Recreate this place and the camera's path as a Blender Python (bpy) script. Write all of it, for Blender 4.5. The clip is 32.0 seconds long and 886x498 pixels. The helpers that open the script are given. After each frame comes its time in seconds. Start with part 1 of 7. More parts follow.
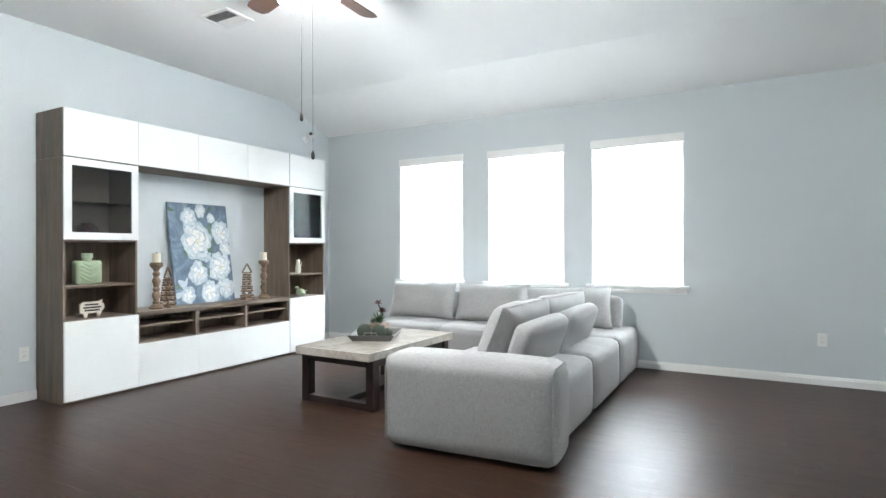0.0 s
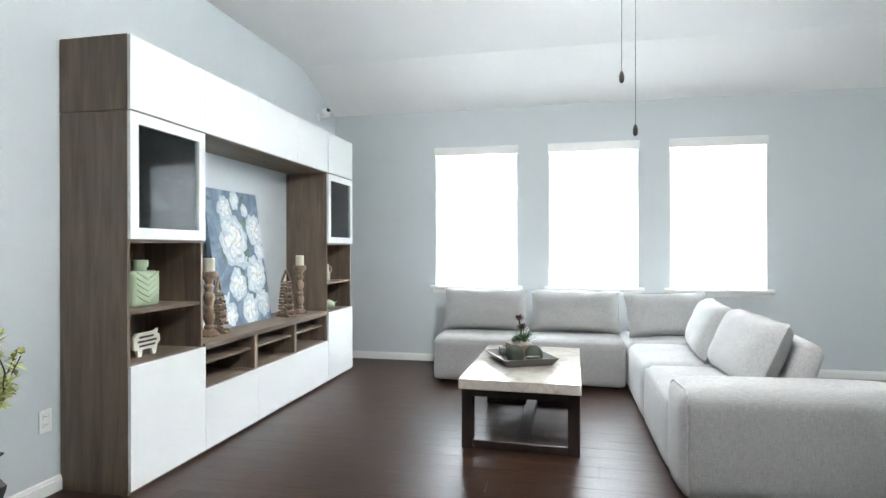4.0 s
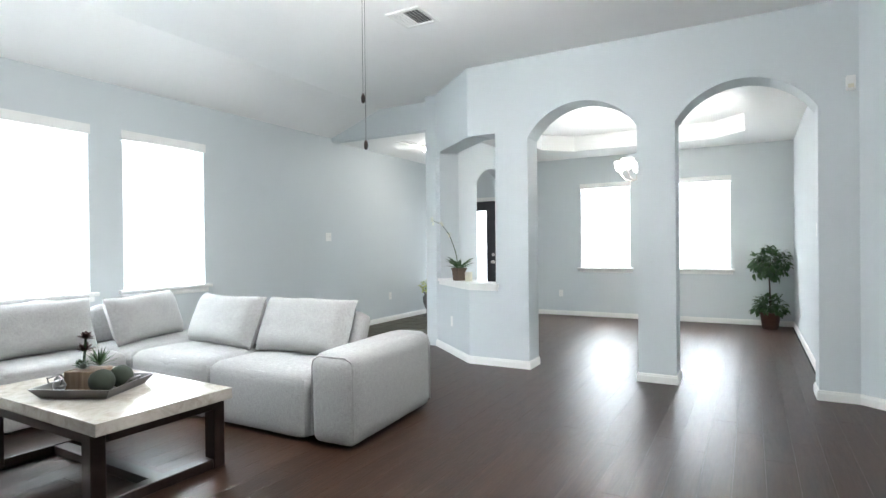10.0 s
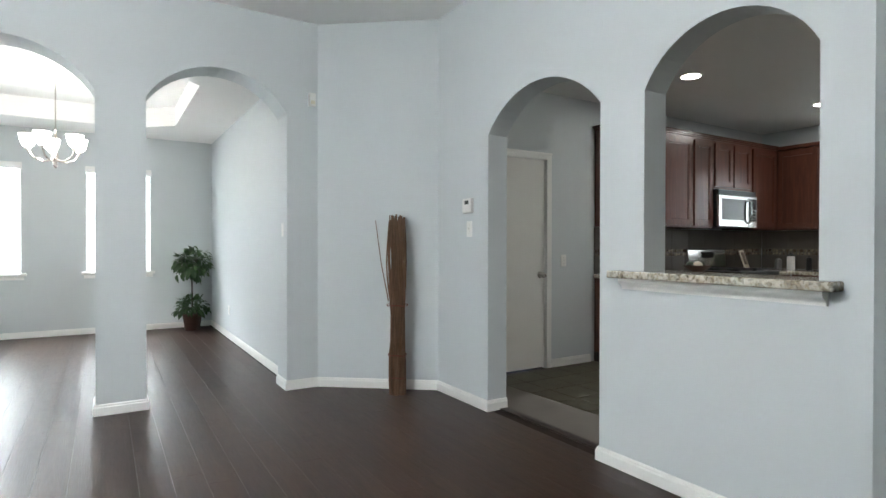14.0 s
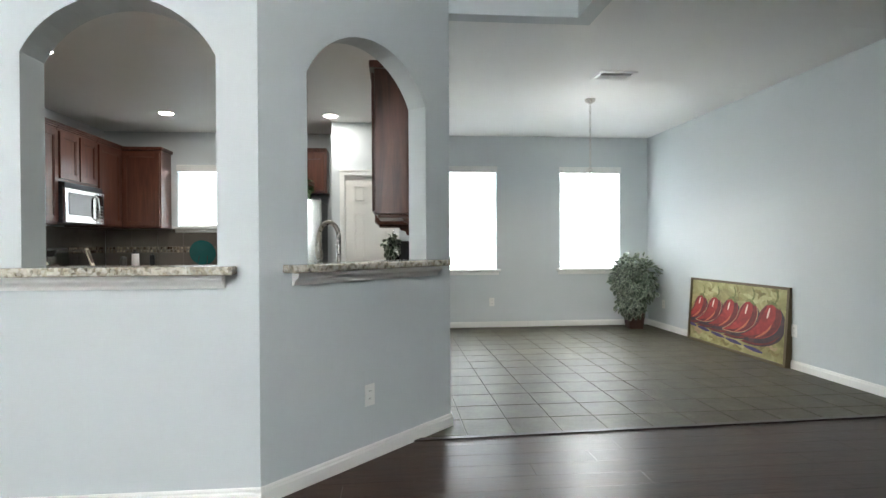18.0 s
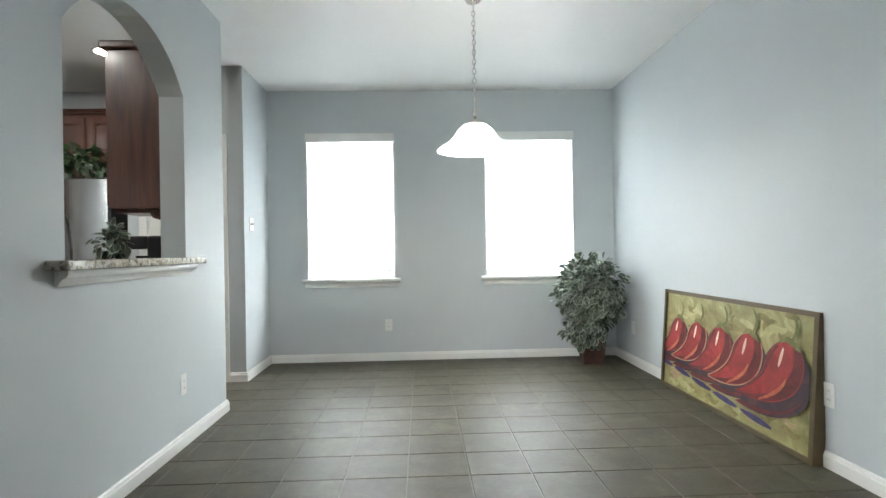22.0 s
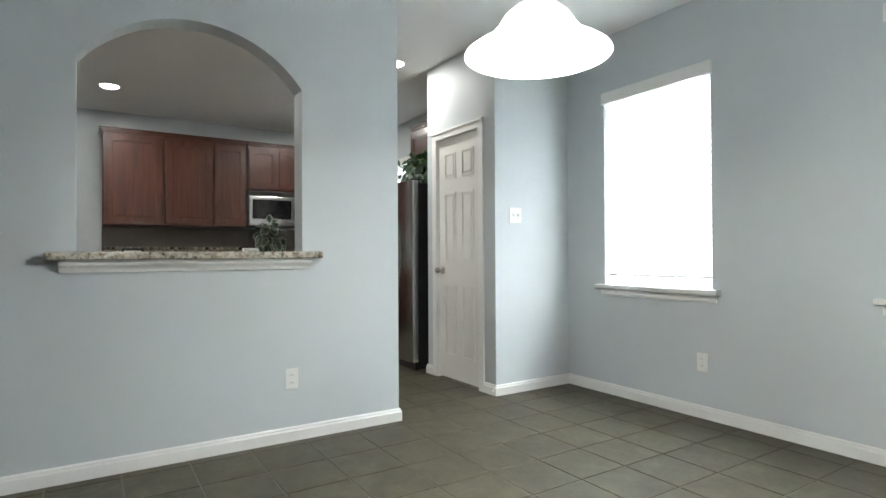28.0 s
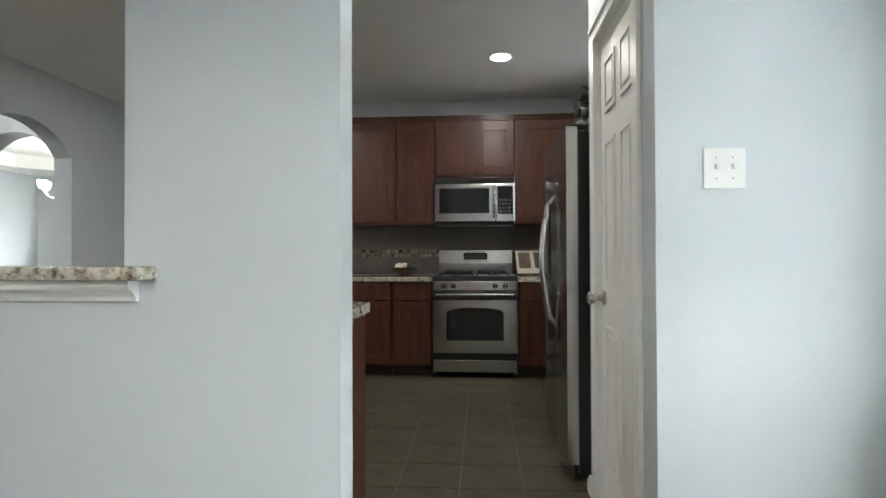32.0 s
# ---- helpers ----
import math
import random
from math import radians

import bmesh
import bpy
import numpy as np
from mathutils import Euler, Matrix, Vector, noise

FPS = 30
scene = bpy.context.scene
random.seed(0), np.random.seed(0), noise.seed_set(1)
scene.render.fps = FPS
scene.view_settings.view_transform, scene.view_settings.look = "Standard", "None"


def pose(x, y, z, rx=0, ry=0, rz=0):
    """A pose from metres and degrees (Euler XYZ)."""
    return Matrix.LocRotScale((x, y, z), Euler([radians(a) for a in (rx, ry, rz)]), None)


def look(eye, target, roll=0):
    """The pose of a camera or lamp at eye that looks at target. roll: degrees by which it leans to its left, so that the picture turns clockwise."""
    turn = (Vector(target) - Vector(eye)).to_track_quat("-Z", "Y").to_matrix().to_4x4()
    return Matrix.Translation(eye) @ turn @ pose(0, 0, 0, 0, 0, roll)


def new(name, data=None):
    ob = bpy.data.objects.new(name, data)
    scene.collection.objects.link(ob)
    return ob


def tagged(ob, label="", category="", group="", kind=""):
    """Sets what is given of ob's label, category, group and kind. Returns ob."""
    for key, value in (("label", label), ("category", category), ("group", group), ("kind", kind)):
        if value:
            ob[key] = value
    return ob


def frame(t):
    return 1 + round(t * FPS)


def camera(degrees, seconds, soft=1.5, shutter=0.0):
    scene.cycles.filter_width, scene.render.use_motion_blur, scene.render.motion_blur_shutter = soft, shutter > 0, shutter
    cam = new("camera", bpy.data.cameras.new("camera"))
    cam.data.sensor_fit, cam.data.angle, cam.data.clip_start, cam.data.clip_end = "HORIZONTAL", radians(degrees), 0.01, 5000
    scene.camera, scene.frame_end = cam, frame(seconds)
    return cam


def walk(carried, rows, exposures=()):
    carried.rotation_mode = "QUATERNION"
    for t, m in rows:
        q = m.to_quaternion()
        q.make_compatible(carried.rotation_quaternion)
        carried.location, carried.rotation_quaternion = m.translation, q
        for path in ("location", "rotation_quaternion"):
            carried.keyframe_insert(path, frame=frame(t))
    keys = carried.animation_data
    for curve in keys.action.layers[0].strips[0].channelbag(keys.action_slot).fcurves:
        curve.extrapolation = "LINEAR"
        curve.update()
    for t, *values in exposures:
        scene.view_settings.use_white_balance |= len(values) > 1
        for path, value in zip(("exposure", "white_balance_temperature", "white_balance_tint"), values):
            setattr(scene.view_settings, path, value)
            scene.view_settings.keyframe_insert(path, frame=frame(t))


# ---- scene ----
cam = camera(77.5, 32.0)
PATH = [
    (0, (1.986, 1.868, 1.201), (1.008, 3.613, 1.206), -0.2),
    (0.5, (1.974, 1.863, 1.196), (0.868, 3.529, 1.203), -0.2),
    (1, (1.854, 1.852, 1.197), (0.701, 3.486, 1.204), -0.2),
    (1.5, (1.608, 1.804, 1.201), (0.476, 3.452, 1.207), -0.1),
    (2, (1.235, 1.762, 1.205), (0.177, 3.459, 1.212), -0.0),
    (2.5, (0.811, 1.738, 1.214), (-0.143, 3.496, 1.22), 0.0),
    (4.5, (-0.981, 1.817, 1.253), (-1.154, 3.81, 1.254), -0.1),
    (5, (-1.34, 1.848, 1.234), (-1.242, 3.846, 1.24), -0.1),
    (5.5, (-1.675, 1.926, 1.204), (-1.317, 3.894, 1.216), -0.0),
    (6, (-1.948, 2.005, 1.211), (-1.342, 3.911, 1.219), -0.2),
    (6.5, (-2.128, 2.099, 1.212), (-1.262, 3.902, 1.218), -0.3),
    (7, (-2.277, 2.229, 1.212), (-1.188, 3.906, 1.215), -0.5),
    (7.5, (-2.442, 2.368, 1.208), (-1.177, 3.918, 1.209), -0.4),
    (8, (-2.497, 2.469, 1.219), (-1.122, 3.921, 1.211), -0.4),
    (8.5, (-2.52, 2.534, 1.228), (-1.056, 3.897, 1.218), -0.5),
    (9, (-2.57, 2.561, 1.244), (-1.003, 3.804, 1.229), -0.5),
    (9.5, (-2.595, 2.557, 1.226), (-0.922, 3.652, 1.215), -0.6),
    (10, (-2.585, 2.56, 1.231), (-0.839, 3.535, 1.218), -0.6),
    (10.5, (-2.556, 2.562, 1.22), (-0.761, 3.443, 1.209), -0.6),
    (11, (-2.478, 2.561, 1.221), (-0.633, 3.332, 1.207), -0.6),
    (11.5, (-2.418, 2.594, 1.215), (-0.502, 3.167, 1.202), -0.5),
    (12, (-2.357, 2.651, 1.218), (-0.377, 2.934, 1.203), -0.5),
    (12.5, (-2.256, 2.815, 1.2), (-0.259, 2.717, 1.185), -0.1),
    (13, (-2.153, 2.945, 1.208), (-0.194, 2.54, 1.193), -0.2),
    (13.5, (-2.095, 3.1, 1.187), (-0.226, 2.388, 1.175), -0.0),
    (14, (-1.99, 3.395, 1.205), (-0.286, 2.347, 1.19), 0.1),
    (14.5, (-1.88, 3.62, 1.222), (-0.414, 2.26, 1.207), -0.1),
    (15, (-1.82, 3.75, 1.222), (-0.67, 2.114, 1.204), 0.0),
    (15.5, (-1.80, 3.80, 1.205), (-0.877, 2.026, 1.2), 0.1),
    (17.5, (-1.657, 3.76, 1.161), (-1.587, 1.761, 1.156), -0.3),
    (18, (-1.703, 3.558, 1.157), (-1.886, 1.566, 1.144), -0.3),
    (18.5, (-1.74, 3.288, 1.133), (-2.166, 1.334, 1.123), -0.5),
    (19, (-1.929, 2.984, 1.11), (-2.508, 1.07, 1.1), -0.5),
    (19.5, (-2.176, 2.694, 1.09), (-2.771, 0.785, 1.083), -0.7),
    (20, (-2.397, 2.411, 1.093), (-3.01, 0.507, 1.083), -0.8),
    (20.5, (-2.66, 2.153, 1.099), (-3.231, 0.237, 1.09), -0.9),
    (21, (-2.895, 1.891, 1.095), (-3.352, -0.056, 1.093), -1.0),
    (21.5, (-3.186, 1.654, 1.091), (-3.443, -0.33, 1.094), -1.0),
    (22, (-3.435, 1.384, 1.081), (-3.513, -0.614, 1.088), -1.0),
    (22.5, (-3.797, 1.198, 1.095), (-3.634, -0.795, 1.103), -0.9),
    (23, (-4.102, 1.026, 1.09), (-3.668, -0.926, 1.102), -0.8),
    (23.5, (-4.419, 0.87, 1.104), (-3.747, -1.014, 1.121), -0.8),
    (24, (-4.715, 0.688, 1.098), (-3.798, -1.089, 1.124), -0.9),
    (24.5, (-4.931, 0.449, 1.131), (-3.792, -1.195, 1.149), -0.5),
    (25, (-5.098, 0.215, 1.109), (-3.758, -1.27, 1.137), -0.7),
    (25.5, (-5.133, 0.005, 1.098), (-3.709, -1.399, 1.129), -0.6),
    (27.5, (-5.212, -0.561, 1.06), (-3.534, -1.649, 1.086), -0.4),
    (28, (-5.177, -0.843, 1.046), (-3.492, -1.92, 1.068), -0.3),
    (28.5, (-5.077, -1.141, 1.024), (-3.403, -2.235, 1.048), -0.3),
    (29, (-4.988, -1.476, 0.989), (-3.284, -2.523, 1.02), -0.3),
    (29.5, (-4.862, -1.819, 0.996), (-3.088, -2.742, 1.027), -0.4),
    (30, (-4.724, -2.19, 1.038), (-2.816, -2.788, 1.059), -0.4),
    (30.5, (-4.499, -2.431, 1.054), (-2.529, -2.774, 1.073), -0.2),
    (31, (-4.237, -2.683, 1.097), (-2.24, -2.787, 1.113), -0.1),
    (31.5, (-3.93, -2.827, 1.092), (-1.931, -2.759, 1.113), -0.2),
    (32, (-3.564, -2.876, 1.097), (-1.569, -2.738, 1.121), -0.2),
]
walk(cam, [(t, look(eye, target, roll)) for t, eye, target, roll in PATH], [(0, 1.02, 6080, 8), (11, 1.02, 6090, 8), (13, 0.84, 6160, 8), (15, 0.9, 6260, 8), (18, 1.22, 6280, 8), (19.5, 1.5, 6260, 8), (21, 1.38, 6240, 8), (23, 1.28, 6220, 8), (28, 1.28, 6240, 8), (30, 1.13, 6280, 8), (32, 1.08, 6340, 8)])
from mathutils.geometry import tessellate_polygon

# ---------------------------------------------------------------- exposure, world
world = bpy.data.worlds.new("sky")
scene.world = world
world.use_nodes = True
wn = world.node_tree.nodes
sky = wn.new("ShaderNodeTexSky")
sky.sky_type, sky.sun_disc, sky.sun_elevation, sky.sun_rotation = "NISHITA", False, radians(50), radians(200)
wn["Background"].inputs[1].default_value = 0.12
world.node_tree.links.new(sky.outputs[0], wn["Background"].inputs[0])


def area_lamp(name, m, w, h, watts, colour=(1, 1, 1)):
    """A rectangular lamp that shines along its own -Z."""
    lamp = bpy.data.lights.new(name, "AREA")
    lamp.shape, lamp.size, lamp.size_y, lamp.energy, lamp.color = "RECTANGLE", w, h, watts, colour
    ob = new(name, lamp)
    ob.matrix_world = m
    return ob


def point_lamp(name, at, watts, radius=0.04, colour=(1, 0.93, 0.84)):
    lamp = bpy.data.lights.new(name, "POINT")
    lamp.energy, lamp.shadow_soft_size, lamp.color = watts, radius, colour
    ob = new(name, lamp)
    ob.location = at
    return ob


CAN_WATTS = 4.2
def spot_lamp(name, at, watts, cone, radius=0.08, colour=(1, 0.95, 0.88)):
    """A lamp whose cone sends its light below only, sparing the ceiling."""
    lamp = bpy.data.lights.new(name, "SPOT")
    lamp.energy, lamp.spot_size, lamp.spot_blend, lamp.shadow_soft_size, lamp.color = watts, radians(cone), 0.35, radius, colour
    ob = new(name, lamp)
    ob.location = at
    return ob


spot_lamp("fan_light_lamp", (-0.286, 4.22, 2.54), 22, 172, 0.10, (1, 0.98, 0.95))
point_lamp("fan_glow_lamp", (-0.286, 4.20, 2.56), 84, 0.12, (1, 0.98, 0.95))
DAY = (0.94, 0.98, 0.99)
# daylight in each window's opening: (x, y, z), turn about z, width, height, watts
for (wx, wy, wz), wturn, ww, wh, watts in [
    ((-1.486, 7.962, 1.58), 180, 0.86, 1.46, 175), ((-0.252, 7.962, 1.58), 180, 0.86, 1.46, 175), ((0.95, 7.962, 1.58), 180, 0.86, 1.46, 175),
    ((-2.741, -4.342, 1.525), 0, 0.84, 1.40, 76), ((-4.528, -4.342, 1.525), 0, 0.86, 1.40, 84),
    ((7.032, 4.695, 1.52), 90, 0.78, 1.36, 240), ((7.032, 3.21, 1.52), 90, 0.74, 1.36, 240),
    ((0.70, -4.332, 1.82), 0, 0.92, 0.80, 22),
]:
    area_lamp("window_daylight", pose(wx, wy, wz, 90, 0, wturn), ww, wh, watts, DAY)

# ---------------------------------------------------------------- materials
MATS = {}


def nodes_of(name):
    m = bpy.data.materials.new(name)
    m.use_nodes = True
    return m, m.node_tree.nodes, m.node_tree.links, m.node_tree.nodes["Principled BSDF"]


def coords(n, l, scale=(1, 1, 1), space="Object"):
    """Object coordinates in metres, stretched by scale."""
    tc, mp = n.new("ShaderNodeTexCoord"), n.new("ShaderNodeMapping")
    mp.inputs["Scale"].default_value = scale
    l.new(tc.outputs[space], mp.inputs["Vector"])
    return mp.outputs["Vector"]


def noise_tex(n, l, vec, scale, detail=4, rough=0.55, distort=0.0):
    t = n.new("ShaderNodeTexNoise")
    t.inputs["Scale"].default_value, t.inputs["Detail"].default_value = scale, detail
    t.inputs["Roughness"].default_value, t.inputs["Distortion"].default_value = rough, distort
    l.new(vec, t.inputs["Vector"])
    return t.outputs["Fac"]


def ramp(n, l, fac, stops):
    r = n.new("ShaderNodeValToRGB")
    el = r.color_ramp.elements
    while len(el) < len(stops):
        el.new(0.5)
    for e, (p, c) in zip(el, stops):
        e.position, e.color = p, (*c, 1)
    l.new(fac, r.inputs["Fac"])
    return r.outputs["Color"]


def mix(n, l, fac, a, b, mode="MIX"):
    m = n.new("ShaderNodeMix")
    m.data_type, m.blend_type = "RGBA", mode
    for sock, v in ((m.inputs[0], fac), (m.inputs[6], a), (m.inputs[7], b)):
        if isinstance(v, (int, float)):
            sock.default_value = v
        elif isinstance(v, tuple):
            sock.default_value = (*v, 1)
        else:
            l.new(v, sock)
    return m.outputs[2]


def bump(n, l, p, height, strength=0.2, distance=0.002):
    b = n.new("ShaderNodeBump")
    b.inputs["Strength"].default_value, b.inputs["Distance"].default_value = strength, distance
    l.new(height, b.inputs["Height"])
    l.new(b.outputs["Normal"], p.inputs["Normal"])


def spread(n, l, fac, lo, hi):
    r = n.new("ShaderNodeMapRange")
    r.inputs["To Min"].default_value, r.inputs["To Max"].default_value = lo, hi
    l.new(fac, r.inputs["Value"])
    return r.outputs["Result"]


def plain(name, colour, rough=0.5, metal=0.0, vary=0.06, grain=60.0, relief=0.1, spec=None, coat=0.0):
    """Paint, plastic, metal and the like: a colour with slight blotches and fine relief."""
    m, n, l, p = nodes_of(name)
    v = coords(n, l)
    big, fine = noise_tex(n, l, v, 2.5), noise_tex(n, l, v, grain, 3)
    lo = tuple(max(0, c * (1 - vary)) for c in colour)
    hi = tuple(min(1, c * (1 + vary)) for c in colour)
    l.new(mix(n, l, big, lo, hi), p.inputs["Base Color"])
    l.new(spread(n, l, fine, max(0.02, rough - 0.06), rough + 0.06), p.inputs["Roughness"])
    p.inputs["Metallic"].default_value = metal
    if spec is not None:
        p.inputs["Specular IOR Level"].default_value = spec
    p.inputs["Coat Weight"].default_value = coat
    if relief:
        bump(n, l, p, fine, relief, 0.001)
    MATS[name] = m
    return m


def wall_paint(name, colour):
    """Eggshell paint over orange-peel drywall texture."""
    m, n, l, p = nodes_of(name)
    v = coords(n, l)
    big, peel = noise_tex(n, l, v, 0.9, 3), noise_tex(n, l, v, 95, 3, 0.6)
    l.new(mix(n, l, big, tuple(c * 0.965 for c in colour), tuple(min(1, c * 1.03) for c in colour)), p.inputs["Base Color"])
    p.inputs["Roughness"].default_value = 0.55
    p.inputs["Specular IOR Level"].default_value = 0.3
    bump(n, l, p, peel, 0.22, 0.0018)
    MATS[name] = m
    return m


def wood(name, dark, light, rough=0.35, axis="X", grain=1.0, coat=0.0, relief=0.15, random_tone=0.0):
    """Straight-grained wood whose fibres run along one axis of the object."""
    m, n, l, p = nodes_of(name)
    s = {"X": (1.2, 16, 16), "Y": (16, 1.2, 16), "Z": (16, 16, 1.2)}[axis]
    v = coords(n, l, tuple(a * grain for a in s))
    info = n.new("ShaderNodeObjectInfo")
    off = n.new("ShaderNodeVectorMath")
    off.operation = "ADD"
    sc = n.new("ShaderNodeVectorMath")
    sc.operation = "SCALE"
    l.new(info.outputs["Random"], sc.inputs[0])
    sc.inputs["Scale"].default_value = 37.0
    l.new(v, off.inputs[0])
    l.new(sc.outputs[0], off.inputs[1])
    a = noise_tex(n, l, off.outputs[0], 1.6, 6, 0.62, 0.8)
    b = noise_tex(n, l, off.outputs[0], 9.0, 4, 0.6)
    tone = ramp(n, l, a, [(0.28, dark), (0.5, tuple((x + y) / 2 for x, y in zip(dark, light))), (0.72, light)])
    tone = mix(n, l, spread(n, l, b, 0.0, 0.35), tone, tuple(c * 0.6 for c in dark))
    if random_tone:
        tone = mix(n, l, spread(n, l, info.outputs["Random"], 0.0, random_tone), tone, tuple(c * 0.55 for c in dark))
    l.new(tone, p.inputs["Base Color"])
    l.new(spread(n, l, b, rough - 0.05, rough + 0.09), p.inputs["Roughness"])
    p.inputs["Coat Weight"].default_value = coat
    p.inputs["Coat Roughness"].default_value = 0.15
    bump(n, l, p, b, relief, 0.001)
    MATS[name] = m
    return m


WALL = wall_paint("grey_blue_wall_paint", (0.595, 0.633, 0.648))
CEIL = wall_paint("white_ceiling_paint", (0.88, 0.88, 0.87))
TRIM = plain("white_semigloss_trim", (0.82, 0.82, 0.80), 0.32, vary=0.02, relief=0.03)
DOORW = plain("white_door_paint", (0.78, 0.77, 0.73), 0.38, vary=0.02, relief=0.03)
FLOORW = wood("dark_scraped_floor_wood", (0.019, 0.0088, 0.0052), (0.056, 0.026, 0.0145), 0.34, "X", 0.8, relief=1.0, random_tone=0.22)
FLOORW.node_tree.nodes["Principled BSDF"].inputs["Specular IOR Level"].default_value = 0.30
SUBFLOOR = plain("dark_subfloor", (0.02, 0.012, 0.009), 0.8)
GROUT = plain("grey_brown_grout", (0.16, 0.145, 0.125), 0.9, vary=0.2)


def tile_material():
    m, n, l, p = nodes_of("taupe_floor_tile")
    v = coords(n, l, space="Generated")
    w = coords(n, l)
    info = n.new("ShaderNodeObjectInfo")
    off = n.new("ShaderNodeVectorMath")
    off.operation = "ADD"
    sc = n.new("ShaderNodeVectorMath")
    sc.operation = "SCALE"
    l.new(info.outputs["Random"], sc.inputs[0])
    sc.inputs["Scale"].default_value = 53.0
    l.new(w, off.inputs[0])
    l.new(sc.outputs[0], off.inputs[1])
    a = noise_tex(n, l, off.outputs[0], 5, 6, 0.65, 0.6)
    b = noise_tex(n, l, off.outputs[0], 45, 4)
    tone = ramp(n, l, a, [(0.3, (0.046, 0.041, 0.026)), (0.55, (0.076, 0.068, 0.044)), (0.75, (0.112, 0.101, 0.068))])
    tone = mix(n, l, spread(n, l, info.outputs["Random"], 0, 0.25), tone, (0.058, 0.051, 0.032))
    l.new(tone, p.inputs["Base Color"])
    l.new(spread(n, l, b, 0.40, 0.60), p.inputs["Roughness"])
    p.inputs["Specular IOR Level"].default_value = 0.32
    bump(n, l, p, a, 0.12, 0.002)
    MATS["tile"] = m
    return m


TILE = tile_material()


# ---------------------------------------------------------------- mesh helpers
def mesh_of(name, bm, mat, smooth=False):
    bmesh.ops.recalc_face_normals(bm, faces=bm.faces[:])
    me = bpy.data.meshes.new(name)
    bm.to_mesh(me)
    bm.free()
    for m in (mat if isinstance(mat, (list, tuple)) else [mat]):
        me.materials.append(m)
    if smooth:
        me.polygons.foreach_set("use_smooth", [True] * len(me.polygons))
        me.set_sharp_from_angle(angle=radians(40))
    return me


def part(name, bm, mat, parent=None, label="", at=None, smooth=False):
    """Links a bmesh as one mesh object, under a thing or a part."""
    ob = new(name, mesh_of(name, bm, mat, smooth))
    if parent is not None:
        ob.parent = parent
    if at is not None:
        ob.matrix_local = at
    return tagged(ob, label)


def thing(name, label, category, m=None, group="", kind=""):
    """An Empty at the base of a thing, to hold its parts."""
    ob = new(name)
    ob.empty_display_size = 0.1
    if m is not None:
        ob.matrix_world = m
    return tagged(ob, label, category, group, kind)


def box(lo, hi, bevel=0.0, seg=2, bm=None):
    bm = bm if bm is not None else bmesh.new()
    made = bmesh.ops.create_cube(bm, size=1)["verts"]
    for v in made:
        v.co = Vector([lo[i] + (v.co[i] + 0.5) * (hi[i] - lo[i]) for i in range(3)])
    if bevel:
        edges = list({e for v in made for e in v.link_edges})
        bmesh.ops.bevel(bm, geom=edges, offset=bevel, segments=seg, profile=0.5, affect="EDGES")
    return bm


def lathe(profile, n=24, bm=None, centre=(0, 0)):
    """A solid of revolution about z from (radius, z) pairs, closed at its ends."""
    bm = bm if bm is not None else bmesh.new()
    rings = []
    for r, z in profile:
        rings.append([bm.verts.new((centre[0] + r * math.cos(2 * math.pi * i / n), centre[1] + r * math.sin(2 * math.pi * i / n), z)) for i in range(n)])
    for a, b in zip(rings, rings[1:]):
        for i in range(n):
            bm.faces.new((a[i], a[(i + 1) % n], b[(i + 1) % n], b[i]))
    bm.faces.new(rings[0][::-1])
    bm.faces.new(rings[-1])
    return bm


def tube(points, radius, n=8, bm=None, taper=1.0):
    """A round rod along points; taper: the end's radius as a share of the start's."""
    bm = bm if bm is not None else bmesh.new()
    pts = [Vector(p) for p in points]
    rings = []
    ref = Vector((0.13, 0.31, 0.94)).normalized()
    for i, p in enumerate(pts):
        d = (pts[min(i + 1, len(pts) - 1)] - pts[max(i - 1, 0)]).normalized()
        a = d.cross(ref)
        if a.length < 0.05:
            a = d.cross(Vector((1, 0, 0)))
        a.normalize()
        b = d.cross(a)
        r = radius * (1 + (taper - 1) * i / max(1, len(pts) - 1))
        rings.append([bm.verts.new(p + r * (math.cos(2 * math.pi * k / n) * a + math.sin(2 * math.pi * k / n) * b)) for k in range(n)])
    for a, b in zip(rings, rings[1:]):
        for k in range(n):
            bm.faces.new((a[k], a[(k + 1) % n], b[(k + 1) % n], b[k]))
    bm.faces.new(rings[0][::-1])
    bm.faces.new(rings[-1])
    return bm


def prism(outline, d0, d1, holes=(), plane="XZ", bm=None):
    """A flat outline (u, w), with holes, given depth d0..d1. plane XZ: u along x, w up, depth along y."""
    bm = bm if bm is not None else bmesh.new()
    put = {"XZ": lambda u, w, d: (u, d, w), "YZ": lambda u, w, d: (d, u, w), "XY": lambda u, w, d: (u, w, d)}[plane]
    loops = [list(outline)] + [list(h) for h in holes]
    flat = [p for lp in loops for p in lp]
    tris = tessellate_polygon([[Vector((u, w, 0)) for u, w in lp] for lp in loops])
    front = [bm.verts.new(put(u, w, d0)) for u, w in flat]
    back = [bm.verts.new(put(u, w, d1)) for u, w in flat]
    for t in tris:
        bm.faces.new([front[i] for i in t])
        bm.faces.new([back[i] for i in t][::-1])
    k = 0
    for lp in loops:
        c = len(lp)
        for i in range(c):
            j = (i + 1) % c
            bm.faces.new((front[k + i], front[k + j], back[k + j], back[k + i]))
        k += c
    return bm


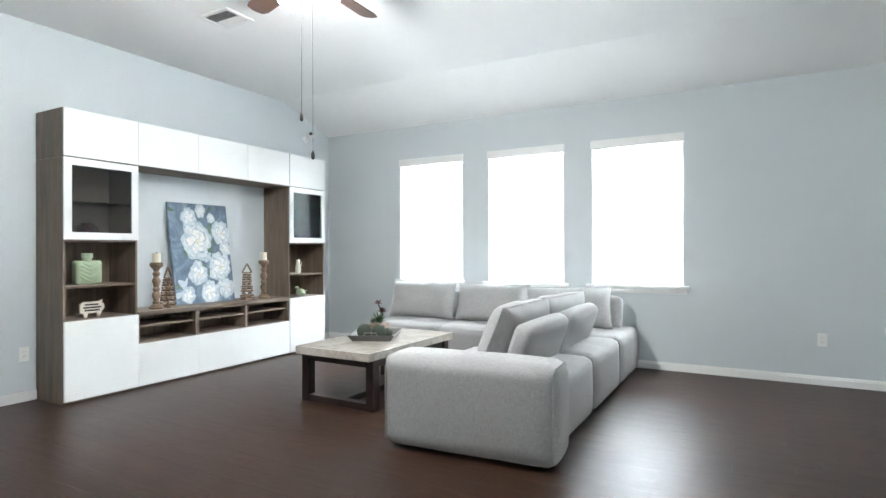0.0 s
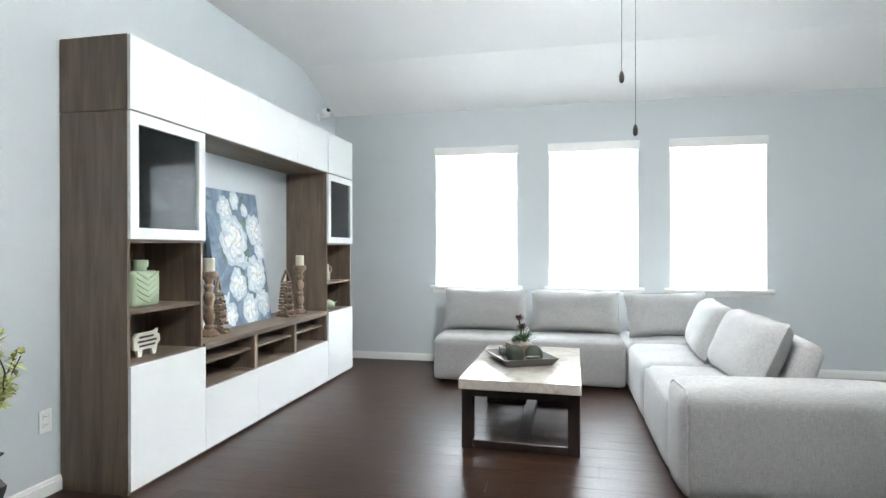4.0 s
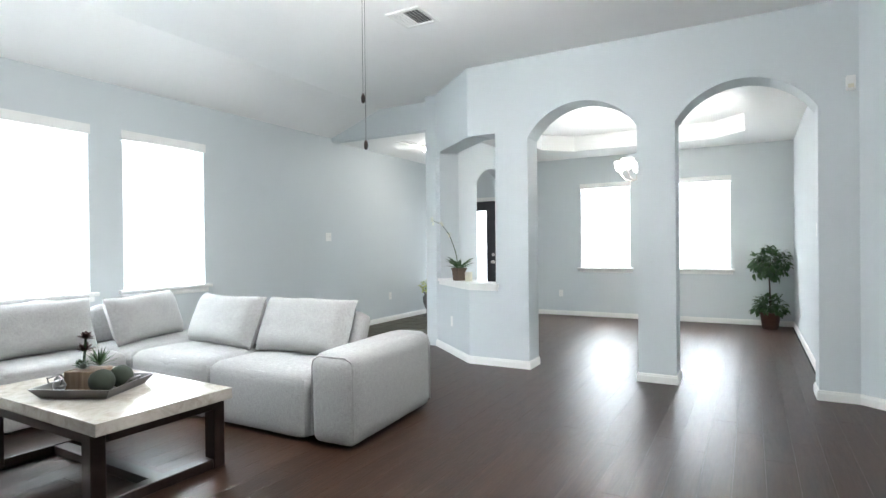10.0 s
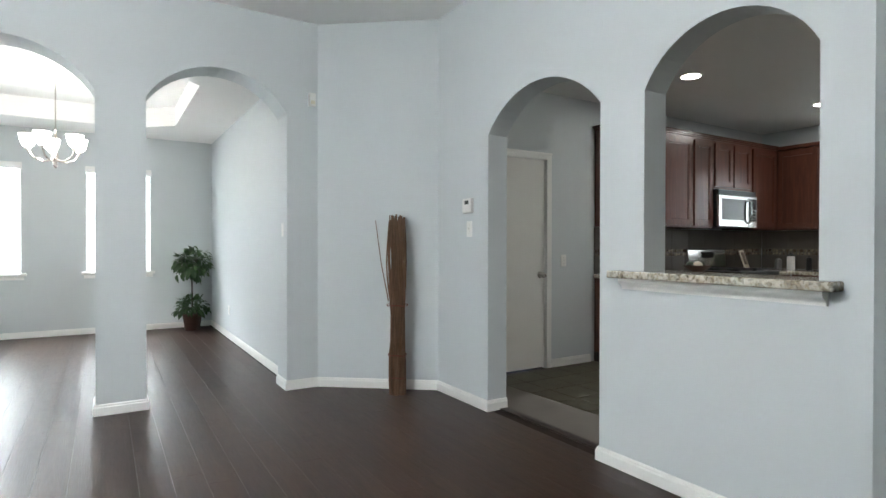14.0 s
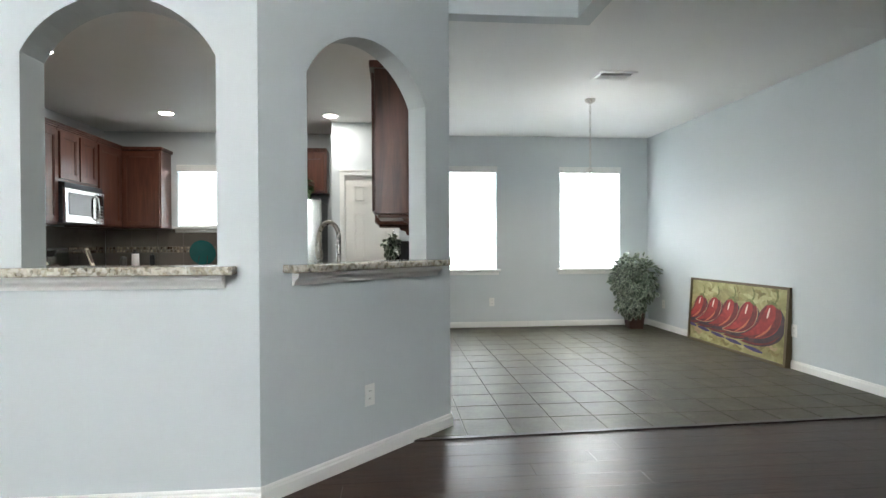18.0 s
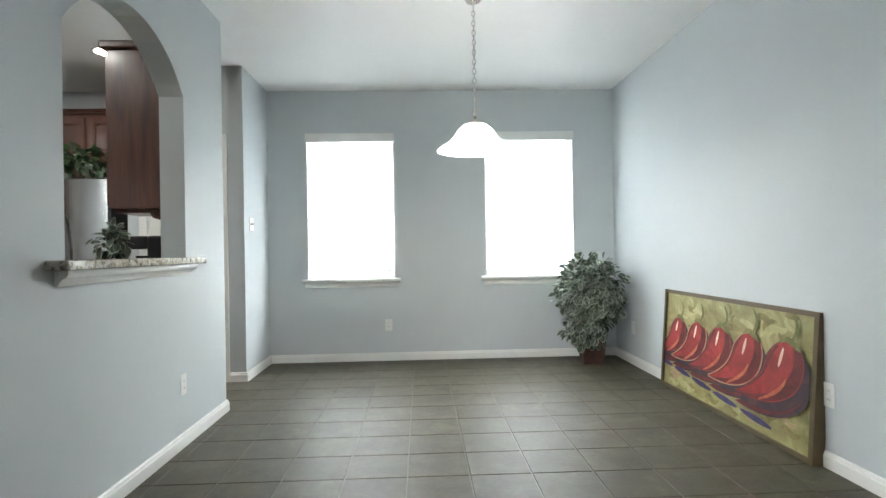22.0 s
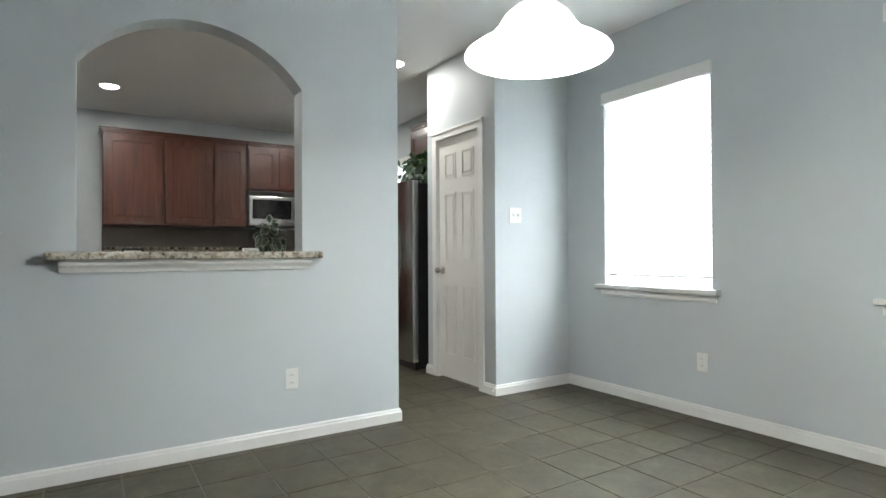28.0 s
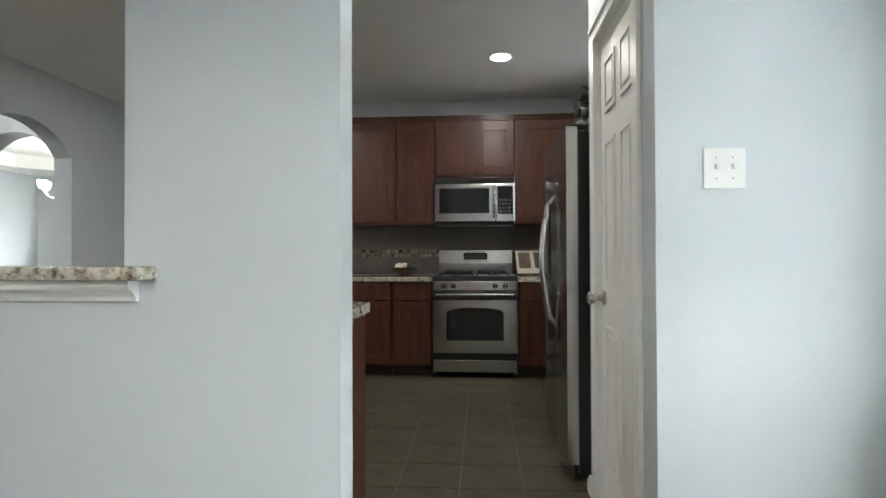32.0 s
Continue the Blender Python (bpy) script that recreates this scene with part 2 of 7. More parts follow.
def arch(u0, u1, w0, spring, apex, n=18):
    """An opening with upright sides and a segmental arch."""
    half, mid, rise = (u1 - u0) / 2, (u0 + u1) / 2, apex - spring
    r = (half * half + rise * rise) / (2 * rise)
    a0 = math.asin(min(1, half / r))
    if rise > half:
        a0 = math.pi - a0
    top = [(mid + r * math.sin(a), apex - r + r * math.cos(a)) for a in [a0 - 2 * a0 * i / n for i in range(n + 1)]]
    return [(u0, w0), (u1, w0)] + top


def rect(u0, u1, w0, w1):
    return [(u0, w0), (u1, w0), (u1, w1), (u0, w1)]


def wall(name, p0, p1, z1, thick, holes=(), z0=0.0, label="grey-blue painted drywall", outline=None, mat=None):
    """A wall whose seen face runs from p0 to p1; its thickness lies to the left of that way."""
    a, b = Vector((*p0, 0)), Vector((*p1, 0))
    length, turn = (b - a).length, math.degrees(math.atan2(b.y - a.y, b.x - a.x))
    bm = prism(outline or rect(0, length, z0, z1), 0, thick, holes)
    ob = part(name, bm, mat or WALL, label=label)
    ob.matrix_world = pose(p0[0], p0[1], 0, 0, 0, turn)
    return tagged(ob, label, "wall", kind="structure")

# ---------------------------------------------------------------- structure
HIGH, LOW, NORTH, FOYER = 3.07, 2.69, 2.76, 2.72   # raised living ceiling, low ceilings, living ceiling at the north wall, foyer
SLOPE_Y = 6.9
WINDOWS_N = [(-1.932, -1.04), (-0.70, 0.196), (0.505, 1.395)]
WINDOWS_S = [(-3.169, -2.313), (-4.971, -4.085)]
WINDOWS_E = [(2.83, 3.59), (4.29, 5.10)]
EAST, KEAST, NOOKW, SOUTH, BARX, BARN = 6.82, 2.08, -5.385, -4.13, -2.07, 1.03   # faces of the main walls
C1, C2 = (-1.11, BARN), (BARX, 0.035)                                            # ends of the bar's diagonal
DIAG_TURN = math.degrees(math.atan2(C2[1] - C1[1], C2[0] - C1[0]))

wall("wall_north", (-3.32, 7.75), (EAST, 7.75), 3.15, 0.2, [rect(a + 3.32, b + 3.32, 0.835, 2.323) for a, b in WINDOWS_N])
wall("wall_west", (-3.12, 2.9), (-3.12, 7.75), 3.15, 0.2)
wall("wall_hall_north", (-8.2, 2.9), (-3.12, 2.9), 3.15, 0.2)
wall("wall_hall_end", (-8.2, 0.14), (-8.2, 2.9), LOW, 0.15)
wall("wall_hall_south", (NOOKW, 0.14), (-8.35, 0.14), LOW, 0.15)
wall("wall_nook_west", (NOOKW, SOUTH), (NOOKW, -0.0105), LOW, 0.15)
wall("wall_nook_south", (-1.80, SOUTH), (-5.6, SOUTH), LOW, 0.2, [rect(-1.80 - b, -1.80 - a, 0.815, 2.235) for a, b in WINDOWS_S])
wall("wall_pantry_side", (-1.93, -3.38), (-1.93, SOUTH), LOW, 0.12)


def notched(length, z1, openings, edge=()):
    """A wall's outline with openings that reach the floor; openings are (u0, ..., u1) tops from u0 to u1."""
    out = [(0, 0)]
    for o in openings:
        top = o[2:][::-1]
        out += [(o[0][0], 0)] + top + [(o[1][0], 0)]
    return out + [(length, 0), (length, z1), (0, z1)] + list(edge)


wall("wall_pantry_front", (-0.96, -3.38), (-1.929, -3.38), LOW, 0.12, outline=notched(0.969, LOW, [rect(0.16, 0.77, 0, 2.035)]))
wall("wall_pantry_return", (-0.96, -4.12), (-0.96, -3.501), LOW, 0.10)
wall("wall_kitchen_south", (KEAST, -4.12), (-0.96, -4.12), LOW, 0.2, [rect(0.93, 1.83, 1.42, 2.22)])
wall("wall_kitchen_east", (KEAST, 0.86), (KEAST, -4.32), LOW, 0.2, outline=notched(5.18, LOW, [rect(0.45, 1.15, 0, 2.035)]))
wall("wall_bar_west", C2, (BARX, -2.49), LOW, 0.14, [arch(0.82, 1.905, 1.07, 2.0, 2.275)])
tagged(part("wall_kitchen_north", box((1.932, 0.862, 0.0), (KEAST - 0.002, 0.91, LOW)), WALL), "grey-blue painted drywall", "wall", kind="structure")
wall("wall_bar_diagonal", C1, C2, HIGH + 0.04, 0.14, [arch(0.268, 1.15, 1.07, 2.0, 2.275)])
wall("wall_bar_north", (1.93, BARN), C1, HIGH + 0.04, 0.17, [arch(2.045, 2.86, 1.07, 2.0, 2.255)],
     outline=notched(3.04, HIGH + 0.04, [arch(0.695, 1.75, 0, 2.0, 2.26)]))
wall("wall_corner_diagonal", (2.565, 1.845), (1.93, BARN), HIGH + 0.04, 0.15)
wall("wall_arches", (2.565, 5.13), (2.565, 1.845), HIGH + 0.04, 0.28,
     outline=notched(3.285, HIGH + 0.04, [arch(0.655, 1.685, 0, 2.28, 2.575), arch(2.0, 3.025, 0, 2.28, 2.575)],
                     [(0, 2.36), (0.31, 2.36), (0.31, 0.80), (0, 0.80)]))
LEDGE45 = math.hypot(0.765, 0.85)
wall("wall_ledge_diagonal", (3.33, 5.98), (2.565, 5.13), HIGH + 0.04, 0.24,
     outline=[(0, 0), (LEDGE45, 0), (LEDGE45, 0.80), (0.22, 0.80), (0.22, 2.33), (0.25, 2.349), (0.30, 2.352), (LEDGE45, 2.352), (LEDGE45, HIGH + 0.04), (0, HIGH + 0.04)])
wall("wall_dining_south", (EAST, 2.02), (2.72, 2.02), 3.15, 0.15)
wall("wall_dining_north", (3.28, 5.92), (EAST, 5.92), 3.15, 0.15, outline=notched(3.54, 3.15, [arch(1.14, 2.30, 0, 2.12, 2.36)]))
wall("wall_east", (EAST, 7.95), (EAST, 1.9), 3.15, 0.2, [rect(7.95 - b, 7.95 - a, 0.825, 2.22) for a, b in WINDOWS_E],
     outline=notched(6.05, 3.15, [rect(0.35, 1.26, 0, 2.05)]))
# headers where the raised ceiling drops
wall("header_nook", (-2.02, -0.07), (-2.96, -0.07), HIGH + 0.04, 0.12, z0=LOW - 0.004)
wall("header_hall", (-2.96, -0.19), (-2.96, 2.9), HIGH + 0.04, 0.12, z0=LOW - 0.004)
wall("header_foyer", (3.5, 7.75), (3.5, 5.93), HIGH + 0.04, 0.12, z0=FOYER - 0.01, outline=[(0, FOYER - 0.01), (1.82, FOYER - 0.01), (1.82, HIGH + 0.04), (0.85, HIGH + 0.04), (0, NORTH + 0.04)])


def ceiling(name, outline, z, thick=0.08):
    ob = part(name, prism(outline, z, z + thick, plane="XY"), CEIL)
    return tagged(ob, "white textured drywall ceiling", "ceiling", kind="structure")


ceiling("ceiling_nook", [(-5.5, -4.3), (-2.0, -4.3), (-2.0, -0.10), (-5.5, -0.10)], LOW)
ceiling("ceiling_kitchen", [(-1.999, -4.3), (2.2, -4.3), (2.2, 0.92), (-1.07, 0.92), (-1.999, -0.04)], LOW)
ceiling("ceiling_hall", [(-8.3, 0.0), (-5.501, 0.0), (-5.501, -0.099), (-3.0, -0.099), (-3.0, 3.0), (-8.3, 3.0)], LOW)
ceiling("ceiling_foyer", [(3.622, 5.99), (6.95, 5.99), (6.95, 7.85), (3.622, 7.85)], FOYER)
bm = prism([(-0.3, HIGH), (SLOPE_Y, HIGH), (7.76, NORTH), (7.76, HIGH + 0.2), (-0.3, HIGH + 0.2)], -3.25, 3.60, plane="YZ")
tagged(part("ceiling_living", bm, CEIL), "white drywall ceiling sloping down to the windows", "ceiling", kind="structure")
# dining ceiling with its raised tray
TX0, TX1, TY0, TY1, TC = 3.25, 6.10, 2.62, 5.40, 0.40
tray = [(TX0 + TC, TY0), (TX1 - TC, TY0), (TX1, TY0 + TC), (TX1, TY1 - TC), (TX1 - TC, TY1), (TX0 + TC, TY1), (TX0, TY1 - TC), (TX0, TY0 + TC)]
bm = prism([(2.80, 1.95), (6.95, 1.95), (6.95, 5.99), (3.6, 5.99), (2.80, 5.2)], 2.70, 2.94, [tray], plane="XY")
prism([(TX0 - 0.1, TY0 - 0.1), (TX1 + 0.1, TY0 - 0.1), (TX1 + 0.1, TY1 + 0.1), (TX0 - 0.1, TY1 + 0.1)], 2.941, 3.0, plane="XY", bm=bm)
tagged(part("ceiling_dining", bm, CEIL), "white tray ceiling with chamfered corners", "ceiling", kind="structure")


# ---------------------------------------------------------------- floors
def clip(poly, p, q):
    """The piece of a convex outline to the left of the way from p to q."""
    out = []
    side = [(q[0] - p[0]) * (v[1] - p[1]) - (q[1] - p[1]) * (v[0] - p[0]) for v in poly]
    for i, v in enumerate(poly):
        w, a, b = poly[(i + 1) % len(poly)], side[i], side[(i + 1) % len(poly)]
        if a >= 0:
            out.append(v)
        if (a >= 0) != (b >= 0):
            k = a / (a - b)
            out.append((v[0] + k * (w[0] - v[0]), v[1] + k * (w[1] - v[1])))
    return out


def slab(bm, poly, z0, z1, ease):
    """A thin piece with eased upper edges."""
    cx, cy = sum(p[0] for p in poly) / len(poly), sum(p[1] for p in poly) / len(poly)
    size = max(abs(p[0] - cx) + abs(p[1] - cy) for p in poly)
    low = [bm.verts.new((x, y, z0)) for x, y in poly]
    mid = [bm.verts.new((x, y, z1 - ease)) for x, y in poly]
    top = [bm.verts.new((x - ease * (x > cx) + ease * (x < cx), y - ease * (y > cy) + ease * (y < cy), z1)) for x, y in poly]
    n = len(poly)
    for a, b in ((low, mid), (mid, top)):
        for i in range(n):
            bm.faces.new((a[i], a[(i + 1) % n], b[(i + 1) % n], b[i]))
    bm.faces.new(top)
    return size


EDGE0, EDGE1 = (-1.7, 0.300), (-6.4, 0.111)      # where wood meets tile before the nook
NOOK_CUT = (EDGE0, EDGE1)


def floor_pieces():
    rng = random.Random(7)
    base = part("floor_wood", box((-8.4, -0.3, -0.06), (7.0, 8.0, -0.012)), SUBFLOOR)
    tagged(base, "dark hand-scraped wood plank floor", "floor", kind="structure")
    y = -0.2
    while y < 7.76:
        y0, y1 = y + 0.0003, y + 0.1497
        mid = (y0 + y1) / 2
        if mid < 0.93:
            spans = [(-8.25, -1.02)]
        elif mid < 2.02:
            spans = [(-8.25, 2.7)]
        elif mid < 2.95:
            spans = [(-8.25, EAST + 0.02)]
        elif mid < 5.93:
            spans = [(-3.2, EAST + 0.02)]
        else:
            spans = [(-3.2, 3.495)]
        for x0, x1 in spans:
            x = x0 - rng.uniform(0.1, 1.3)
            while x < x1:
                a, b = max(x, x0), min(x + 1.5, x1)
                x += 1.5
                if b - a < 0.03:
                    continue
                poly = rect(a + 0.0004, b - 0.0004, y0, y1)
                if mid < 0.5:
                    poly = clip(poly, EDGE1, EDGE0)
                if mid < 0.93:
                    poly = clip(poly, (-2.02, 0.01), (-1.04, 1.026))
                if len(poly) < 3:
                    continue
                cx, cy = sum(p[0] for p in poly) / len(poly), sum(p[1] for p in poly) / len(poly)
                bm = bmesh.new()
                slab(bm, [(px - cx, py - cy) for px, py in poly], -0.012, 0.0, 0.0006)
                part("plank", bm, FLOORW, base, at=pose(cx, cy, 0))
        y += 0.15


def tile_pieces(name, label, x0, x1, y0, y1, size, cuts=(), keep=None, own=None):
    lo_hi = box((x0 - 0.05, y0 - 0.05, -0.05), (x1, y1, -0.004))
    base = tagged(part(name, lo_hi, GROUT), label, "floor", kind="structure")
    rest = bmesh.new()
    shared = None
    nx, ny = int((x1 - x0) / size) + 1, int((y1 - y0) / size) + 1
    for i in range(nx):
        for j in range(ny):
            a, b = x0 + i * size, y0 + j * size
            poly = rect(a + 0.003, min(a + size - 0.003, x1), b + 0.003, min(b + size - 0.003, y1))
            if poly[1][0] - poly[0][0] < 0.02 or poly[2][1] - poly[0][1] < 0.02:
                continue
            full = poly[:]
            for c in cuts:
                if poly:
                    poly = clip(poly, *c)
            if len(poly) < 3 or (keep and not keep(a + size / 2, b + size / 2)):
                continue
            if own is None or own(a, b):
                cx, cy = sum(p[0] for p in poly) / len(poly), sum(p[1] for p in poly) / len(poly)
                square = poly == full and abs(poly[1][0] - poly[0][0] - size + 0.006) < 1e-4 and abs(poly[2][1] - poly[0][1] - size + 0.006) < 1e-4
                if square and shared:
                    ob = new("tile", shared)
                else:
                    bm = bmesh.new()
                    slab(bm, [(px - cx, py - cy) for px, py in poly], -0.006, 0.0, 0.002)
                    me = mesh_of("tile", bm, TILE)
                    ob = new("tile", me)
                    if square:
                        shared = me
                ob.parent = base
                ob.location = (cx, cy, 0)
            else:
                slab(rest, poly, -0.006, 0.0, 0.002)
    if rest.verts:
        tagged(part("far_tiles", rest, TILE, base), kind="stuff")
    else:
        rest.free()


def baseboard(points, name="baseboard"):
    """White base moulding along wall faces; points run so that the wall is on their left."""
    bm = bmesh.new()
    prof = [(0.0, 0.0), (0.016, 0.0), (0.016, 0.056), (0.011, 0.064), (0.011, 0.071), (0.006, 0.079), (0.0, 0.079)]
    pts = [Vector(p) for p in points]
    rings = []
    for i, p in enumerate(pts):
        a = (p - pts[i - 1]).normalized() if i else (pts[1] - p).normalized()
        b = (pts[i + 1] - p).normalized() if i + 1 < len(pts) else a
        na, nb = Vector((a.y, -a.x)), Vector((b.y, -b.x))
        m = (na + nb).normalized()
        m /= max(0.3, m.dot(na))
        rings.append([bm.verts.new((p.x + m.x * d, p.y + m.y * d, z + 0.001)) for d, z in prof])
    for a, b in zip(rings, rings[1:]):
        for k in range(len(prof)):
            bm.faces.new((a[k], a[(k + 1) % len(prof)], b[(k + 1) % len(prof)], b[k]))
    bm.faces.new(rings[0])
    bm.faces.new(rings[-1][::-1])
    return tagged(part(name, bm, TRIM), "white painted wooden baseboard", "baseboard", kind="structure")


baseboard([(-3.12, 2.9), (-3.12, 7.75), (EAST, 7.75), (EAST, 7.67)])
baseboard([(2.845, 3.445), (2.565, 3.445), (2.565, 3.13), (2.845, 3.13)])
baseboard([(3.35, 5.93), (3.33, 5.98), (2.565, 5.13), (2.565, 4.475), (2.845, 4.475)])
baseboard([(2.845, 2.105), (2.565, 2.105), (2.565, 1.845), (1.93, BARN), (1.235, BARN), (1.235, 0.86)])
baseboard([(0.18, 0.86), (0.18, BARN), C1, C2, (BARX, -2.49), (BARX + 0.14, -2.49)])
baseboard([(-0.96, -3.50), (-0.96, -3.38), (-1.055, -3.38)])
baseboard([(-1.795, -3.38), (-1.93, -3.38), (-1.93, SOUTH), (NOOKW, SOUTH), (NOOKW, 0.14), (-8.2, 0.14), (-8.2, 2.9), (-3.12, 2.9)])
baseboard([(3.4, 5.92), (4.41, 5.92)])
baseboard([(5.59, 5.92), (EAST, 5.92), (EAST, 2.02), (2.85, 2.02)])
baseboard([(KEAST, 0.855), (KEAST, 0.48)])
baseboard([(KEAST, -0.36), (KEAST, -0.90)])

# ---------------------------------------------------------------- more materials
def fabric():
    m, n, l, p = nodes_of("light_grey_linen_weave")
    v = coords(n, l)
    a, b = noise_tex(n, l, coords(n, l, (1, 1, 14)), 40, 3), noise_tex(n, l, coords(n, l, (14, 14, 1)), 30, 3)
    big = noise_tex(n, l, v, 3.0, 3)
    weave = mix(n, l, 0.5, a, b)
    tone = ramp(n, l, weave, [(0.36, (0.28, 0.278, 0.272)), (0.5, (0.37, 0.367, 0.359)), (0.64, (0.47, 0.467, 0.457))])
    tone = mix(n, l, spread(n, l, big, 0.0, 0.22), tone, (0.31, 0.305, 0.296))
    l.new(tone, p.inputs["Base Color"])
    p.inputs["Roughness"].default_value = 0.95
    p.inputs["Sheen Weight"].default_value = 0.25
    bump(n, l, p, weave, 0.35, 0.0015)
    return m


def marble():
    m, n, l, p = nodes_of("polished_beige_stone")
    v = coords(n, l)
    a = noise_tex(n, l, v, 7, 8, 0.65, 1.2)
    b = noise_tex(n, l, v, 30, 4)
    tone = ramp(n, l, a, [(0.3, (0.30, 0.26, 0.22)), (0.48, (0.45, 0.41, 0.36)), (0.6, (0.52, 0.49, 0.44)), (0.75, (0.36, 0.32, 0.28))])
    l.new(mix(n, l, spread(n, l, b, 0, 0.3), tone, (0.50, 0.46, 0.40)), p.inputs["Base Color"])
    p.inputs["Roughness"].default_value = 0.10
    return m


def granite():
    m, n, l, p = nodes_of("speckled_granite")
    v = coords(n, l)
    vo = n.new("ShaderNodeTexVoronoi")
    vo.inputs["Scale"].default_value = 75
    l.new(v, vo.inputs["Vector"])
    a = noise_tex(n, l, v, 26, 5, 0.7)
    base = ramp(n, l, a, [(0.34, (0.05, 0.045, 0.04)), (0.44, (0.30, 0.26, 0.19)), (0.52, (0.50, 0.47, 0.40)), (0.66, (0.62, 0.60, 0.54))])
    chip = ramp(n, l, vo.outputs["Color"], [(0.25, (0.10, 0.08, 0.06)), (0.42, (0.42, 0.36, 0.26)), (0.7, (0.62, 0.59, 0.52))])
    l.new(mix(n, l, 0.45, base, chip), p.inputs["Base Color"])
    p.inputs["Roughness"].default_value = 0.12
    return m


def mosaic_glass(name, dark, light):
    m, n, l, p = nodes_of(name)
    info = n.new("ShaderNodeObjectInfo")
    g = n.new("ShaderNodeNewGeometry")
    l.new(ramp(n, l, g.outputs["Random Per Island"], [(0.0, dark), (0.5, tuple((a + b) / 2 for a, b in zip(dark, light))), (1.0, light)]), p.inputs["Base Color"])
    p.inputs["Roughness"].default_value = 0.25
    return m


def brushed(name, colour, rough=0.28):
    m, n, l, p = nodes_of(name)
    v = coords(n, l, (1, 1, 60))
    a = noise_tex(n, l, v, 30, 3)
    l.new(mix(n, l, a, tuple(c * 0.85 for c in colour), colour), p.inputs["Base Color"])
    p.inputs["Metallic"].default_value = 1.0
    l.new(spread(n, l, a, rough - 0.06, rough + 0.08), p.inputs["Roughness"])
    return m


def glass(name, tint=(1, 1, 1), clear=0.9):
    """A thin pane: mostly clear, with a mirror's gloss."""
    m, n, l, p = nodes_of(name)
    out = n["Material Output"]
    tr, gl, mx, fr = n.new("ShaderNodeBsdfTransparent"), n.new("ShaderNodeBsdfGlossy"), n.new("ShaderNodeMixShader"), n.new("ShaderNodeFresnel")
    tr.inputs[0].default_value = (*[c * clear for c in tint], 1)
    gl.inputs["Roughness"].default_value = 0.02
    fr.inputs[0].default_value = 1.5
    l.new(fr.outputs[0], mx.inputs[0])
    l.new(tr.outputs[0], mx.inputs[1])
    l.new(gl.outputs[0], mx.inputs[2])
    l.new(mx.outputs[0], out.inputs["Surface"])
    return m


def lit(name, colour, strength, base=(0.9, 0.9, 0.88)):
    """The shade or bulb of a lamp that is on, and door glass that glows for daylight."""
    m, n, l, p = nodes_of(name)
    p.inputs["Base Color"].default_value = (*base, 1)
    p.inputs["Roughness"].default_value = 0.35
    p.inputs["Emission Color"].default_value = (*colour, 1)
    p.inputs["Emission Strength"].default_value = strength
    return m


def slat_plastic():
    m, n, l, p = nodes_of("white_blind_slat")
    out = n["Material Output"]
    tl, mx = n.new("ShaderNodeBsdfTranslucent"), n.new("ShaderNodeMixShader")
    tl.inputs[0].default_value = (0.86, 0.87, 0.87, 1)
    p.inputs["Base Color"].default_value = (0.84, 0.85, 0.85, 1)
    p.inputs["Roughness"].default_value = 0.5
    mx.inputs[0].default_value = 0.55
    l.new(p.outputs[0], mx.inputs[1])
    l.new(tl.outputs[0], mx.inputs[2])
    l.new(mx.outputs[0], out.inputs["Surface"])
    return m


def leaf(name, dark, light, rough=0.45):
    m, n, l, p = nodes_of(name)
    g = n.new("ShaderNodeNewGeometry")
    a = noise_tex(n, l, coords(n, l), 25, 3)
    tone = mix(n, l, g.outputs["Random Per Island"], dark, light)
    l.new(mix(n, l, spread(n, l, a, 0, 0.4), tone, tuple(c * 0.6 for c in dark)), p.inputs["Base Color"])
    p.inputs["Roughness"].default_value = rough
    return m


FABRIC, STONE, GRANITE = fabric(), marble(), granite()
ESPRESSO = wood("espresso_wood", (0.012, 0.007, 0.006), (0.035, 0.020, 0.016), 0.35, "Z")
BROWNZ = wood("grey_brown_wood_upright", (0.115, 0.083, 0.058), (0.255, 0.195, 0.142), 0.5, "Z", 0.7)
BROWNY = wood("grey_brown_wood_lengthwise", (0.12, 0.086, 0.060), (0.27, 0.205, 0.150), 0.5, "Y", 0.7)
LACQUER = plain("white_gloss_lacquer", (0.80, 0.81, 0.80), 0.16, vary=0.012, relief=0.0)
SMOKE, PANE = glass("smoked_glass", (0.9, 0.91, 0.92), 0.93), glass("clear_glass", (1, 1, 1), 0.97)
CHERRY = wood("cherry_cabinet_wood", (0.050, 0.016, 0.009), (0.135, 0.046, 0.026), 0.34, "Z", 0.8, coat=0.25)
STEEL = brushed("brushed_stainless_steel", (0.60, 0.595, 0.585), 0.19)
NICKEL = plain("satin_nickel", (0.55, 0.52, 0.48), 0.28, 1.0, relief=0.02)
BLACK = plain("black_plastic", (0.012, 0.012, 0.013), 0.35, relief=0.05)
BLACKGLASS = plain("black_oven_glass", (0.01, 0.01, 0.012), 0.06, relief=0.0)
WHITEP = plain("white_plastic", (0.80, 0.80, 0.78), 0.35, vary=0.02, relief=0.0)
SLAT = slat_plastic()
VASEM = plain("hammered_black_pewter", (0.05, 0.047, 0.045), 0.36, 0.7, vary=0.4, grain=30, relief=0.6)
PEWTER = plain("pewter_metal", (0.16, 0.155, 0.15), 0.38, 0.85, vary=0.25, grain=45, relief=0.3)
TWIG = wood("brown_twig", (0.085, 0.044, 0.026), (0.27, 0.15, 0.088), 0.8, "Z", 1.4, random_tone=0.3)
BARK = plain("dark_stem", (0.045, 0.032, 0.022), 0.8, vary=0.3, relief=0.4)
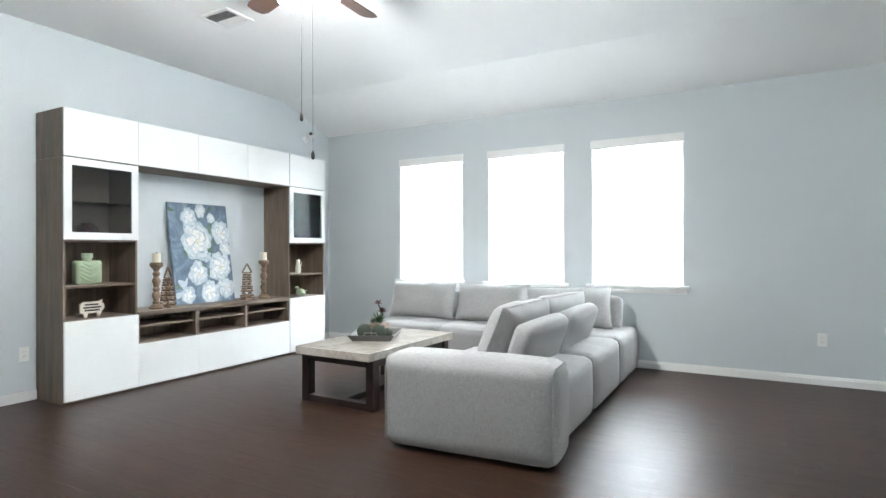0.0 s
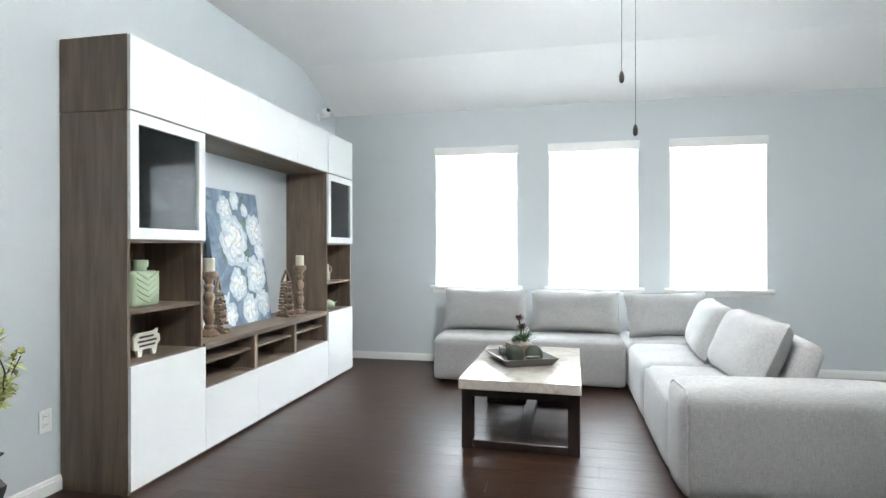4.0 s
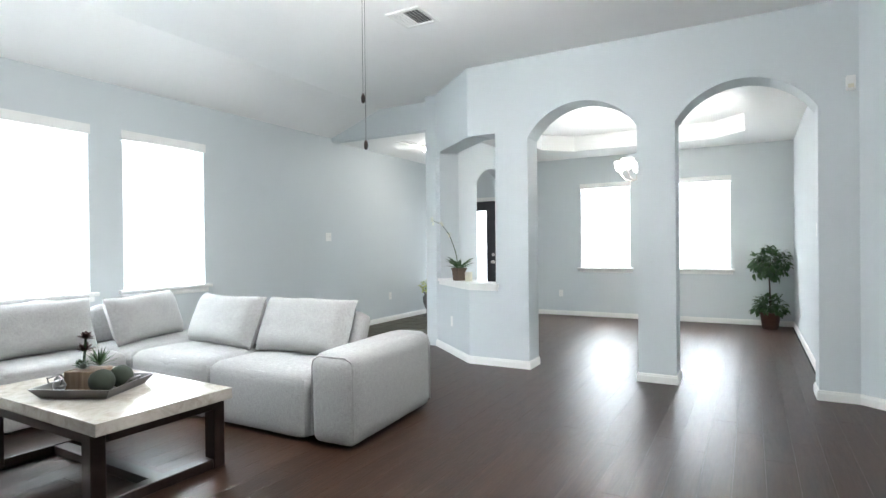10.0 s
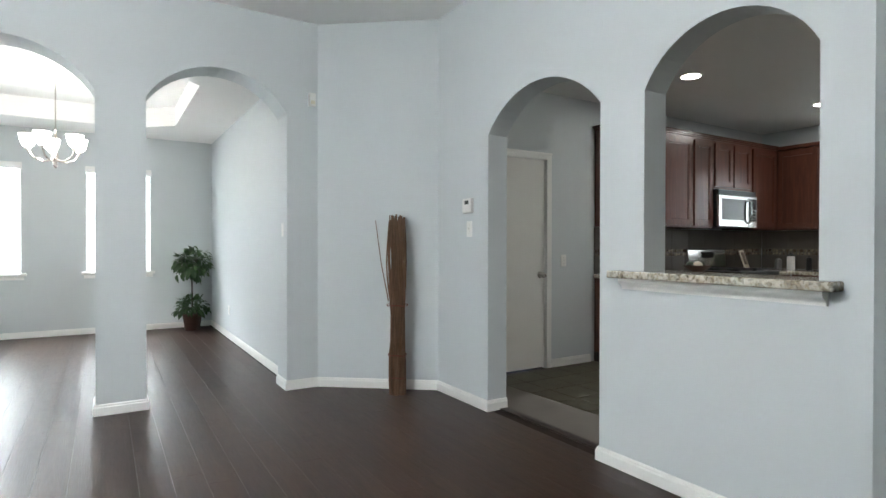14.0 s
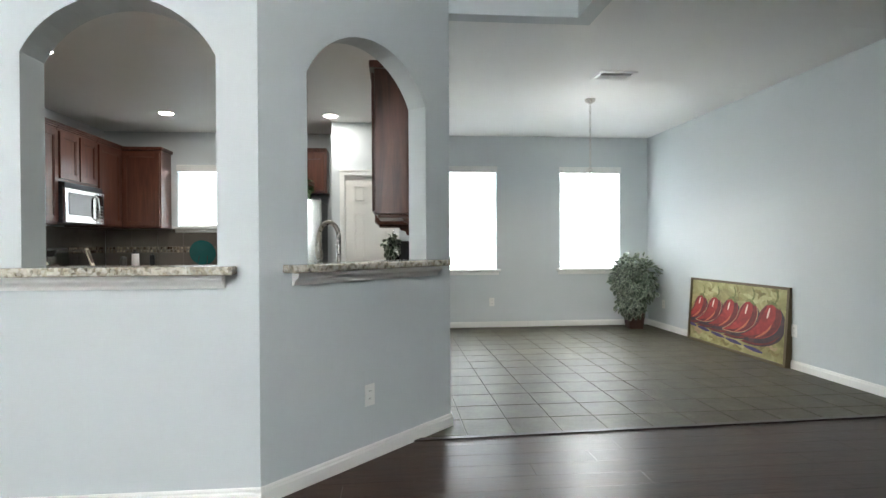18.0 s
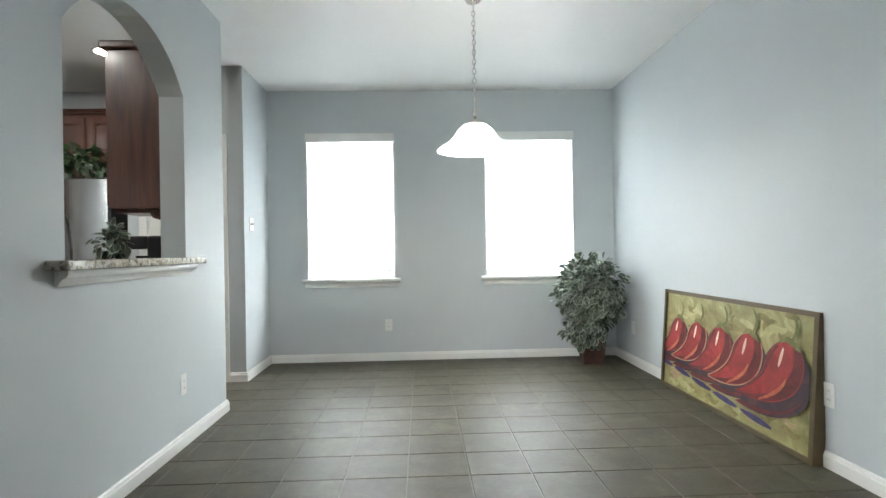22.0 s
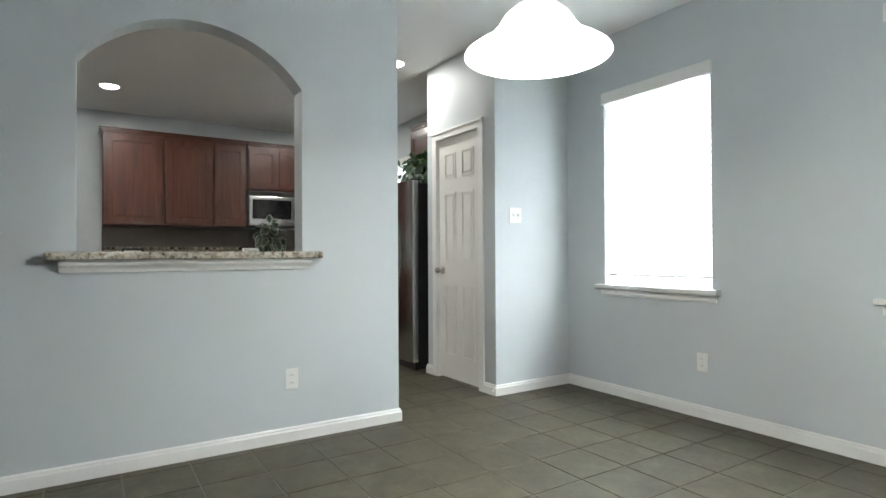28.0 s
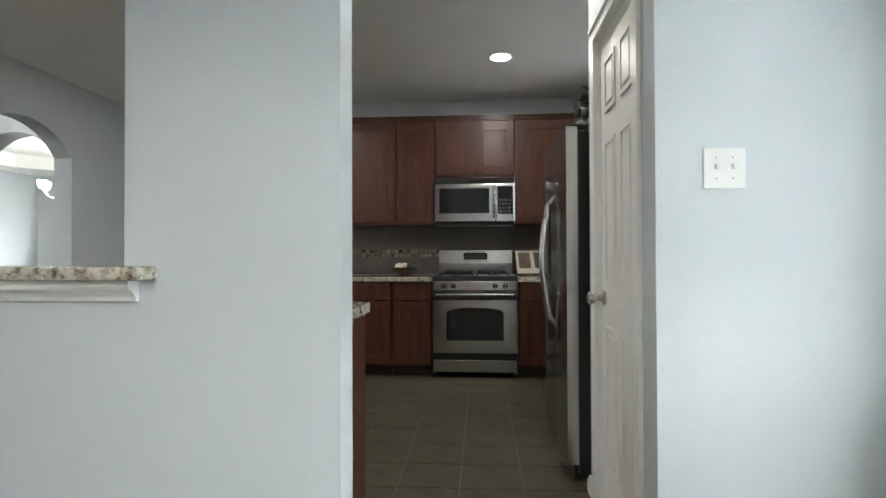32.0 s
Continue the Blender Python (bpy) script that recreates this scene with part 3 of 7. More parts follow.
LEAF1 = leaf("green_leaf", (0.020, 0.060, 0.016), (0.060, 0.130, 0.035))
def variegated_leaf():
    """Grey-green blades with a cream rim."""
    m, n, l, p = nodes_of("cream_edged_leaf")
    g, at = n.new("ShaderNodeNewGeometry"), n.new("ShaderNodeAttribute")
    at.attribute_name = "margin"
    tone = mix(n, l, g.outputs["Random Per Island"], (0.030, 0.052, 0.034), (0.11, 0.145, 0.10))
    rim = ramp(n, l, at.outputs["Fac"], [(0.72, (0, 0, 0)), (0.92, (1, 1, 1))])
    l.new(mix(n, l, rim, tone, (0.42, 0.46, 0.37)), p.inputs["Base Color"])
    p.inputs["Roughness"].default_value = 0.5
    return m


EDGED = variegated_leaf()
LEAF2 = leaf("grey_green_variegated_leaf", (0.055, 0.085, 0.060), (0.26, 0.31, 0.24))
LEAF3 = leaf("yellow_green_blossom", (0.42, 0.46, 0.12), (0.66, 0.68, 0.28))
LEAF4 = leaf("dark_succulent", (0.020, 0.050, 0.024), (0.075, 0.120, 0.050))
PETAL = leaf("cream_petal", (0.60, 0.60, 0.45), (0.74, 0.74, 0.62))
CREAM = plain("cream_candle_wax", (0.72, 0.68, 0.56), 0.6, vary=0.04)
DISTRESS = wood("distressed_turned_wood", (0.12, 0.075, 0.045), (0.34, 0.25, 0.17), 0.7, "Z", 1.5)
CELADON = plain("pale_green_ceramic", (0.36, 0.44, 0.30), 0.22, vary=0.1, relief=0.15)
CERAMIC = plain("cream_ceramic", (0.62, 0.59, 0.50), 0.3, vary=0.08)
TERRACOTTA = plain("dark_terracotta", (0.075, 0.032, 0.022), 0.6, vary=0.25, relief=0.3)
BASKET = plain("brown_stone_pot", (0.13, 0.095, 0.07), 0.85, vary=0.4, grain=35, relief=0.6)
MOSS = plain("moss_ball", (0.045, 0.055, 0.040), 0.95, vary=0.4, grain=90, relief=1.0)
TEAL = plain("teal_glass_plate", (0.02, 0.12, 0.12), 0.10, vary=0.3, relief=0.0)
SPLASH = plain("dark_grey_wall_tile", (0.115, 0.100, 0.085), 0.35, vary=0.2, relief=0.1)
MOSAIC = mosaic_glass("mosaic_pebble", (0.04, 0.02, 0.015), (0.42, 0.36, 0.28))
BULB = lit("glowing_glass", (1.0, 0.95, 0.88), 14.0)
SHADE = lit("lit_frosted_glass_shade", (1.0, 0.96, 0.90), 3.2)
CAN = lit("recessed_lamp_lens", (1.0, 0.93, 0.84), 22.0)
WALNUT = wood("walnut_fan_blade", (0.035, 0.018, 0.012), (0.095, 0.050, 0.032), 0.4, "X", 1.0)
FRONTDOOR = plain("dark_charcoal_door_paint", (0.025, 0.024, 0.028), 0.4, vary=0.1)


def glow_backdrop():
    m, n, l, p = nodes_of("bright_daylight")
    em = n.new("ShaderNodeEmission")
    em.inputs[0].default_value, em.inputs[1].default_value = (0.95, 0.98, 1.0, 1), 3.2
    l.new(em.outputs[0], n["Material Output"].inputs["Surface"])
    return m


GLOW = glow_backdrop()


# ---------------------------------------------------------------- shapes of soft and leafy things
def soft_box(lo, hi, r, puff=(0, 0, 0), n=10, seed=0, wrinkle=0.0, tuft=False):
    """An upholstered block: round edges, swollen faces; puff in metres along x, y (both faces) and z (top)."""
    bm = bmesh.new()
    bmesh.ops.create_cube(bm, size=2)
    bmesh.ops.subdivide_edges(bm, edges=bm.edges[:], cuts=n - 1, use_grid_fill=True)
    c = Vector([(a + b) / 2 for a, b in zip(lo, hi)])
    h = Vector([(b - a) / 2 for a, b in zip(lo, hi)])
    for v in bm.verts:
        u = Vector(v.co)
        s = Vector([math.copysign(abs(x) ** 0.8, x) for x in u])
        q = Vector([s[i] * h[i] for i in range(3)])
        inner = Vector([max(-(h[i] - r), min(h[i] - r, q[i])) for i in range(3)])
        d = q - inner
        q = inner + d.normalized() * r if d.length > 1e-6 and max(abs(x) for x in u) > 0.999 and sum(abs(d[i]) > 1e-6 for i in range(3)) > 0 else q
        k = Vector([(1 - s[(i + 1) % 3] ** 2) * (1 - s[(i + 2) % 3] ** 2) for i in range(3)])
        q += Vector([puff[0] * k[0] * s[0], puff[1] * k[1] * s[1], puff[2] * k[2] * max(0, s[2])])
        if tuft and s[2] > 0.9:
            q.z -= 0.012 * math.exp(-(s[0] / 0.05) ** 2) + 0.012 * math.exp(-(s[1] / 0.05) ** 2)
        if wrinkle:
            w = noise.noise(Vector((q.x * 7 + seed, q.y * 7, q.z * 7)))
            q += wrinkle * w * (q.normalized() if q.length else Vector((0, 0, 1)))
        v.co = c + q
    return bm


def pillow(w, h, d, seed=0, n=18):
    """A stuffed cushion standing on its edge: width along x, height along z, thickness along y, base at z = 0."""
    bm = bmesh.new()
    grid = {}
    for side in (1, -1):
        for i in range(n + 1):
            for j in range(n + 1):
                u, v = 2 * i / n - 1, 2 * j / n - 1
                rim = abs(u) > 0.999 or abs(v) > 0.999
                if rim and side < 0:
                    grid[side, i, j] = grid[1, i, j]
                    continue
                t = ((1 - u ** 4) * (1 - v ** 4)) ** 0.5
                x = u * w / 2 * (1 - 0.045 * (1 - v * v) * abs(u) ** 3)
                z = h / 2 + v * h / 2 * (1 - 0.06 * (1 - u * u) * abs(v) ** 3)
                fold = noise.noise(Vector((x * 5 + seed * 3.1, z * 9, side * 2.0)))
                sag = 0.018 * noise.noise(Vector((x * 3 + seed, 0.3, z * 3)))
                y = side * (d / 2 * t + (0.008 * fold) * t)
                z += 0.02 * fold * (v > 0.5) * (1 - abs(u)) + sag * (v > 0)
                grid[side, i, j] = bm.verts.new((x, y, z))
        for i in range(n):
            for j in range(n):
                f = [grid[side, i, j], grid[side, i + 1, j], grid[side, i + 1, j + 1], grid[side, i, j + 1]]
                bm.faces.new(f if side < 0 else f[::-1])
    return bm


def leaf_blade(bm, at, way, length, width, bend=0.3, up=Vector((0, 0, 1)), tip=0.04):
    """One leaf: a folded, bent blade of six faces; its rim carries margin = 1."""
    lay = bm.verts.layers.float.get("margin") or bm.verts.layers.float.new("margin")
    d = Vector(way).normalized()
    s = d.cross(up)
    s = s.normalized() if s.length > 0.05 else Vector((1, 0, 0))
    nrm = s.cross(d)
    rows = []
    for k, wk in ((0.0, 0.12), (0.35, 1.0), (0.7, 0.75 + tip * 0.5), (1.0, tip)):
        c = Vector(at) + d * (length * k) - nrm * (bend * length * k * k)
        rows.append((bm.verts.new(c - s * width / 2 * wk + nrm * width * 0.12 * wk), bm.verts.new(c), bm.verts.new(c + s * width / 2 * wk + nrm * width * 0.12 * wk)))
    for a in rows:
        a[0][lay] = a[2][lay] = 1.0
    rows[-1][1][lay] = 1.0
    for a, b in zip(rows, rows[1:]):
        bm.faces.new((a[0], a[1], b[1], b[0]))
        bm.faces.new((a[1], a[2], b[2], b[1]))


def foliage(centre, radii, count, length, width, rng, droop=0.3, shell=0.45, bm=None, tip=0.04):
    """Leaves strewn through an uneven ellipsoid, pointing outwards."""
    bm = bm if bm is not None else bmesh.new()
    for _ in range(count):
        while True:
            v = Vector((rng.uniform(-1, 1), rng.uniform(-1, 1), rng.uniform(-1, 1)))
            if shell < v.length < 1:
                break
        lump = 0.8 + 0.35 * noise.noise(v * 2.2 + Vector(centre))
        p = Vector([centre[i] + v[i] * radii[i] * lump for i in range(3)])
        way = v + Vector((rng.uniform(-0.7, 0.7), rng.uniform(-0.7, 0.7), rng.uniform(-0.6, 0.5) - droop))
        k = rng.uniform(0.7, 1.25)
        leaf_blade(bm, p, way, length * k, width * k, rng.uniform(0.1, 0.5), Vector((rng.uniform(-0.5, 0.5), rng.uniform(-0.5, 0.5), 1)), tip)
    return bm


# ---------------------------------------------------------------- windows
def window(name, m, w, h, gap=0.0, rail=True, slats=True):
    """A single-hung window with blind, sill and apron. Local x along the wall, y out of doors, z up from the sill; y = 0 is the room's face."""
    win = thing(name, "white vinyl window with closed white blinds, glaring with daylight", "window", m, "windows", "structure")
    fr = prism(rect(0, w, 0, h), 0.13, 0.19, [rect(0.045, w - 0.045, 0.045, h - 0.045)])
    if rail:
        box((0.045, 0.135, h * 0.5 - 0.02), (w - 0.045, 0.185, h * 0.5 + 0.02), bm=fr)
    part("window_frame", fr, WHITEP, win, "white vinyl frame")
    for k, (z0, z1) in enumerate(((0.046, h * 0.5 - 0.021), (h * 0.5 + 0.021, h - 0.046))):
        pane = part("pane", box((0.046, 0.155, z0), (w - 0.046, 0.160, z1)), PANE, win, "clear glass pane")
        pane.visible_shadow = False
    sill = prism([(-0.055, 0.001), (-0.052, 0.005), (0.128, 0.005), (0.128, -0.002), (-0.0005, -0.002), (-0.0005, -0.030), (-0.045, -0.030), (-0.055, -0.022)], -0.055, w + 0.055, plane="YZ")
    part("window_sill", sill, TRIM, win, "white painted sill")
    part("apron", prism([(-0.001, -0.031), (-0.016, -0.031), (-0.016, -0.062), (-0.010, -0.078), (-0.001, -0.078)], -0.03, w + 0.03, plane="YZ"), TRIM, win)
    tagged(part("valance", box((-0.012, -0.022, h - 0.058), (w + 0.012, 0.012, h + 0.030), 0.006), WHITEP, win), "white blind valance")
    if slats:
        pitch, z = 0.043, h - 0.085
        me = mesh_of("slat", box((0.012, -0.024, -0.0013), (w - 0.012, 0.024, 0.0013)), SLAT)
        while z > gap + 0.035:
            ob = new("slat", me)
            ob.parent = win
            ob.matrix_local = pose(0, 0.055, z, 66, 0, 0)
            z -= pitch
        part("bottom_rail", box((0.010, 0.035, gap + 0.004), (w - 0.010, 0.075, gap + 0.022), 0.004), WHITEP, win)
        for cx in (0.11, w - 0.11):
            part("cord", tube([(cx, 0.026, h - 0.06), (cx, 0.026, gap + 0.02)], 0.0012, 5), WHITEP, win)
        part("pull_cord", tube([(w - 0.06, 0.018, h - 0.06), (w - 0.06, 0.018, h * 0.42)], 0.0014, 5), WHITEP, win)
        part("pull_knob", lathe([(0.002, h * 0.42 - 0.035), (0.006, h * 0.42 - 0.03), (0.004, h * 0.42)], 8, centre=(w - 0.06, 0.018)), NICKEL, win)
    return win


for a, b in WINDOWS_N:
    window("window_1", pose(a, 7.75, 0.835), b - a, 1.488)
for a, b in WINDOWS_S:
    window("window_2", pose(b, SOUTH, 0.815, 0, 0, 180), b - a, 1.42, gap=0.065)
for a, b in WINDOWS_E:
    window("window_3", pose(EAST, b, 0.825, 0, 0, -90), b - a, 1.395, gap=0.004)
window("window_4", pose(1.15, -4.12, 1.42, 0, 0, 180), 0.90, 0.80, gap=0.0)
for nm, lo, hi in (("backdrop_north", (-4, 8.6, -0.5), (3.0, 8.62, 6.5)), ("backdrop_south", (-7, -5.22, -0.5), (2.5, -5.2, 6.5)), ("backdrop_east", (7.6, 1.2, -0.5), (7.62, 8.2, 6.5))):
    tagged(part(nm, box(lo, hi), GLOW), "white overcast daylight outside the windows", "backdrop", kind="structure")


# ---------------------------------------------------------------- doors
def panel_door(name, label, m, w, h, panels, mat, knob_u, hinge_u=None, casing=True):
    """A hinged door. Local x along the wall, room at -y, z up; the opening runs from x = 0 to w."""
    d = thing(name, label, "door", m, kind="structure")
    bm = prism(rect(0.004, w - 0.004, 0.012, h - 0.003), 0.020, 0.055, [])
    slab_ob = part("door_leaf", bm, mat, d)
    for (u0, u1, z0, z1) in panels:
        fr = prism(rect(u0, u1, z0, z1), 0.0125, 0.0199, [rect(u0 + 0.016, u1 - 0.016, z0 + 0.016, z1 - 0.016)])
        part("moulding", fr, mat, slab_ob)
        part("panel", box((u0 + 0.030, 0.0135, z0 + 0.030), (u1 - 0.030, 0.0199, z1 - 0.030), 0.005, 1), mat, slab_ob)
    if casing:
        cw = 0.062
        for nm, pr in (("jamb_casing", rect(-cw, -0.002, 0, h + cw)), ("jamb_casing", rect(w + 0.002, w + cw, 0, h + cw)), ("head_casing", rect(-0.002, w + 0.002, h, h + cw))):
            part(nm, prism(pr, -0.014, 0.0, []), TRIM, d, "white painted casing")
        part("casing_bead", prism(rect(-cw, w + cw, h + cw - 0.014, h + cw + 0.004), -0.022, -0.001), TRIM, d)
        part("jamb", prism([(-0.0015, 0), (0.003, 0), (0.003, h - 0.002), (w - 0.003, h - 0.002), (w - 0.003, 0), (w + 0.0015, 0), (w + 0.0015, h + 0.001), (-0.0015, h + 0.001)], 0.001, 0.11), TRIM, d)
    if knob_u is not None:
        kb = bmesh.new()
        lathe([(0.032, 0), (0.032, 0.006), (0.014, 0.012), (0.011, 0.034), (0.022, 0.042), (0.029, 0.056), (0.024, 0.070), (0.006, 0.076)], 20, kb)
        part("door_knob", kb, NICKEL, d, "satin nickel knob", at=pose(knob_u, 0.020, 0.915, 90, 0, 0), smooth=True)
    if hinge_u is not None:
        for hz in (0.2, 1.0, 1.78):
            part("hinge", lathe([(0.006, -0.045), (0.006, 0.045)], 10), NICKEL, d, at=pose(hinge_u, 0.012, hz))
    return d


def six(w):
    s, g = 0.095, 0.085
    m = w / 2
    return [(a, b, z0, z1) for a, b in ((s, m - g / 2), (m + g / 2, w - s)) for z0, z1 in ((0.20, 0.80), (0.98, 1.57), (1.69, 1.91))]


panel_door("door_1", "white six-panel pantry door with satin nickel knob, closed", pose(-1.12, -3.38, 0, 0, 0, 180), 0.61, 2.035, six(0.61), DOORW, 0.055, 0.605)
panel_door("door_2", "plain cream-white slab door with a nickel knob, closed", pose(KEAST, 0.41, 0, 0, 0, -90), 0.70, 2.035, [], DOORW, 0.64)
fd = panel_door("door_3", "dark charcoal front door with a tall lit glass panel", pose(EAST, 7.60, 0, 0, 0, -90), 0.91, 2.05, [], FRONTDOOR, 0.85)
lite = prism(rect(0.16, 0.75, 0.22, 1.90), 0.008, 0.0198, [rect(0.19, 0.72, 0.25, 1.87)])
part("glass_frame", lite, FRONTDOOR, fd)
# the pane's own emission stands in for the daylight behind the door
part("glass_panel", box((0.191, 0.012, 0.251), (0.719, 0.0195, 1.869)), lit("emissive_daylit_glass", (0.95, 0.98, 1.0), 2.2), fd, "frosted glass made to glow as if daylit")
part("deadbolt", lathe([(0.03, 0), (0.03, 0.01), (0.015, 0.02), (0.012, 0.03)], 16), NICKEL, fd, at=pose(0.85, 0.020, 1.05, 90, 0, 0))


# ---------------------------------------------------------------- ledges of the pass-throughs
def bar_top(m, u0, u1, depth0, depth1):
    """A granite bar top with a white moulding under its edge. Local x along the wall, -y towards the room."""
    t = thing("bar_top", "speckled granite bar top over a white crown moulding", "counter", m, "granite bar tops")
    part("granite_slab", box((u0, depth0, 1.032), (u1, depth1, 1.0705), 0.008, 3), GRANITE, t, "speckled beige granite")
    prof = [(-0.001, 1.0315), (-0.001, 0.972), (-0.014, 0.972), (-0.018, 0.985), (-0.028, 0.996), (-0.046, 1.006), (-0.052, 1.016), (-0.052, 1.0315)]
    part("moulding", prism(prof, u0 + 0.05, u1 - 0.05, plane="YZ"), TRIM, t, "white painted moulding")
    return t


bar_top(pose(*C2, 0, 0, 0, -90), 0.705, 2.0, -0.085, 0.20)
bar_top(pose(*C1, 0, 0, 0, DIAG_TURN), 0.125, 1.29, -0.085, 0.20)
bar_top(pose(1.93, BARN, 0, 0, 0, 180), 1.87, 2.945, -0.085, 0.22)
led = thing("ledge", "white painted wooden ledge on the half wall", "ledge", kind="structure")
part("ledge_board", prism([(2.525, 4.79), (2.525, 5.115), (3.21, 5.876), (3.42, 5.66), (2.87, 5.05), (2.87, 4.822), (2.847, 4.822), (2.847, 4.79)], 0.801, 0.835, plane="XY"), TRIM, led)
part("ledge_moulding", prism([(2.54, 4.80), (2.54, 5.12), (3.19, 5.842), (3.21, 5.826), (2.564, 5.12), (2.564, 4.80)], 0.765, 0.80, plane="XY"), TRIM, led)

# ---------------------------------------------------------------- living room: media cabinets
XB, XF = -3.118, -2.69          # back and front of the cabinets
Y0, Y1 = 4.175, 7.185


def carcass(name, label, y0, y1, z0, z1, back=True):
    t = thing(name, label, "cabinet", pose(0, 0, 0), "media wall cabinets")
    for nm, a, b in (("side_panel", y0, y0 + 0.018), ("side_panel", y1 - 0.018, y1)):
        part(nm, box((XB, a, z0), (XF - 0.020, b, z1), 0.0015, 1), BROWNZ, t, "grey-brown wood grain")
    part("bottom_panel", box((XB, y0 + 0.018, z0 + 0.002), (XF - 0.022, y1 - 0.018, z0 + 0.02)), BROWNY, t)
    part("top_panel", box((XB, y0 + 0.018, z1 - 0.018), (XF - 0.022, y1 - 0.018, z1 - 0.0005)), BROWNY, t)
    if back:
        part("back_panel", box((XB + 0.001, y0 + 0.018, z0 + 0.02), (XB + 0.010, y1 - 0.018, z1 - 0.018)), BROWNZ, t)
    return t


def front(t, name, y0, y1, z0, z1, label="glossy white lacquered front"):
    return part(name, box((XF - 0.018, y0 + 0.0015, z0 + 0.0015), (XF, y1 - 0.0015, z1 - 0.0015), 0.0012, 1), LACQUER, t, label)


for y0, y1, nm in ((Y0, Y0 + 0.6, "tall"), (Y1 - 0.6, Y1, "tall")):
    t = carcass("media_tower", "tall grey-brown media cabinet with white door and glass door", y0, y1, 0.0, 1.948)
    front(t, "door", y0, y1, 0.02, 0.652)
    part("shelf", box((XB + 0.01, y0 + 0.018, 0.910), (XF - 0.03, y1 - 0.018, 0.928)), BROWNY, t)
    part("shelf", box((XB + 0.01, y0 + 0.018, 0.634), (XF - 0.022, y1 - 0.018, 0.652)), BROWNY, t)
    part("shelf", box((XB + 0.01, y0 + 0.018, 1.282), (XF - 0.022, y1 - 0.018, 1.300)), BROWNY, t)
    part("glass_shelf", box((XB + 0.012, y0 + 0.02, 1.60), (XF - 0.06, y1 - 0.02, 1.606)), PANE, t)
    d = part("glass_door", prism(rect(y0 + 0.0015, y1 - 0.0015, 1.298, 1.946), XF - 0.018, XF, [rect(y0 + 0.058, y1 - 0.058, 1.356, 1.888)], plane="YZ"), LACQUER, t, "white frame with smoked glass")
    part("glass", box((XF - 0.012, y0 + 0.057, 1.355), (XF - 0.007, y1 - 0.057, 1.889)), SMOKE, d, "smoked glass")
bench = carcass("tv_bench", "low grey-brown media bench with white drawers and open niches", Y0 + 0.6, Y1 - 0.6, 0.0, 0.645)
part("bench_top", box((XB, Y0 + 0.602, 0.6455), (XF - 0.005, Y1 - 0.602, 0.668), 0.002, 1), BROWNY, bench)
part("shelf", box((XB + 0.01, Y0 + 0.618, 0.378), (XF - 0.022, Y1 - 0.618, 0.395)), BROWNY, bench)
for k in range(3):
    a = Y0 + 0.6 + 0.6 * k
    if k < 2:
        front(bench, "drawer_front", a, a + 0.6 + 0.6 * k, 0.02, 0.393)
    part("niche_shelf", box((XB + 0.01, a + 0.018, 0.528), (XF - 0.05, a + 0.582, 0.542)), BROWNY, bench)
    for b in ((a + 0.582, a + 0.618) if k < 2 else ()):
        part("divider", box((XB + 0.01, a + 0.582 + (0.018 if b > a + 0.6 else 0), 0.395), (XF - 0.022, a + 0.5999 + (0.018 if b > a + 0.6 else 0), 0.626)), BROWNZ, bench)
for y0, y1, n in ((Y0, Y0 + 0.6, 1), (Y0 + 0.6, Y1 - 0.6, 3), (Y1 - 0.6, Y1, 1)):
    t = carcass("top_cabinet", "overhead grey-brown cabinet with glossy white doors", y0, y1, 1.952, 2.335)
    for k in range(n):
        front(t, "door", y0 + 0.6 * k, y0 + 0.6 * (k + 1), 1.954, 2.333)


# ---------------------------------------------------------------- things on the media cabinets
def candle_holder(x, y, z, h):
    t = thing("candle_holder", "turned distressed-wood candle holder with a cream pillar candle", "candle holder", pose(x, y, z), "candle holders")
    k = h / 0.42
    prof = [(0.062, 0), (0.065, 0.012), (0.050, 0.030), (0.030, 0.045), (0.034, 0.06), (0.024, 0.075), (0.036, 0.11), (0.038, 0.13), (0.024, 0.155), (0.034, 0.18), (0.022, 0.20),
            (0.036, 0.24), (0.037, 0.26), (0.022, 0.29), (0.034, 0.32), (0.022, 0.34), (0.030, 0.36), (0.055, 0.385), (0.058, 0.40), (0.050, 0.42)]
    part("stem", lathe([(r, zz * k) for r, zz in prof], 24), DISTRESS, t, smooth=True)
    part("candle", lathe([(0.034, h), (0.036, h + 0.004), (0.036, h + 0.082), (0.030, h + 0.088), (0.004, h + 0.084)], 20), CREAM, t, "cream wax pillar candle")
    part("wick", tube([(0, 0, h + 0.084), (0.002, 0, h + 0.10)], 0.0012, 5), BLACK, t)


candle_holder(-2.86, 5.05, 0.668, 0.43)
candle_holder(-2.86, 6.345, 0.668, 0.43)


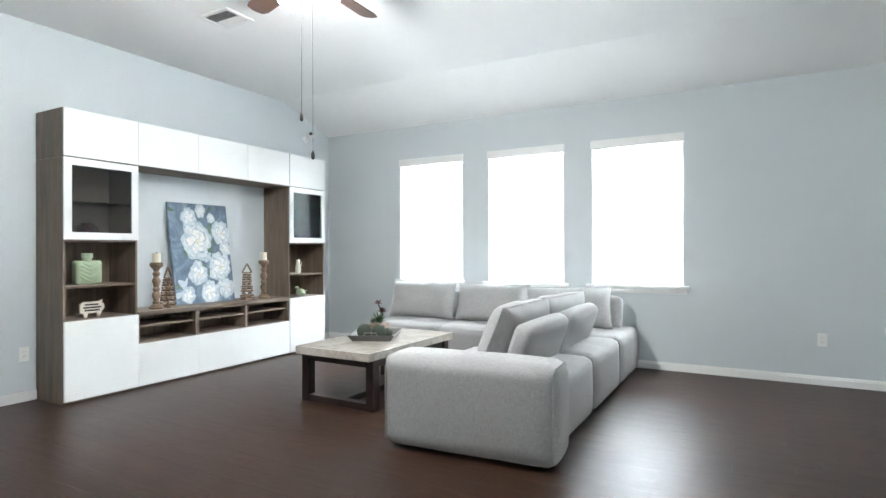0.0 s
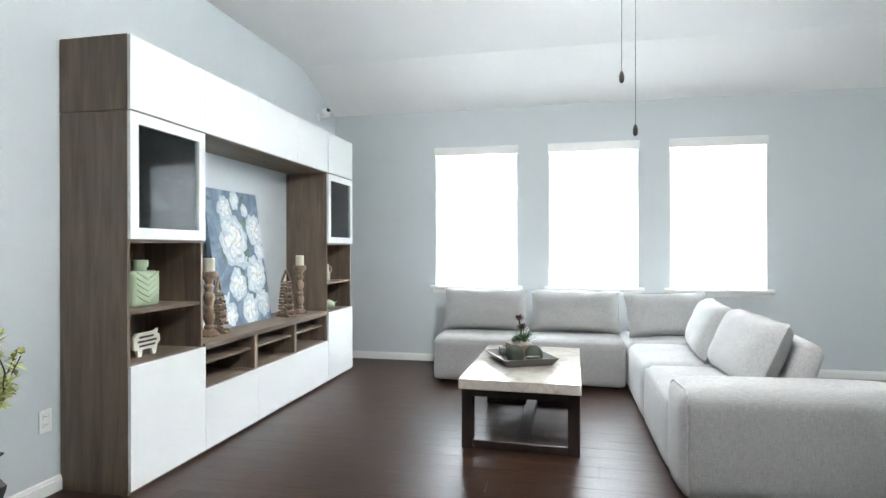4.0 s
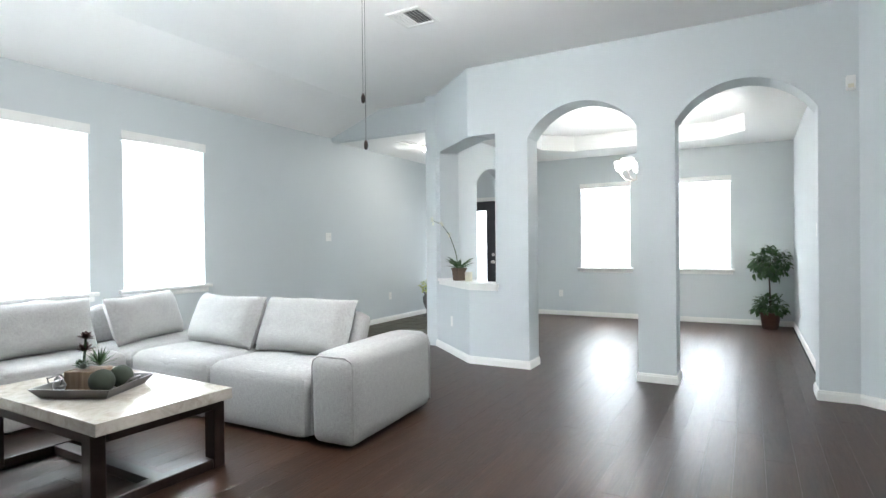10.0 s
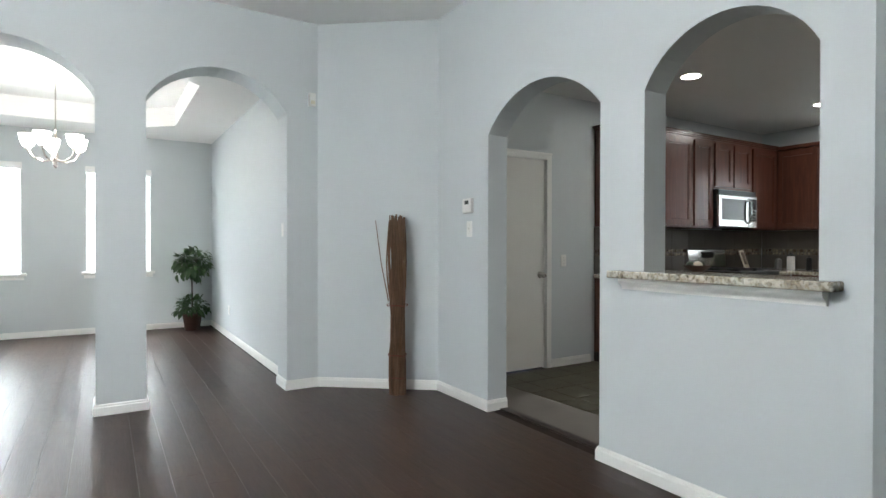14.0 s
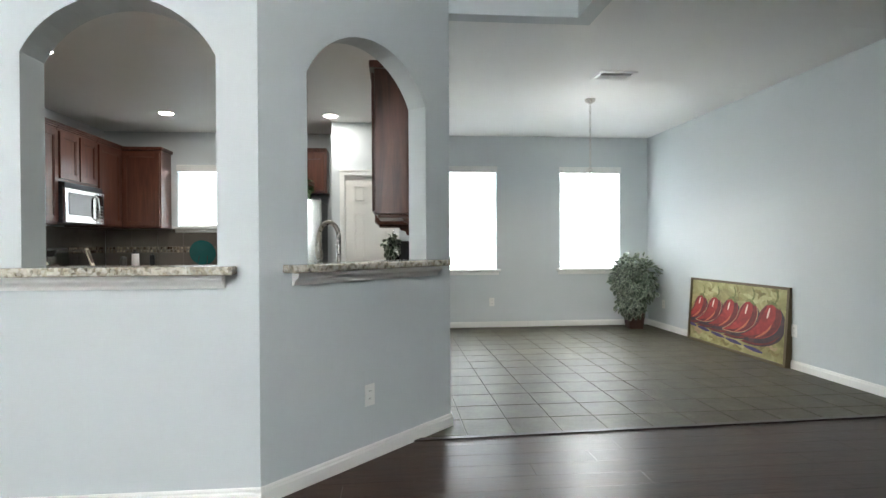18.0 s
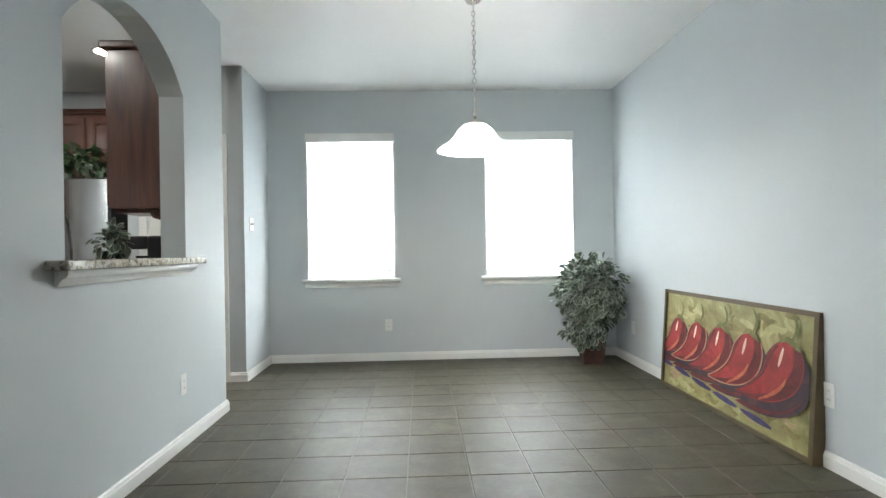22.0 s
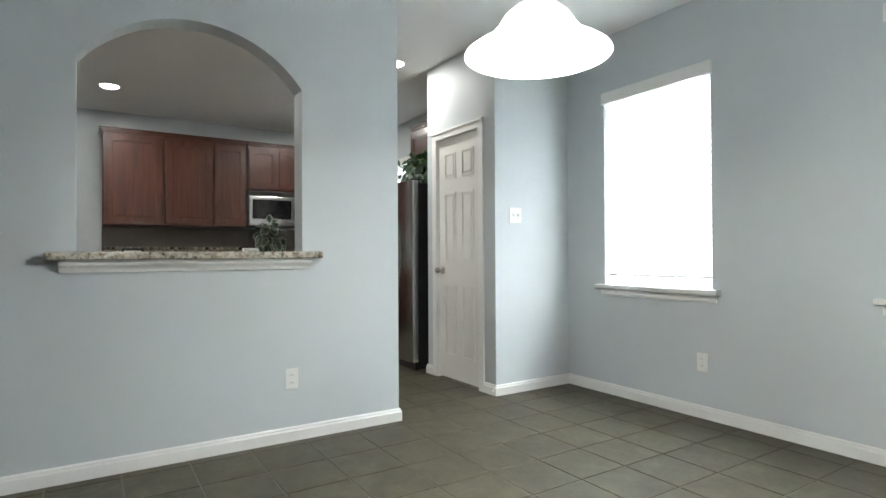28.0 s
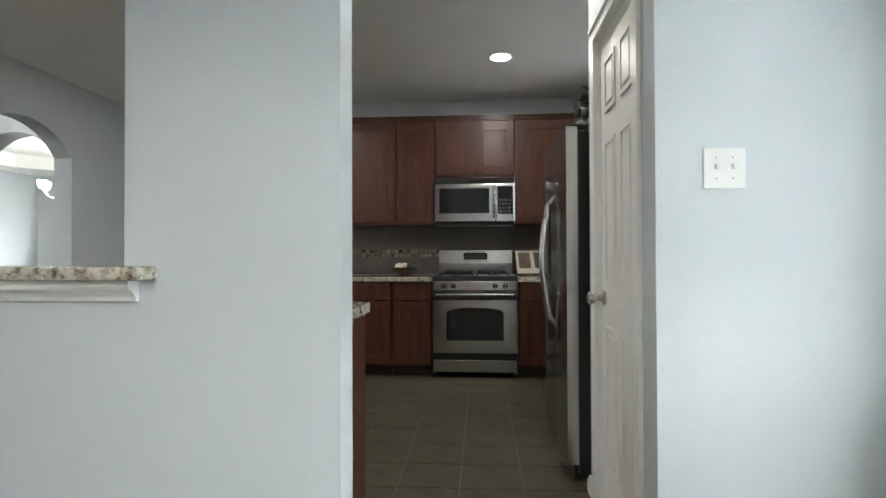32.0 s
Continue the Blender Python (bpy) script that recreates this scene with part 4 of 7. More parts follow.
def driftwood_tower(x, y, z, h, turn, seed):
    rng = random.Random(seed)
    t = thing("driftwood_ornament", "stacked driftwood house ornament", "ornament", pose(x, y, z, 0, 0, turn), "driftwood ornaments")
    part("base", box((-0.07, -0.05, 0), (0.07, 0.05, 0.014), 0.004), DISTRESS, t)
    n = 11
    for i in range(n):
        zz = 0.018 + (h * 0.72) * i / n
        w = 0.060 * (1 - 0.45 * i / n)
        a = rng.uniform(-0.25, 0.25) + (1.57 if i % 2 else 0)
        dx, dy = math.cos(a) * w, math.sin(a) * w
        for s in (-0.6, 0.6):
            ox, oy = -math.sin(a) * w * s, math.cos(a) * w * s
            part("stick", tube([(ox - dx, oy - dy, zz), (ox, oy, zz + 0.003), (ox + dx, oy + dy, zz + rng.uniform(-0.003, 0.004))], 0.011, 6), DISTRESS, t)
    zt = 0.018 + h * 0.72
    for s in (-1, 1):
        part("roof_stick", tube([(0, 0.055 * s, zt), (0, 0.0, zt + h * 0.26)], 0.009, 6), DISTRESS, t)
    part("roof_stick", tube([(0, -0.05, zt), (0, 0.05, zt)], 0.008, 6), DISTRESS, t)


driftwood_tower(-2.88, 5.18, 0.668, 0.37, 20, 3)
driftwood_tower(-2.87, 6.115, 0.668, 0.385, -15, 5)


def petal(cx, cz, a, length, width, rng):
    """A broad rounded petal's outline growing from (cx, cz) along the angle a, with a ruffled rim."""
    ca, sa = math.cos(a), math.sin(a)
    pts = []
    for j in range(20):
        b = 2 * math.pi * j / 20
        along = length * (0.5 - 0.5 * math.cos(b))
        fat = (along / length) ** 0.7
        across = width * math.sin(b) * (0.35 + 0.75 * fat)
        along *= 1 + (0.06 * math.sin(5 * b + a) + rng.uniform(-0.03, 0.03)) * fat
        pts.append((cx + ca * along - sa * across, cz + sa * along + ca * across))
    return pts


def flat_flower(cx, cz, r, rng, depth, parent, mats, heart):
    """A painted bloom: overlapping brushed petals, each with a shaded rim and a lighter body, round a cupped middle."""
    d = depth
    start = rng.uniform(0, 6.28)
    for ring, (reach, cnt, wide) in enumerate(((1.0, 6, 0.50), (0.70, 5, 0.40), (0.44, 4, 0.28))):
        rim, body = bmesh.new(), bmesh.new()
        for i in range(cnt):
            a = start + 2 * math.pi * (i + 0.5 * ring) / cnt + rng.uniform(-0.2, 0.2)
            ln, wd = r * reach * rng.uniform(0.88, 1.08), r * reach * wide * rng.uniform(0.9, 1.1)
            for bm, k, step in ((rim, 1.0, 0.0), (body, 0.84, 0.00018)):
                pts = petal(cx, cz, a + (1 - k) * 0.9, ln * k, wd * k, rng)
                pts = [(min(0.757, max(0.003, u)), min(0.997, max(0.003, w))) for u, w in pts]
                bm.faces.new([bm.verts.new((u, -d - step, w)) for u, w in pts])
            d += 0.00036
        part("petal_rims", rim, mats[0], parent)
        part("petals", body, mats[1 + ring], parent)
    if heart:
        mid = bmesh.new()
        for k in range(14):
            a, q = k * 2.4, 0.16 * r * math.sqrt(k / 14)
            u, w = cx + q * math.cos(a), cz - 0.06 * r + q * math.sin(a)
            mid.faces.new([mid.verts.new((u + 0.03 * r * math.cos(b), -d - 0.0002 * k, w + 0.03 * r * math.sin(b))) for b in (0, 1.05, 2.09, 3.14, 4.19, 5.24)])
        part("painted_heart", mid, P_HEART, parent)


def stroke(pts, width, d):
    """A flat painted stroke along points."""
    bm = bmesh.new()
    vs = []
    for i, p in enumerate(pts):
        a, b = pts[max(0, i - 1)], pts[min(len(pts) - 1, i + 1)]
        q = Vector((b[0] - a[0], b[1] - a[1])).normalized()
        k = width * math.sin(math.pi * (0.12 + 0.76 * i / (len(pts) - 1)))
        vs.append((bm.verts.new((p[0] - q.y * k, -d, p[1] + q.x * k)), bm.verts.new((p[0] + q.y * k, -d, p[1] - q.x * k))))
    for a, b in zip(vs, vs[1:]):
        bm.faces.new((a[0], a[1], b[1], b[0]))
    return bm


def wash(name, a, b, c, scale=3.0):
    """A brushy mix of three paints on canvas."""
    m, n, l, p = nodes_of(name)
    v = coords(n, l)
    f = noise_tex(n, l, v, scale, 6, 0.62, 1.6)
    g = noise_tex(n, l, coords(n, l, (1, 1, 0.4)), scale * 9, 4)
    tone = ramp(n, l, f, [(0.32, a), (0.5, b), (0.68, c)])
    l.new(mix(n, l, spread(n, l, g, 0, 0.35), tone, c), p.inputs["Base Color"])
    p.inputs["Roughness"].default_value = 0.6
    bump(n, l, p, g, 0.2, 0.001)
    return m


P_BLUE = wash("slate_blue_paint", (0.045, 0.070, 0.115), (0.115, 0.165, 0.235), (0.25, 0.33, 0.40), 4)
P_WHITE = wash("white_petal_paint", (0.48, 0.53, 0.56), (0.68, 0.70, 0.69), (0.80, 0.79, 0.75), 9)
P_BLUSH = wash("blush_petal_paint", (0.52, 0.52, 0.53), (0.70, 0.68, 0.65), (0.80, 0.77, 0.73), 9)
P_PALE = wash("cool_petal_paint", (0.34, 0.41, 0.46), (0.54, 0.58, 0.60), (0.72, 0.72, 0.70), 14)
P_LIGHT = wash("pale_petal_paint", (0.22, 0.31, 0.40), (0.40, 0.48, 0.54), (0.60, 0.63, 0.63), 10)
P_GREEN = wash("sage_paint", (0.035, 0.075, 0.06), (0.085, 0.145, 0.10), (0.19, 0.26, 0.20), 8)
P_HEART = wash("gold_heart_paint", (0.30, 0.25, 0.16), (0.48, 0.42, 0.27), (0.58, 0.52, 0.36), 20)

rng = random.Random(11)
art = thing("flower_canvas", "canvas painting of white blossoms on slate blue, leaning on the wall", "painting", pose(-2.95, 5.32, 0.669, -8.5, 0, 90) @ Matrix.Diagonal((0.925, 1, 1.04, 1)))
part("canvas", box((0.0, 0.0, 0.0), (0.76, 0.035, 1.0), 0.003), P_BLUE, art)
for i in range(46):
    u, w, a = rng.uniform(0.04, 0.72), rng.uniform(0.04, 0.96), rng.uniform(0, 6.28)
    pts = [(min(0.755, max(0.005, pu)), min(0.995, max(0.005, pw))) for pu, pw in petal(u, w, a, rng.uniform(0.07, 0.15), rng.uniform(0.018, 0.04), rng)]
    bm = bmesh.new()
    bm.faces.new([bm.verts.new((pu, -0.0008 - 0.00003 * i, pw)) for pu, pw in pts])
    part("painted_leaf", bm, (P_GREEN, P_GREEN, P_LIGHT)[i % 3], art)
for i, (u, w, r) in enumerate(((0.24, 0.86, 0.115), (0.40, 0.93, 0.08), (0.65, 0.71, 0.14), (0.69, 0.54, 0.09), (0.53, 0.86, 0.06), (0.15, 0.09, 0.10), (0.43, 0.10, 0.135), (0.65, 0.13, 0.13),
                               (0.30, 0.29, 0.145), (0.59, 0.36, 0.175), (0.32, 0.62, 0.235))):
    flat_flower(u, w, 0.92 * r, rng, 0.0026 + 0.0004 * (i % 3), art, (P_LIGHT, P_PALE, P_BLUSH, P_WHITE) if r > 0.2 else (P_LIGHT, P_PALE, P_WHITE, P_BLUSH), r > 0.13)

jar = thing("ceramic_flask", "pale green ceramic flask with a leaf relief and cap", "vase", pose(-2.86, 4.435, 0.9285, 0, 0, 90) @ Matrix.Scale(1.24, 4))
part("body", soft_box((-0.085, -0.04, 0.0), (0.085, 0.04, 0.16), 0.022, (0, 0.006, 0), 8), CELADON, jar, smooth=True)
part("neck", lathe([(0.028, 0.158), (0.026, 0.175)], 16), CELADON, jar)
part("cap", lathe([(0.033, 0.175), (0.034, 0.178), (0.034, 0.205), (0.030, 0.209)], 16), CELADON, jar)
for s in (-1, 1):
    for i in range(5):
        part("relief_leaf", tube([(0, -0.044, 0.02 + 0.025 * i), (s * 0.035, -0.046, 0.035 + 0.026 * i), (s * 0.065, -0.042, 0.055 + 0.025 * i)], 0.004, 6), CELADON, jar)
sign = thing("cream_plaque", "cream wooden animal-shaped plaque with dark lettering on a stand", "sign", pose(-2.84, 4.37, 0.6525, 0, 0, 90) @ Matrix.Scale(1.2, 4))
part("plaque", prism([(0, 0.035), (0.02, 0.03), (0.025, 0.0), (0.045, 0.0), (0.05, 0.03), (0.11, 0.03), (0.115, 0.0), (0.135, 0.0), (0.145, 0.04), (0.165, 0.06), (0.16, 0.09), (0.145, 0.095), (0.15, 0.118), (0.13, 0.108), (0.02, 0.108), (0.0, 0.09)], 0, 0.014), CERAMIC, sign)
for zz, a, b in ((0.088, 0.03, 0.12), (0.068, 0.02, 0.14), (0.048, 0.03, 0.13)):
    part("lettering", box((a, -0.0012, zz - 0.005), (b, -0.0002, zz + 0.005)), BLACK, sign)
pit = thing("pitcher", "small cream ceramic pitcher on the shelf", "vase", pose(-2.84, 6.87, 0.9285))
part("body", lathe([(0.030, 0), (0.034, 0.01), (0.036, 0.06), (0.026, 0.11), (0.020, 0.135), (0.026, 0.165), (0.022, 0.166)], 20), CERAMIC, pit, smooth=True)
part("handle", tube([(0.024, 0, 0.145), (0.05, 0, 0.135), (0.052, 0, 0.10), (0.034, 0, 0.07)], 0.005, 6), CERAMIC, pit)
bird = thing("ceramic_bird", "green glazed ceramic bird on the shelf", "figurine", pose(-2.83, 6.90, 0.6525, 0, 0, 200))
bb = lathe([(0.004, 0.0), (0.035, 0.006), (0.048, 0.035), (0.040, 0.065), (0.020, 0.085), (0.004, 0.092)], 18)
for v in bb.verts:
    v.co.x *= 1.35
part("body", bb, CELADON, bird, smooth=True)
part("head", lathe([(0.004, 0.070), (0.020, 0.078), (0.024, 0.095), (0.014, 0.112), (0.003, 0.116)], 14, centre=(0.045, 0)), CELADON, bird, smooth=True)
part("beak", tube([(0.066, 0, 0.095), (0.084, 0, 0.090)], 0.005, 6, taper=0.2), CREAM, bird)
part("tail", tube([(-0.05, 0, 0.05), (-0.085, 0, 0.075)], 0.012, 8, taper=0.3), CELADON, bird)
bowl = thing("dark_vase", "round dark glazed vase behind smoked glass", "vase", pose(-2.90, 4.46, 1.3005))
part("body", lathe([(0.035, 0), (0.07, 0.02), (0.085, 0.06), (0.07, 0.105), (0.04, 0.125), (0.046, 0.14), (0.038, 0.141)], 20), plain("plum_glaze", (0.06, 0.03, 0.035), 0.25), bowl, smooth=True)
cam_t = thing("security_camera", "small white ball security camera mounted on the wall", "camera", pose(-3.12, 7.28, 2.69) @ Matrix.Scale(1.35, 4))
part("mount", lathe([(0.03, 0), (0.03, 0.01), (0.012, 0.02), (0.012, 0.05)], 16), WHITEP, cam_t, at=pose(0, 0, -0.03, 0, 90, 0))
part("ball", lathe([(0.004, -0.038), (0.022, -0.032), (0.036, -0.012), (0.038, 0.006), (0.030, 0.024), (0.004, 0.038)], 18), WHITEP, cam_t, at=pose(0.07, 0, 0.0, 60, 0, 60), smooth=True)
part("lens", lathe([(0.016, 0.033), (0.016, 0.040), (0.004, 0.041)], 14), BLACK, cam_t, at=pose(0.07, 0, 0.0, 60, 0, 60))


# ---------------------------------------------------------------- floor vase with blossom branches
def floor_vase():
    t = thing("floor_vase", "square pewter floor vase with curly branches and yellow-green blossoms", "vase", pose(-2.88, 3.53, 0, 0, 0, 35))
    rows = [(0.095, 0.0), (0.098, 0.018), (0.085, 0.026), (0.050, 0.055), (0.045, 0.075), (0.060, 0.10), (0.105, 0.27), (0.108, 0.29), (0.075, 0.345), (0.070, 0.375), (0.078, 0.40), (0.100, 0.418), (0.100, 0.424), (0.080, 0.420)]
    bm = lathe([(r * 1.25, z) for r, z in rows], 4)
    part("body", bm, VASEM, t, "hammered dark pewter")
    rng = random.Random(21)
    for i in range(7):
        a, x, y, z = rng.uniform(0, 6.28), 0.0, 0.0, 0.40
        pts = [(0.02 * math.cos(a), 0.02 * math.sin(a), 0.33)]
        for k in range(10):
            x += 0.03 * math.cos(a) - 0.015 + rng.uniform(-0.05, 0.05)
            y += 0.03 * math.sin(a) - 0.022 + rng.uniform(-0.05, 0.05)
            z += 0.045 + (0.035 if i < 2 else 0.0)
            pts.append((x * 0.8, y * 0.6, z))
        part("curly_branch", tube(pts, 0.006, 6, taper=0.4), BARK, t)
    blossoms = bmesh.new()
    for i in range(24):
        a, lean = rng.uniform(0, 6.28), rng.uniform(0.06, 0.27)
        top = Vector((math.cos(a) * lean - 0.065, math.sin(a) * lean - 0.09, rng.uniform(0.66, 0.92)))
        b0 = Vector((0.03 * math.cos(a), 0.03 * math.sin(a), 0.35))
        mid = b0.lerp(top, 0.55) + Vector((0, 0, 0.05))
        part("stem", tube([b0, mid, top], 0.004, 5, taper=0.5), BARK, t)
        for _ in range(11):
            p = mid.lerp(top, rng.uniform(-0.3, 1.1))
            for s in range(5):
                w = Vector((rng.uniform(-1, 1), rng.uniform(-1, 1), rng.uniform(-0.3, 0.9)))
                leaf_blade(blossoms, p, w, rng.uniform(0.028, 0.052), 0.019, 0.2)
    part("blossoms", blossoms, LEAF3, t, "pale yellow-green silk blossoms")


floor_vase()


# ---------------------------------------------------------------- sectional sofa
def seat_module(x0, x1, y0, y1, label, h=0.43):
    t = thing("sofa_module", label, "sofa", pose((x0 + x1) / 2, (y0 + y1) / 2, 0), "sectional sofa modules")
    w, d = (x1 - x0) / 2 - 0.004, (y1 - y0) / 2 - 0.004
    part("base", soft_box((-w, -d, 0.012), (w, d, h - 0.02), 0.045, (0.012, 0.012, 0), 10, wrinkle=0.003), FABRIC, t, "pale grey linen upholstery", smooth=True)
    part("seat", soft_box((-w + 0.006, -d + 0.006, h - 0.16), (w - 0.006, d - 0.006, h), 0.06, (0.008, 0.008, 0.022), 16, wrinkle=0.004, tuft=True), FABRIC, t, smooth=True)
    for sx in (-1, 1):
        for sy in (-1, 1):
            part("foot", lathe([(0.022, 0), (0.026, 0.014)], 12, centre=(sx * (w - 0.08), sy * (d - 0.08))), BLACK, t)
    return t


def back_cushion(x, y, z, w, h, d, turn, lean, seed):
    t = thing("back_cushion", "plump pale grey linen back cushion", "cushion", pose(x, y, z, 0, 0, turn) @ pose(0, 0, 0, lean, 0, 0), "sofa back cushions")
    part("cover", pillow(w, h, d, seed), FABRIC, t, smooth=True)
    part("piping", tube([(-w / 2 * 0.97, 0, 0.01), (-w / 2 * 0.97, 0, h * 0.98), (w / 2 * 0.97, 0, h * 0.98), (w / 2 * 0.97, 0, 0.01)], 0.004, 6), FABRIC, t)


def back_rest(x0, x1, y0, y1):
    lean = pose(0, 0, 0, 0, 19, 0) if x1 - x0 < y1 - y0 else pose(0, 0, 0, -13, 0, 0)
    t = thing("backrest", "padded pale grey sofa backrest", "sofa", pose((x0 + x1) / 2, (y0 + y1) / 2, 0.415) @ lean, "sofa backrests")
    part("pad", soft_box((-(x1 - x0) / 2, -(y1 - y0) / 2, 0), ((x1 - x0) / 2, (y1 - y0) / 2, 0.33), 0.055, (0.004, 0.004, 0.015), 10, wrinkle=0.003), FABRIC, t, smooth=True)


SX0, SX1 = -0.01, 0.985
seat_module(SX0, SX1, 5.00, 5.92, "pale grey linen sofa seat module")
seat_module(SX0, SX1, 5.92, 6.83, "pale grey linen sofa seat module")
seat_module(SX0, SX1, 6.83, 7.69, "pale grey linen corner sofa module")
seat_module(-0.88, SX0, 6.83, 7.69, "pale grey linen sofa seat module")
seat_module(-1.76, -0.88, 6.83, 7.69, "pale grey linen sofa end module")
arm = thing("sofa_module", "broad rounded pale grey linen sofa armrest", "sofa", pose(0.53, 4.835, 0, 0, 0, 4.5), "sectional sofa modules")
part("arm_block", soft_box((-0.54, -0.165, 0.012), (0.54, 0.165, 0.575), 0.075, (0.012, 0.008, 0.012), 14, wrinkle=0.004), FABRIC, arm, smooth=True)
for sx in (-0.518, 0.518):
    part("piping", tube([(sx, -0.152, 0.06), (sx, -0.152, 0.49), (sx, -0.138, 0.533), (sx, -0.095, 0.556), (sx, 0.095, 0.556), (sx, 0.138, 0.533), (sx, 0.152, 0.49), (sx, 0.152, 0.06)], 0.006, 6), FABRIC, arm)
for sx in (-0.42, 0.42):
    part("foot", lathe([(0.022, 0), (0.026, 0.014)], 12, centre=(sx, 0)), BLACK, arm)
back_rest(0.58, 0.72, 5.07, 5.91)
back_rest(0.58, 0.72, 5.95, 6.80)
back_rest(-0.86, -0.07, 7.36, 7.50)
back_rest(-1.74, -0.95, 7.36, 7.50)
back_rest(0.05, 0.86, 7.38, 7.52)
back_cushion(0.45, 5.50, 0.435, 0.88, 0.44, 0.24, 90, 23, 1)
back_cushion(0.45, 6.38, 0.435, 0.86, 0.43, 0.24, 84, 23, 2)
back_cushion(0.42, 7.18, 0.435, 0.82, 0.42, 0.22, 18, -20, 3)
back_cushion(-0.45, 7.22, 0.435, 0.84, 0.42, 0.24, 0, -16, 4)
back_cushion(-1.32, 7.22, 0.435, 0.84, 0.42, 0.24, 0, -16, 5)


# ---------------------------------------------------------------- coffee table with tray
tab = thing("coffee_table", "coffee table with polished beige stone top and dark wood legs", "table", pose(-0.812, 5.743, 0, 0, 0, -1.3))
part("tabletop", box((-0.368, -0.62, 0.383), (0.368, 0.62, 0.446), 0.004, 2), STONE, tab, "polished beige stone slab")
for sy in (-1, 1):
    for sx in (-1, 1):
        part("leg", box((sx * 0.325 - 0.035, sy * 0.52 - 0.04, 0.0), (sx * 0.325 + 0.035, sy * 0.52 + 0.04, 0.3829), 0.003, 1), ESPRESSO, tab)
    part("foot_rail", box((-0.2899, sy * 0.52 - 0.035, 0.0), (0.2899, sy * 0.52 + 0.035, 0.055), 0.003, 1), ESPRESSO, tab)
    part("top_rail", box((-0.2899, sy * 0.52 - 0.03, 0.325), (0.2899, sy * 0.52 + 0.03, 0.3828), 0.003, 1), ESPRESSO, tab)
    part("overhang_rail", box((-0.29, sy * 0.575 - 0.015, 0.345), (0.29, sy * 0.575 + 0.015, 0.3826)), ESPRESSO, tab)
part("stretcher", box((-0.04, -0.4848, 0.0), (0.04, 0.4848, 0.05), 0.003, 1), ESPRESSO, tab)
for sx in (-1, 1):
    part("side_rail", box((sx * 0.325 - 0.02, -0.4798, 0.325), (sx * 0.325 + 0.02, 0.4798, 0.3827), 0.003, 1), ESPRESSO, tab)
TRAY = pose(-0.86, 5.75, 0.447, 0, 0, -65) @ Matrix.Scale(1.16, 4)
tr = thing("tray", "grey metal serving tray with flared rim and handles on the table", "tray", TRAY)
bm = bmesh.new()
lowv = [bm.verts.new((sx * 0.16, sy * 0.14, 0.0)) for sx, sy in ((-1, -1), (1, -1), (1, 1), (-1, 1))]
flo = [bm.verts.new((sx * 0.155, sy * 0.135, 0.004)) for sx, sy in ((-1, -1), (1, -1), (1, 1), (-1, 1))]
outr = [bm.verts.new((sx * 0.195, sy * 0.17, 0.045)) for sx, sy in ((-1, -1), (1, -1), (1, 1), (-1, 1))]
inr = [bm.verts.new((sx * 0.189, sy * 0.164, 0.045)) for sx, sy in ((-1, -1), (1, -1), (1, 1), (-1, 1))]
bm.faces.new(lowv[::-1])
bm.faces.new(flo)
for i in range(4):
    j = (i + 1) % 4
    bm.faces.new((lowv[i], lowv[j], outr[j], outr[i]))
    bm.faces.new((outr[i], outr[j], inr[j], inr[i]))
    bm.faces.new((inr[i], inr[j], flo[j], flo[i]))
part("tray_body", bm, PEWTER, tr, "dull grey metal")
for s in (-1, 1):
    part("handle", tube([(s * 0.19, -0.05, 0.045), (s * 0.205, -0.04, 0.065), (s * 0.205, 0.04, 0.065), (s * 0.19, 0.05, 0.045)], 0.004, 6), PEWTER, tr)
succ = thing("succulent_planter", "small wooden box planter with mixed succulents", "plant", TRAY @ pose(-0.035, 0.01, 0.0045) @ Matrix.Scale(1.28, 4))
part("box", box((-0.06, -0.05, 0.0), (0.06, 0.05, 0.075), 0.003), DISTRESS, succ, "pale distressed wood box")
rng = random.Random(4)
for cx, cy, cz, n, ln, wd, mat in ((-0.03, 0.0, 0.08, 26, 0.035, 0.018, LEAF4), (0.035, 0.01, 0.085, 34, 0.075, 0.008, LEAF1), (0.0, -0.03, 0.08, 20, 0.03, 0.016, LEAF2), (-0.03, 0.02, 0.135, 22, 0.04, 0.02, plain("burgundy_succulent", (0.06, 0.022, 0.02), 0.5)), (-0.01, 0.0, 0.185, 16, 0.035, 0.02, MATS["burgundy_succulent"])):
    bm = bmesh.new()
    for i in range(n):
        a, e = i * 2.4, 0.2 + 1.1 * (i / n)
        leaf_blade(bm, (cx, cy, cz), (math.cos(a) * math.cos(e), math.sin(a) * math.cos(e), math.sin(e)), ln, wd, 0.1)
    part("succulent_leaves", bm, mat, succ)
part("stem", tube([(-0.03, 0.01, 0.07), (-0.03, 0.02, 0.13), (-0.01, 0.0, 0.19)], 0.005, 6), LEAF4, succ)
for px, py, pr in ((0.085, -0.065, 0.056), (0.105, 0.045, 0.054), (0.02, 0.095, 0.036)):
    b = thing("moss_ball", "dark green decorative moss ball in the tray", "ornament", TRAY @ pose(px, py, 0.004), "moss balls")
    bb = bmesh.new()
    bmesh.ops.create_icosphere(bb, subdivisions=3, radius=pr)
    for v in bb.verts:
        v.co *= 1 + 0.035 * noise.noise(v.co * 60)
        v.co.z += pr
    part("ball", bb, MOSS, b, smooth=True)
bd = thing("bird_figurine", "small grey bird figurine in the tray", "figurine", TRAY @ pose(-0.12, -0.07, 0.004, 0, 0, 140))
bb = lathe([(0.003, 0.01), (0.022, 0.018), (0.028, 0.038), (0.018, 0.058), (0.003, 0.064)], 14)
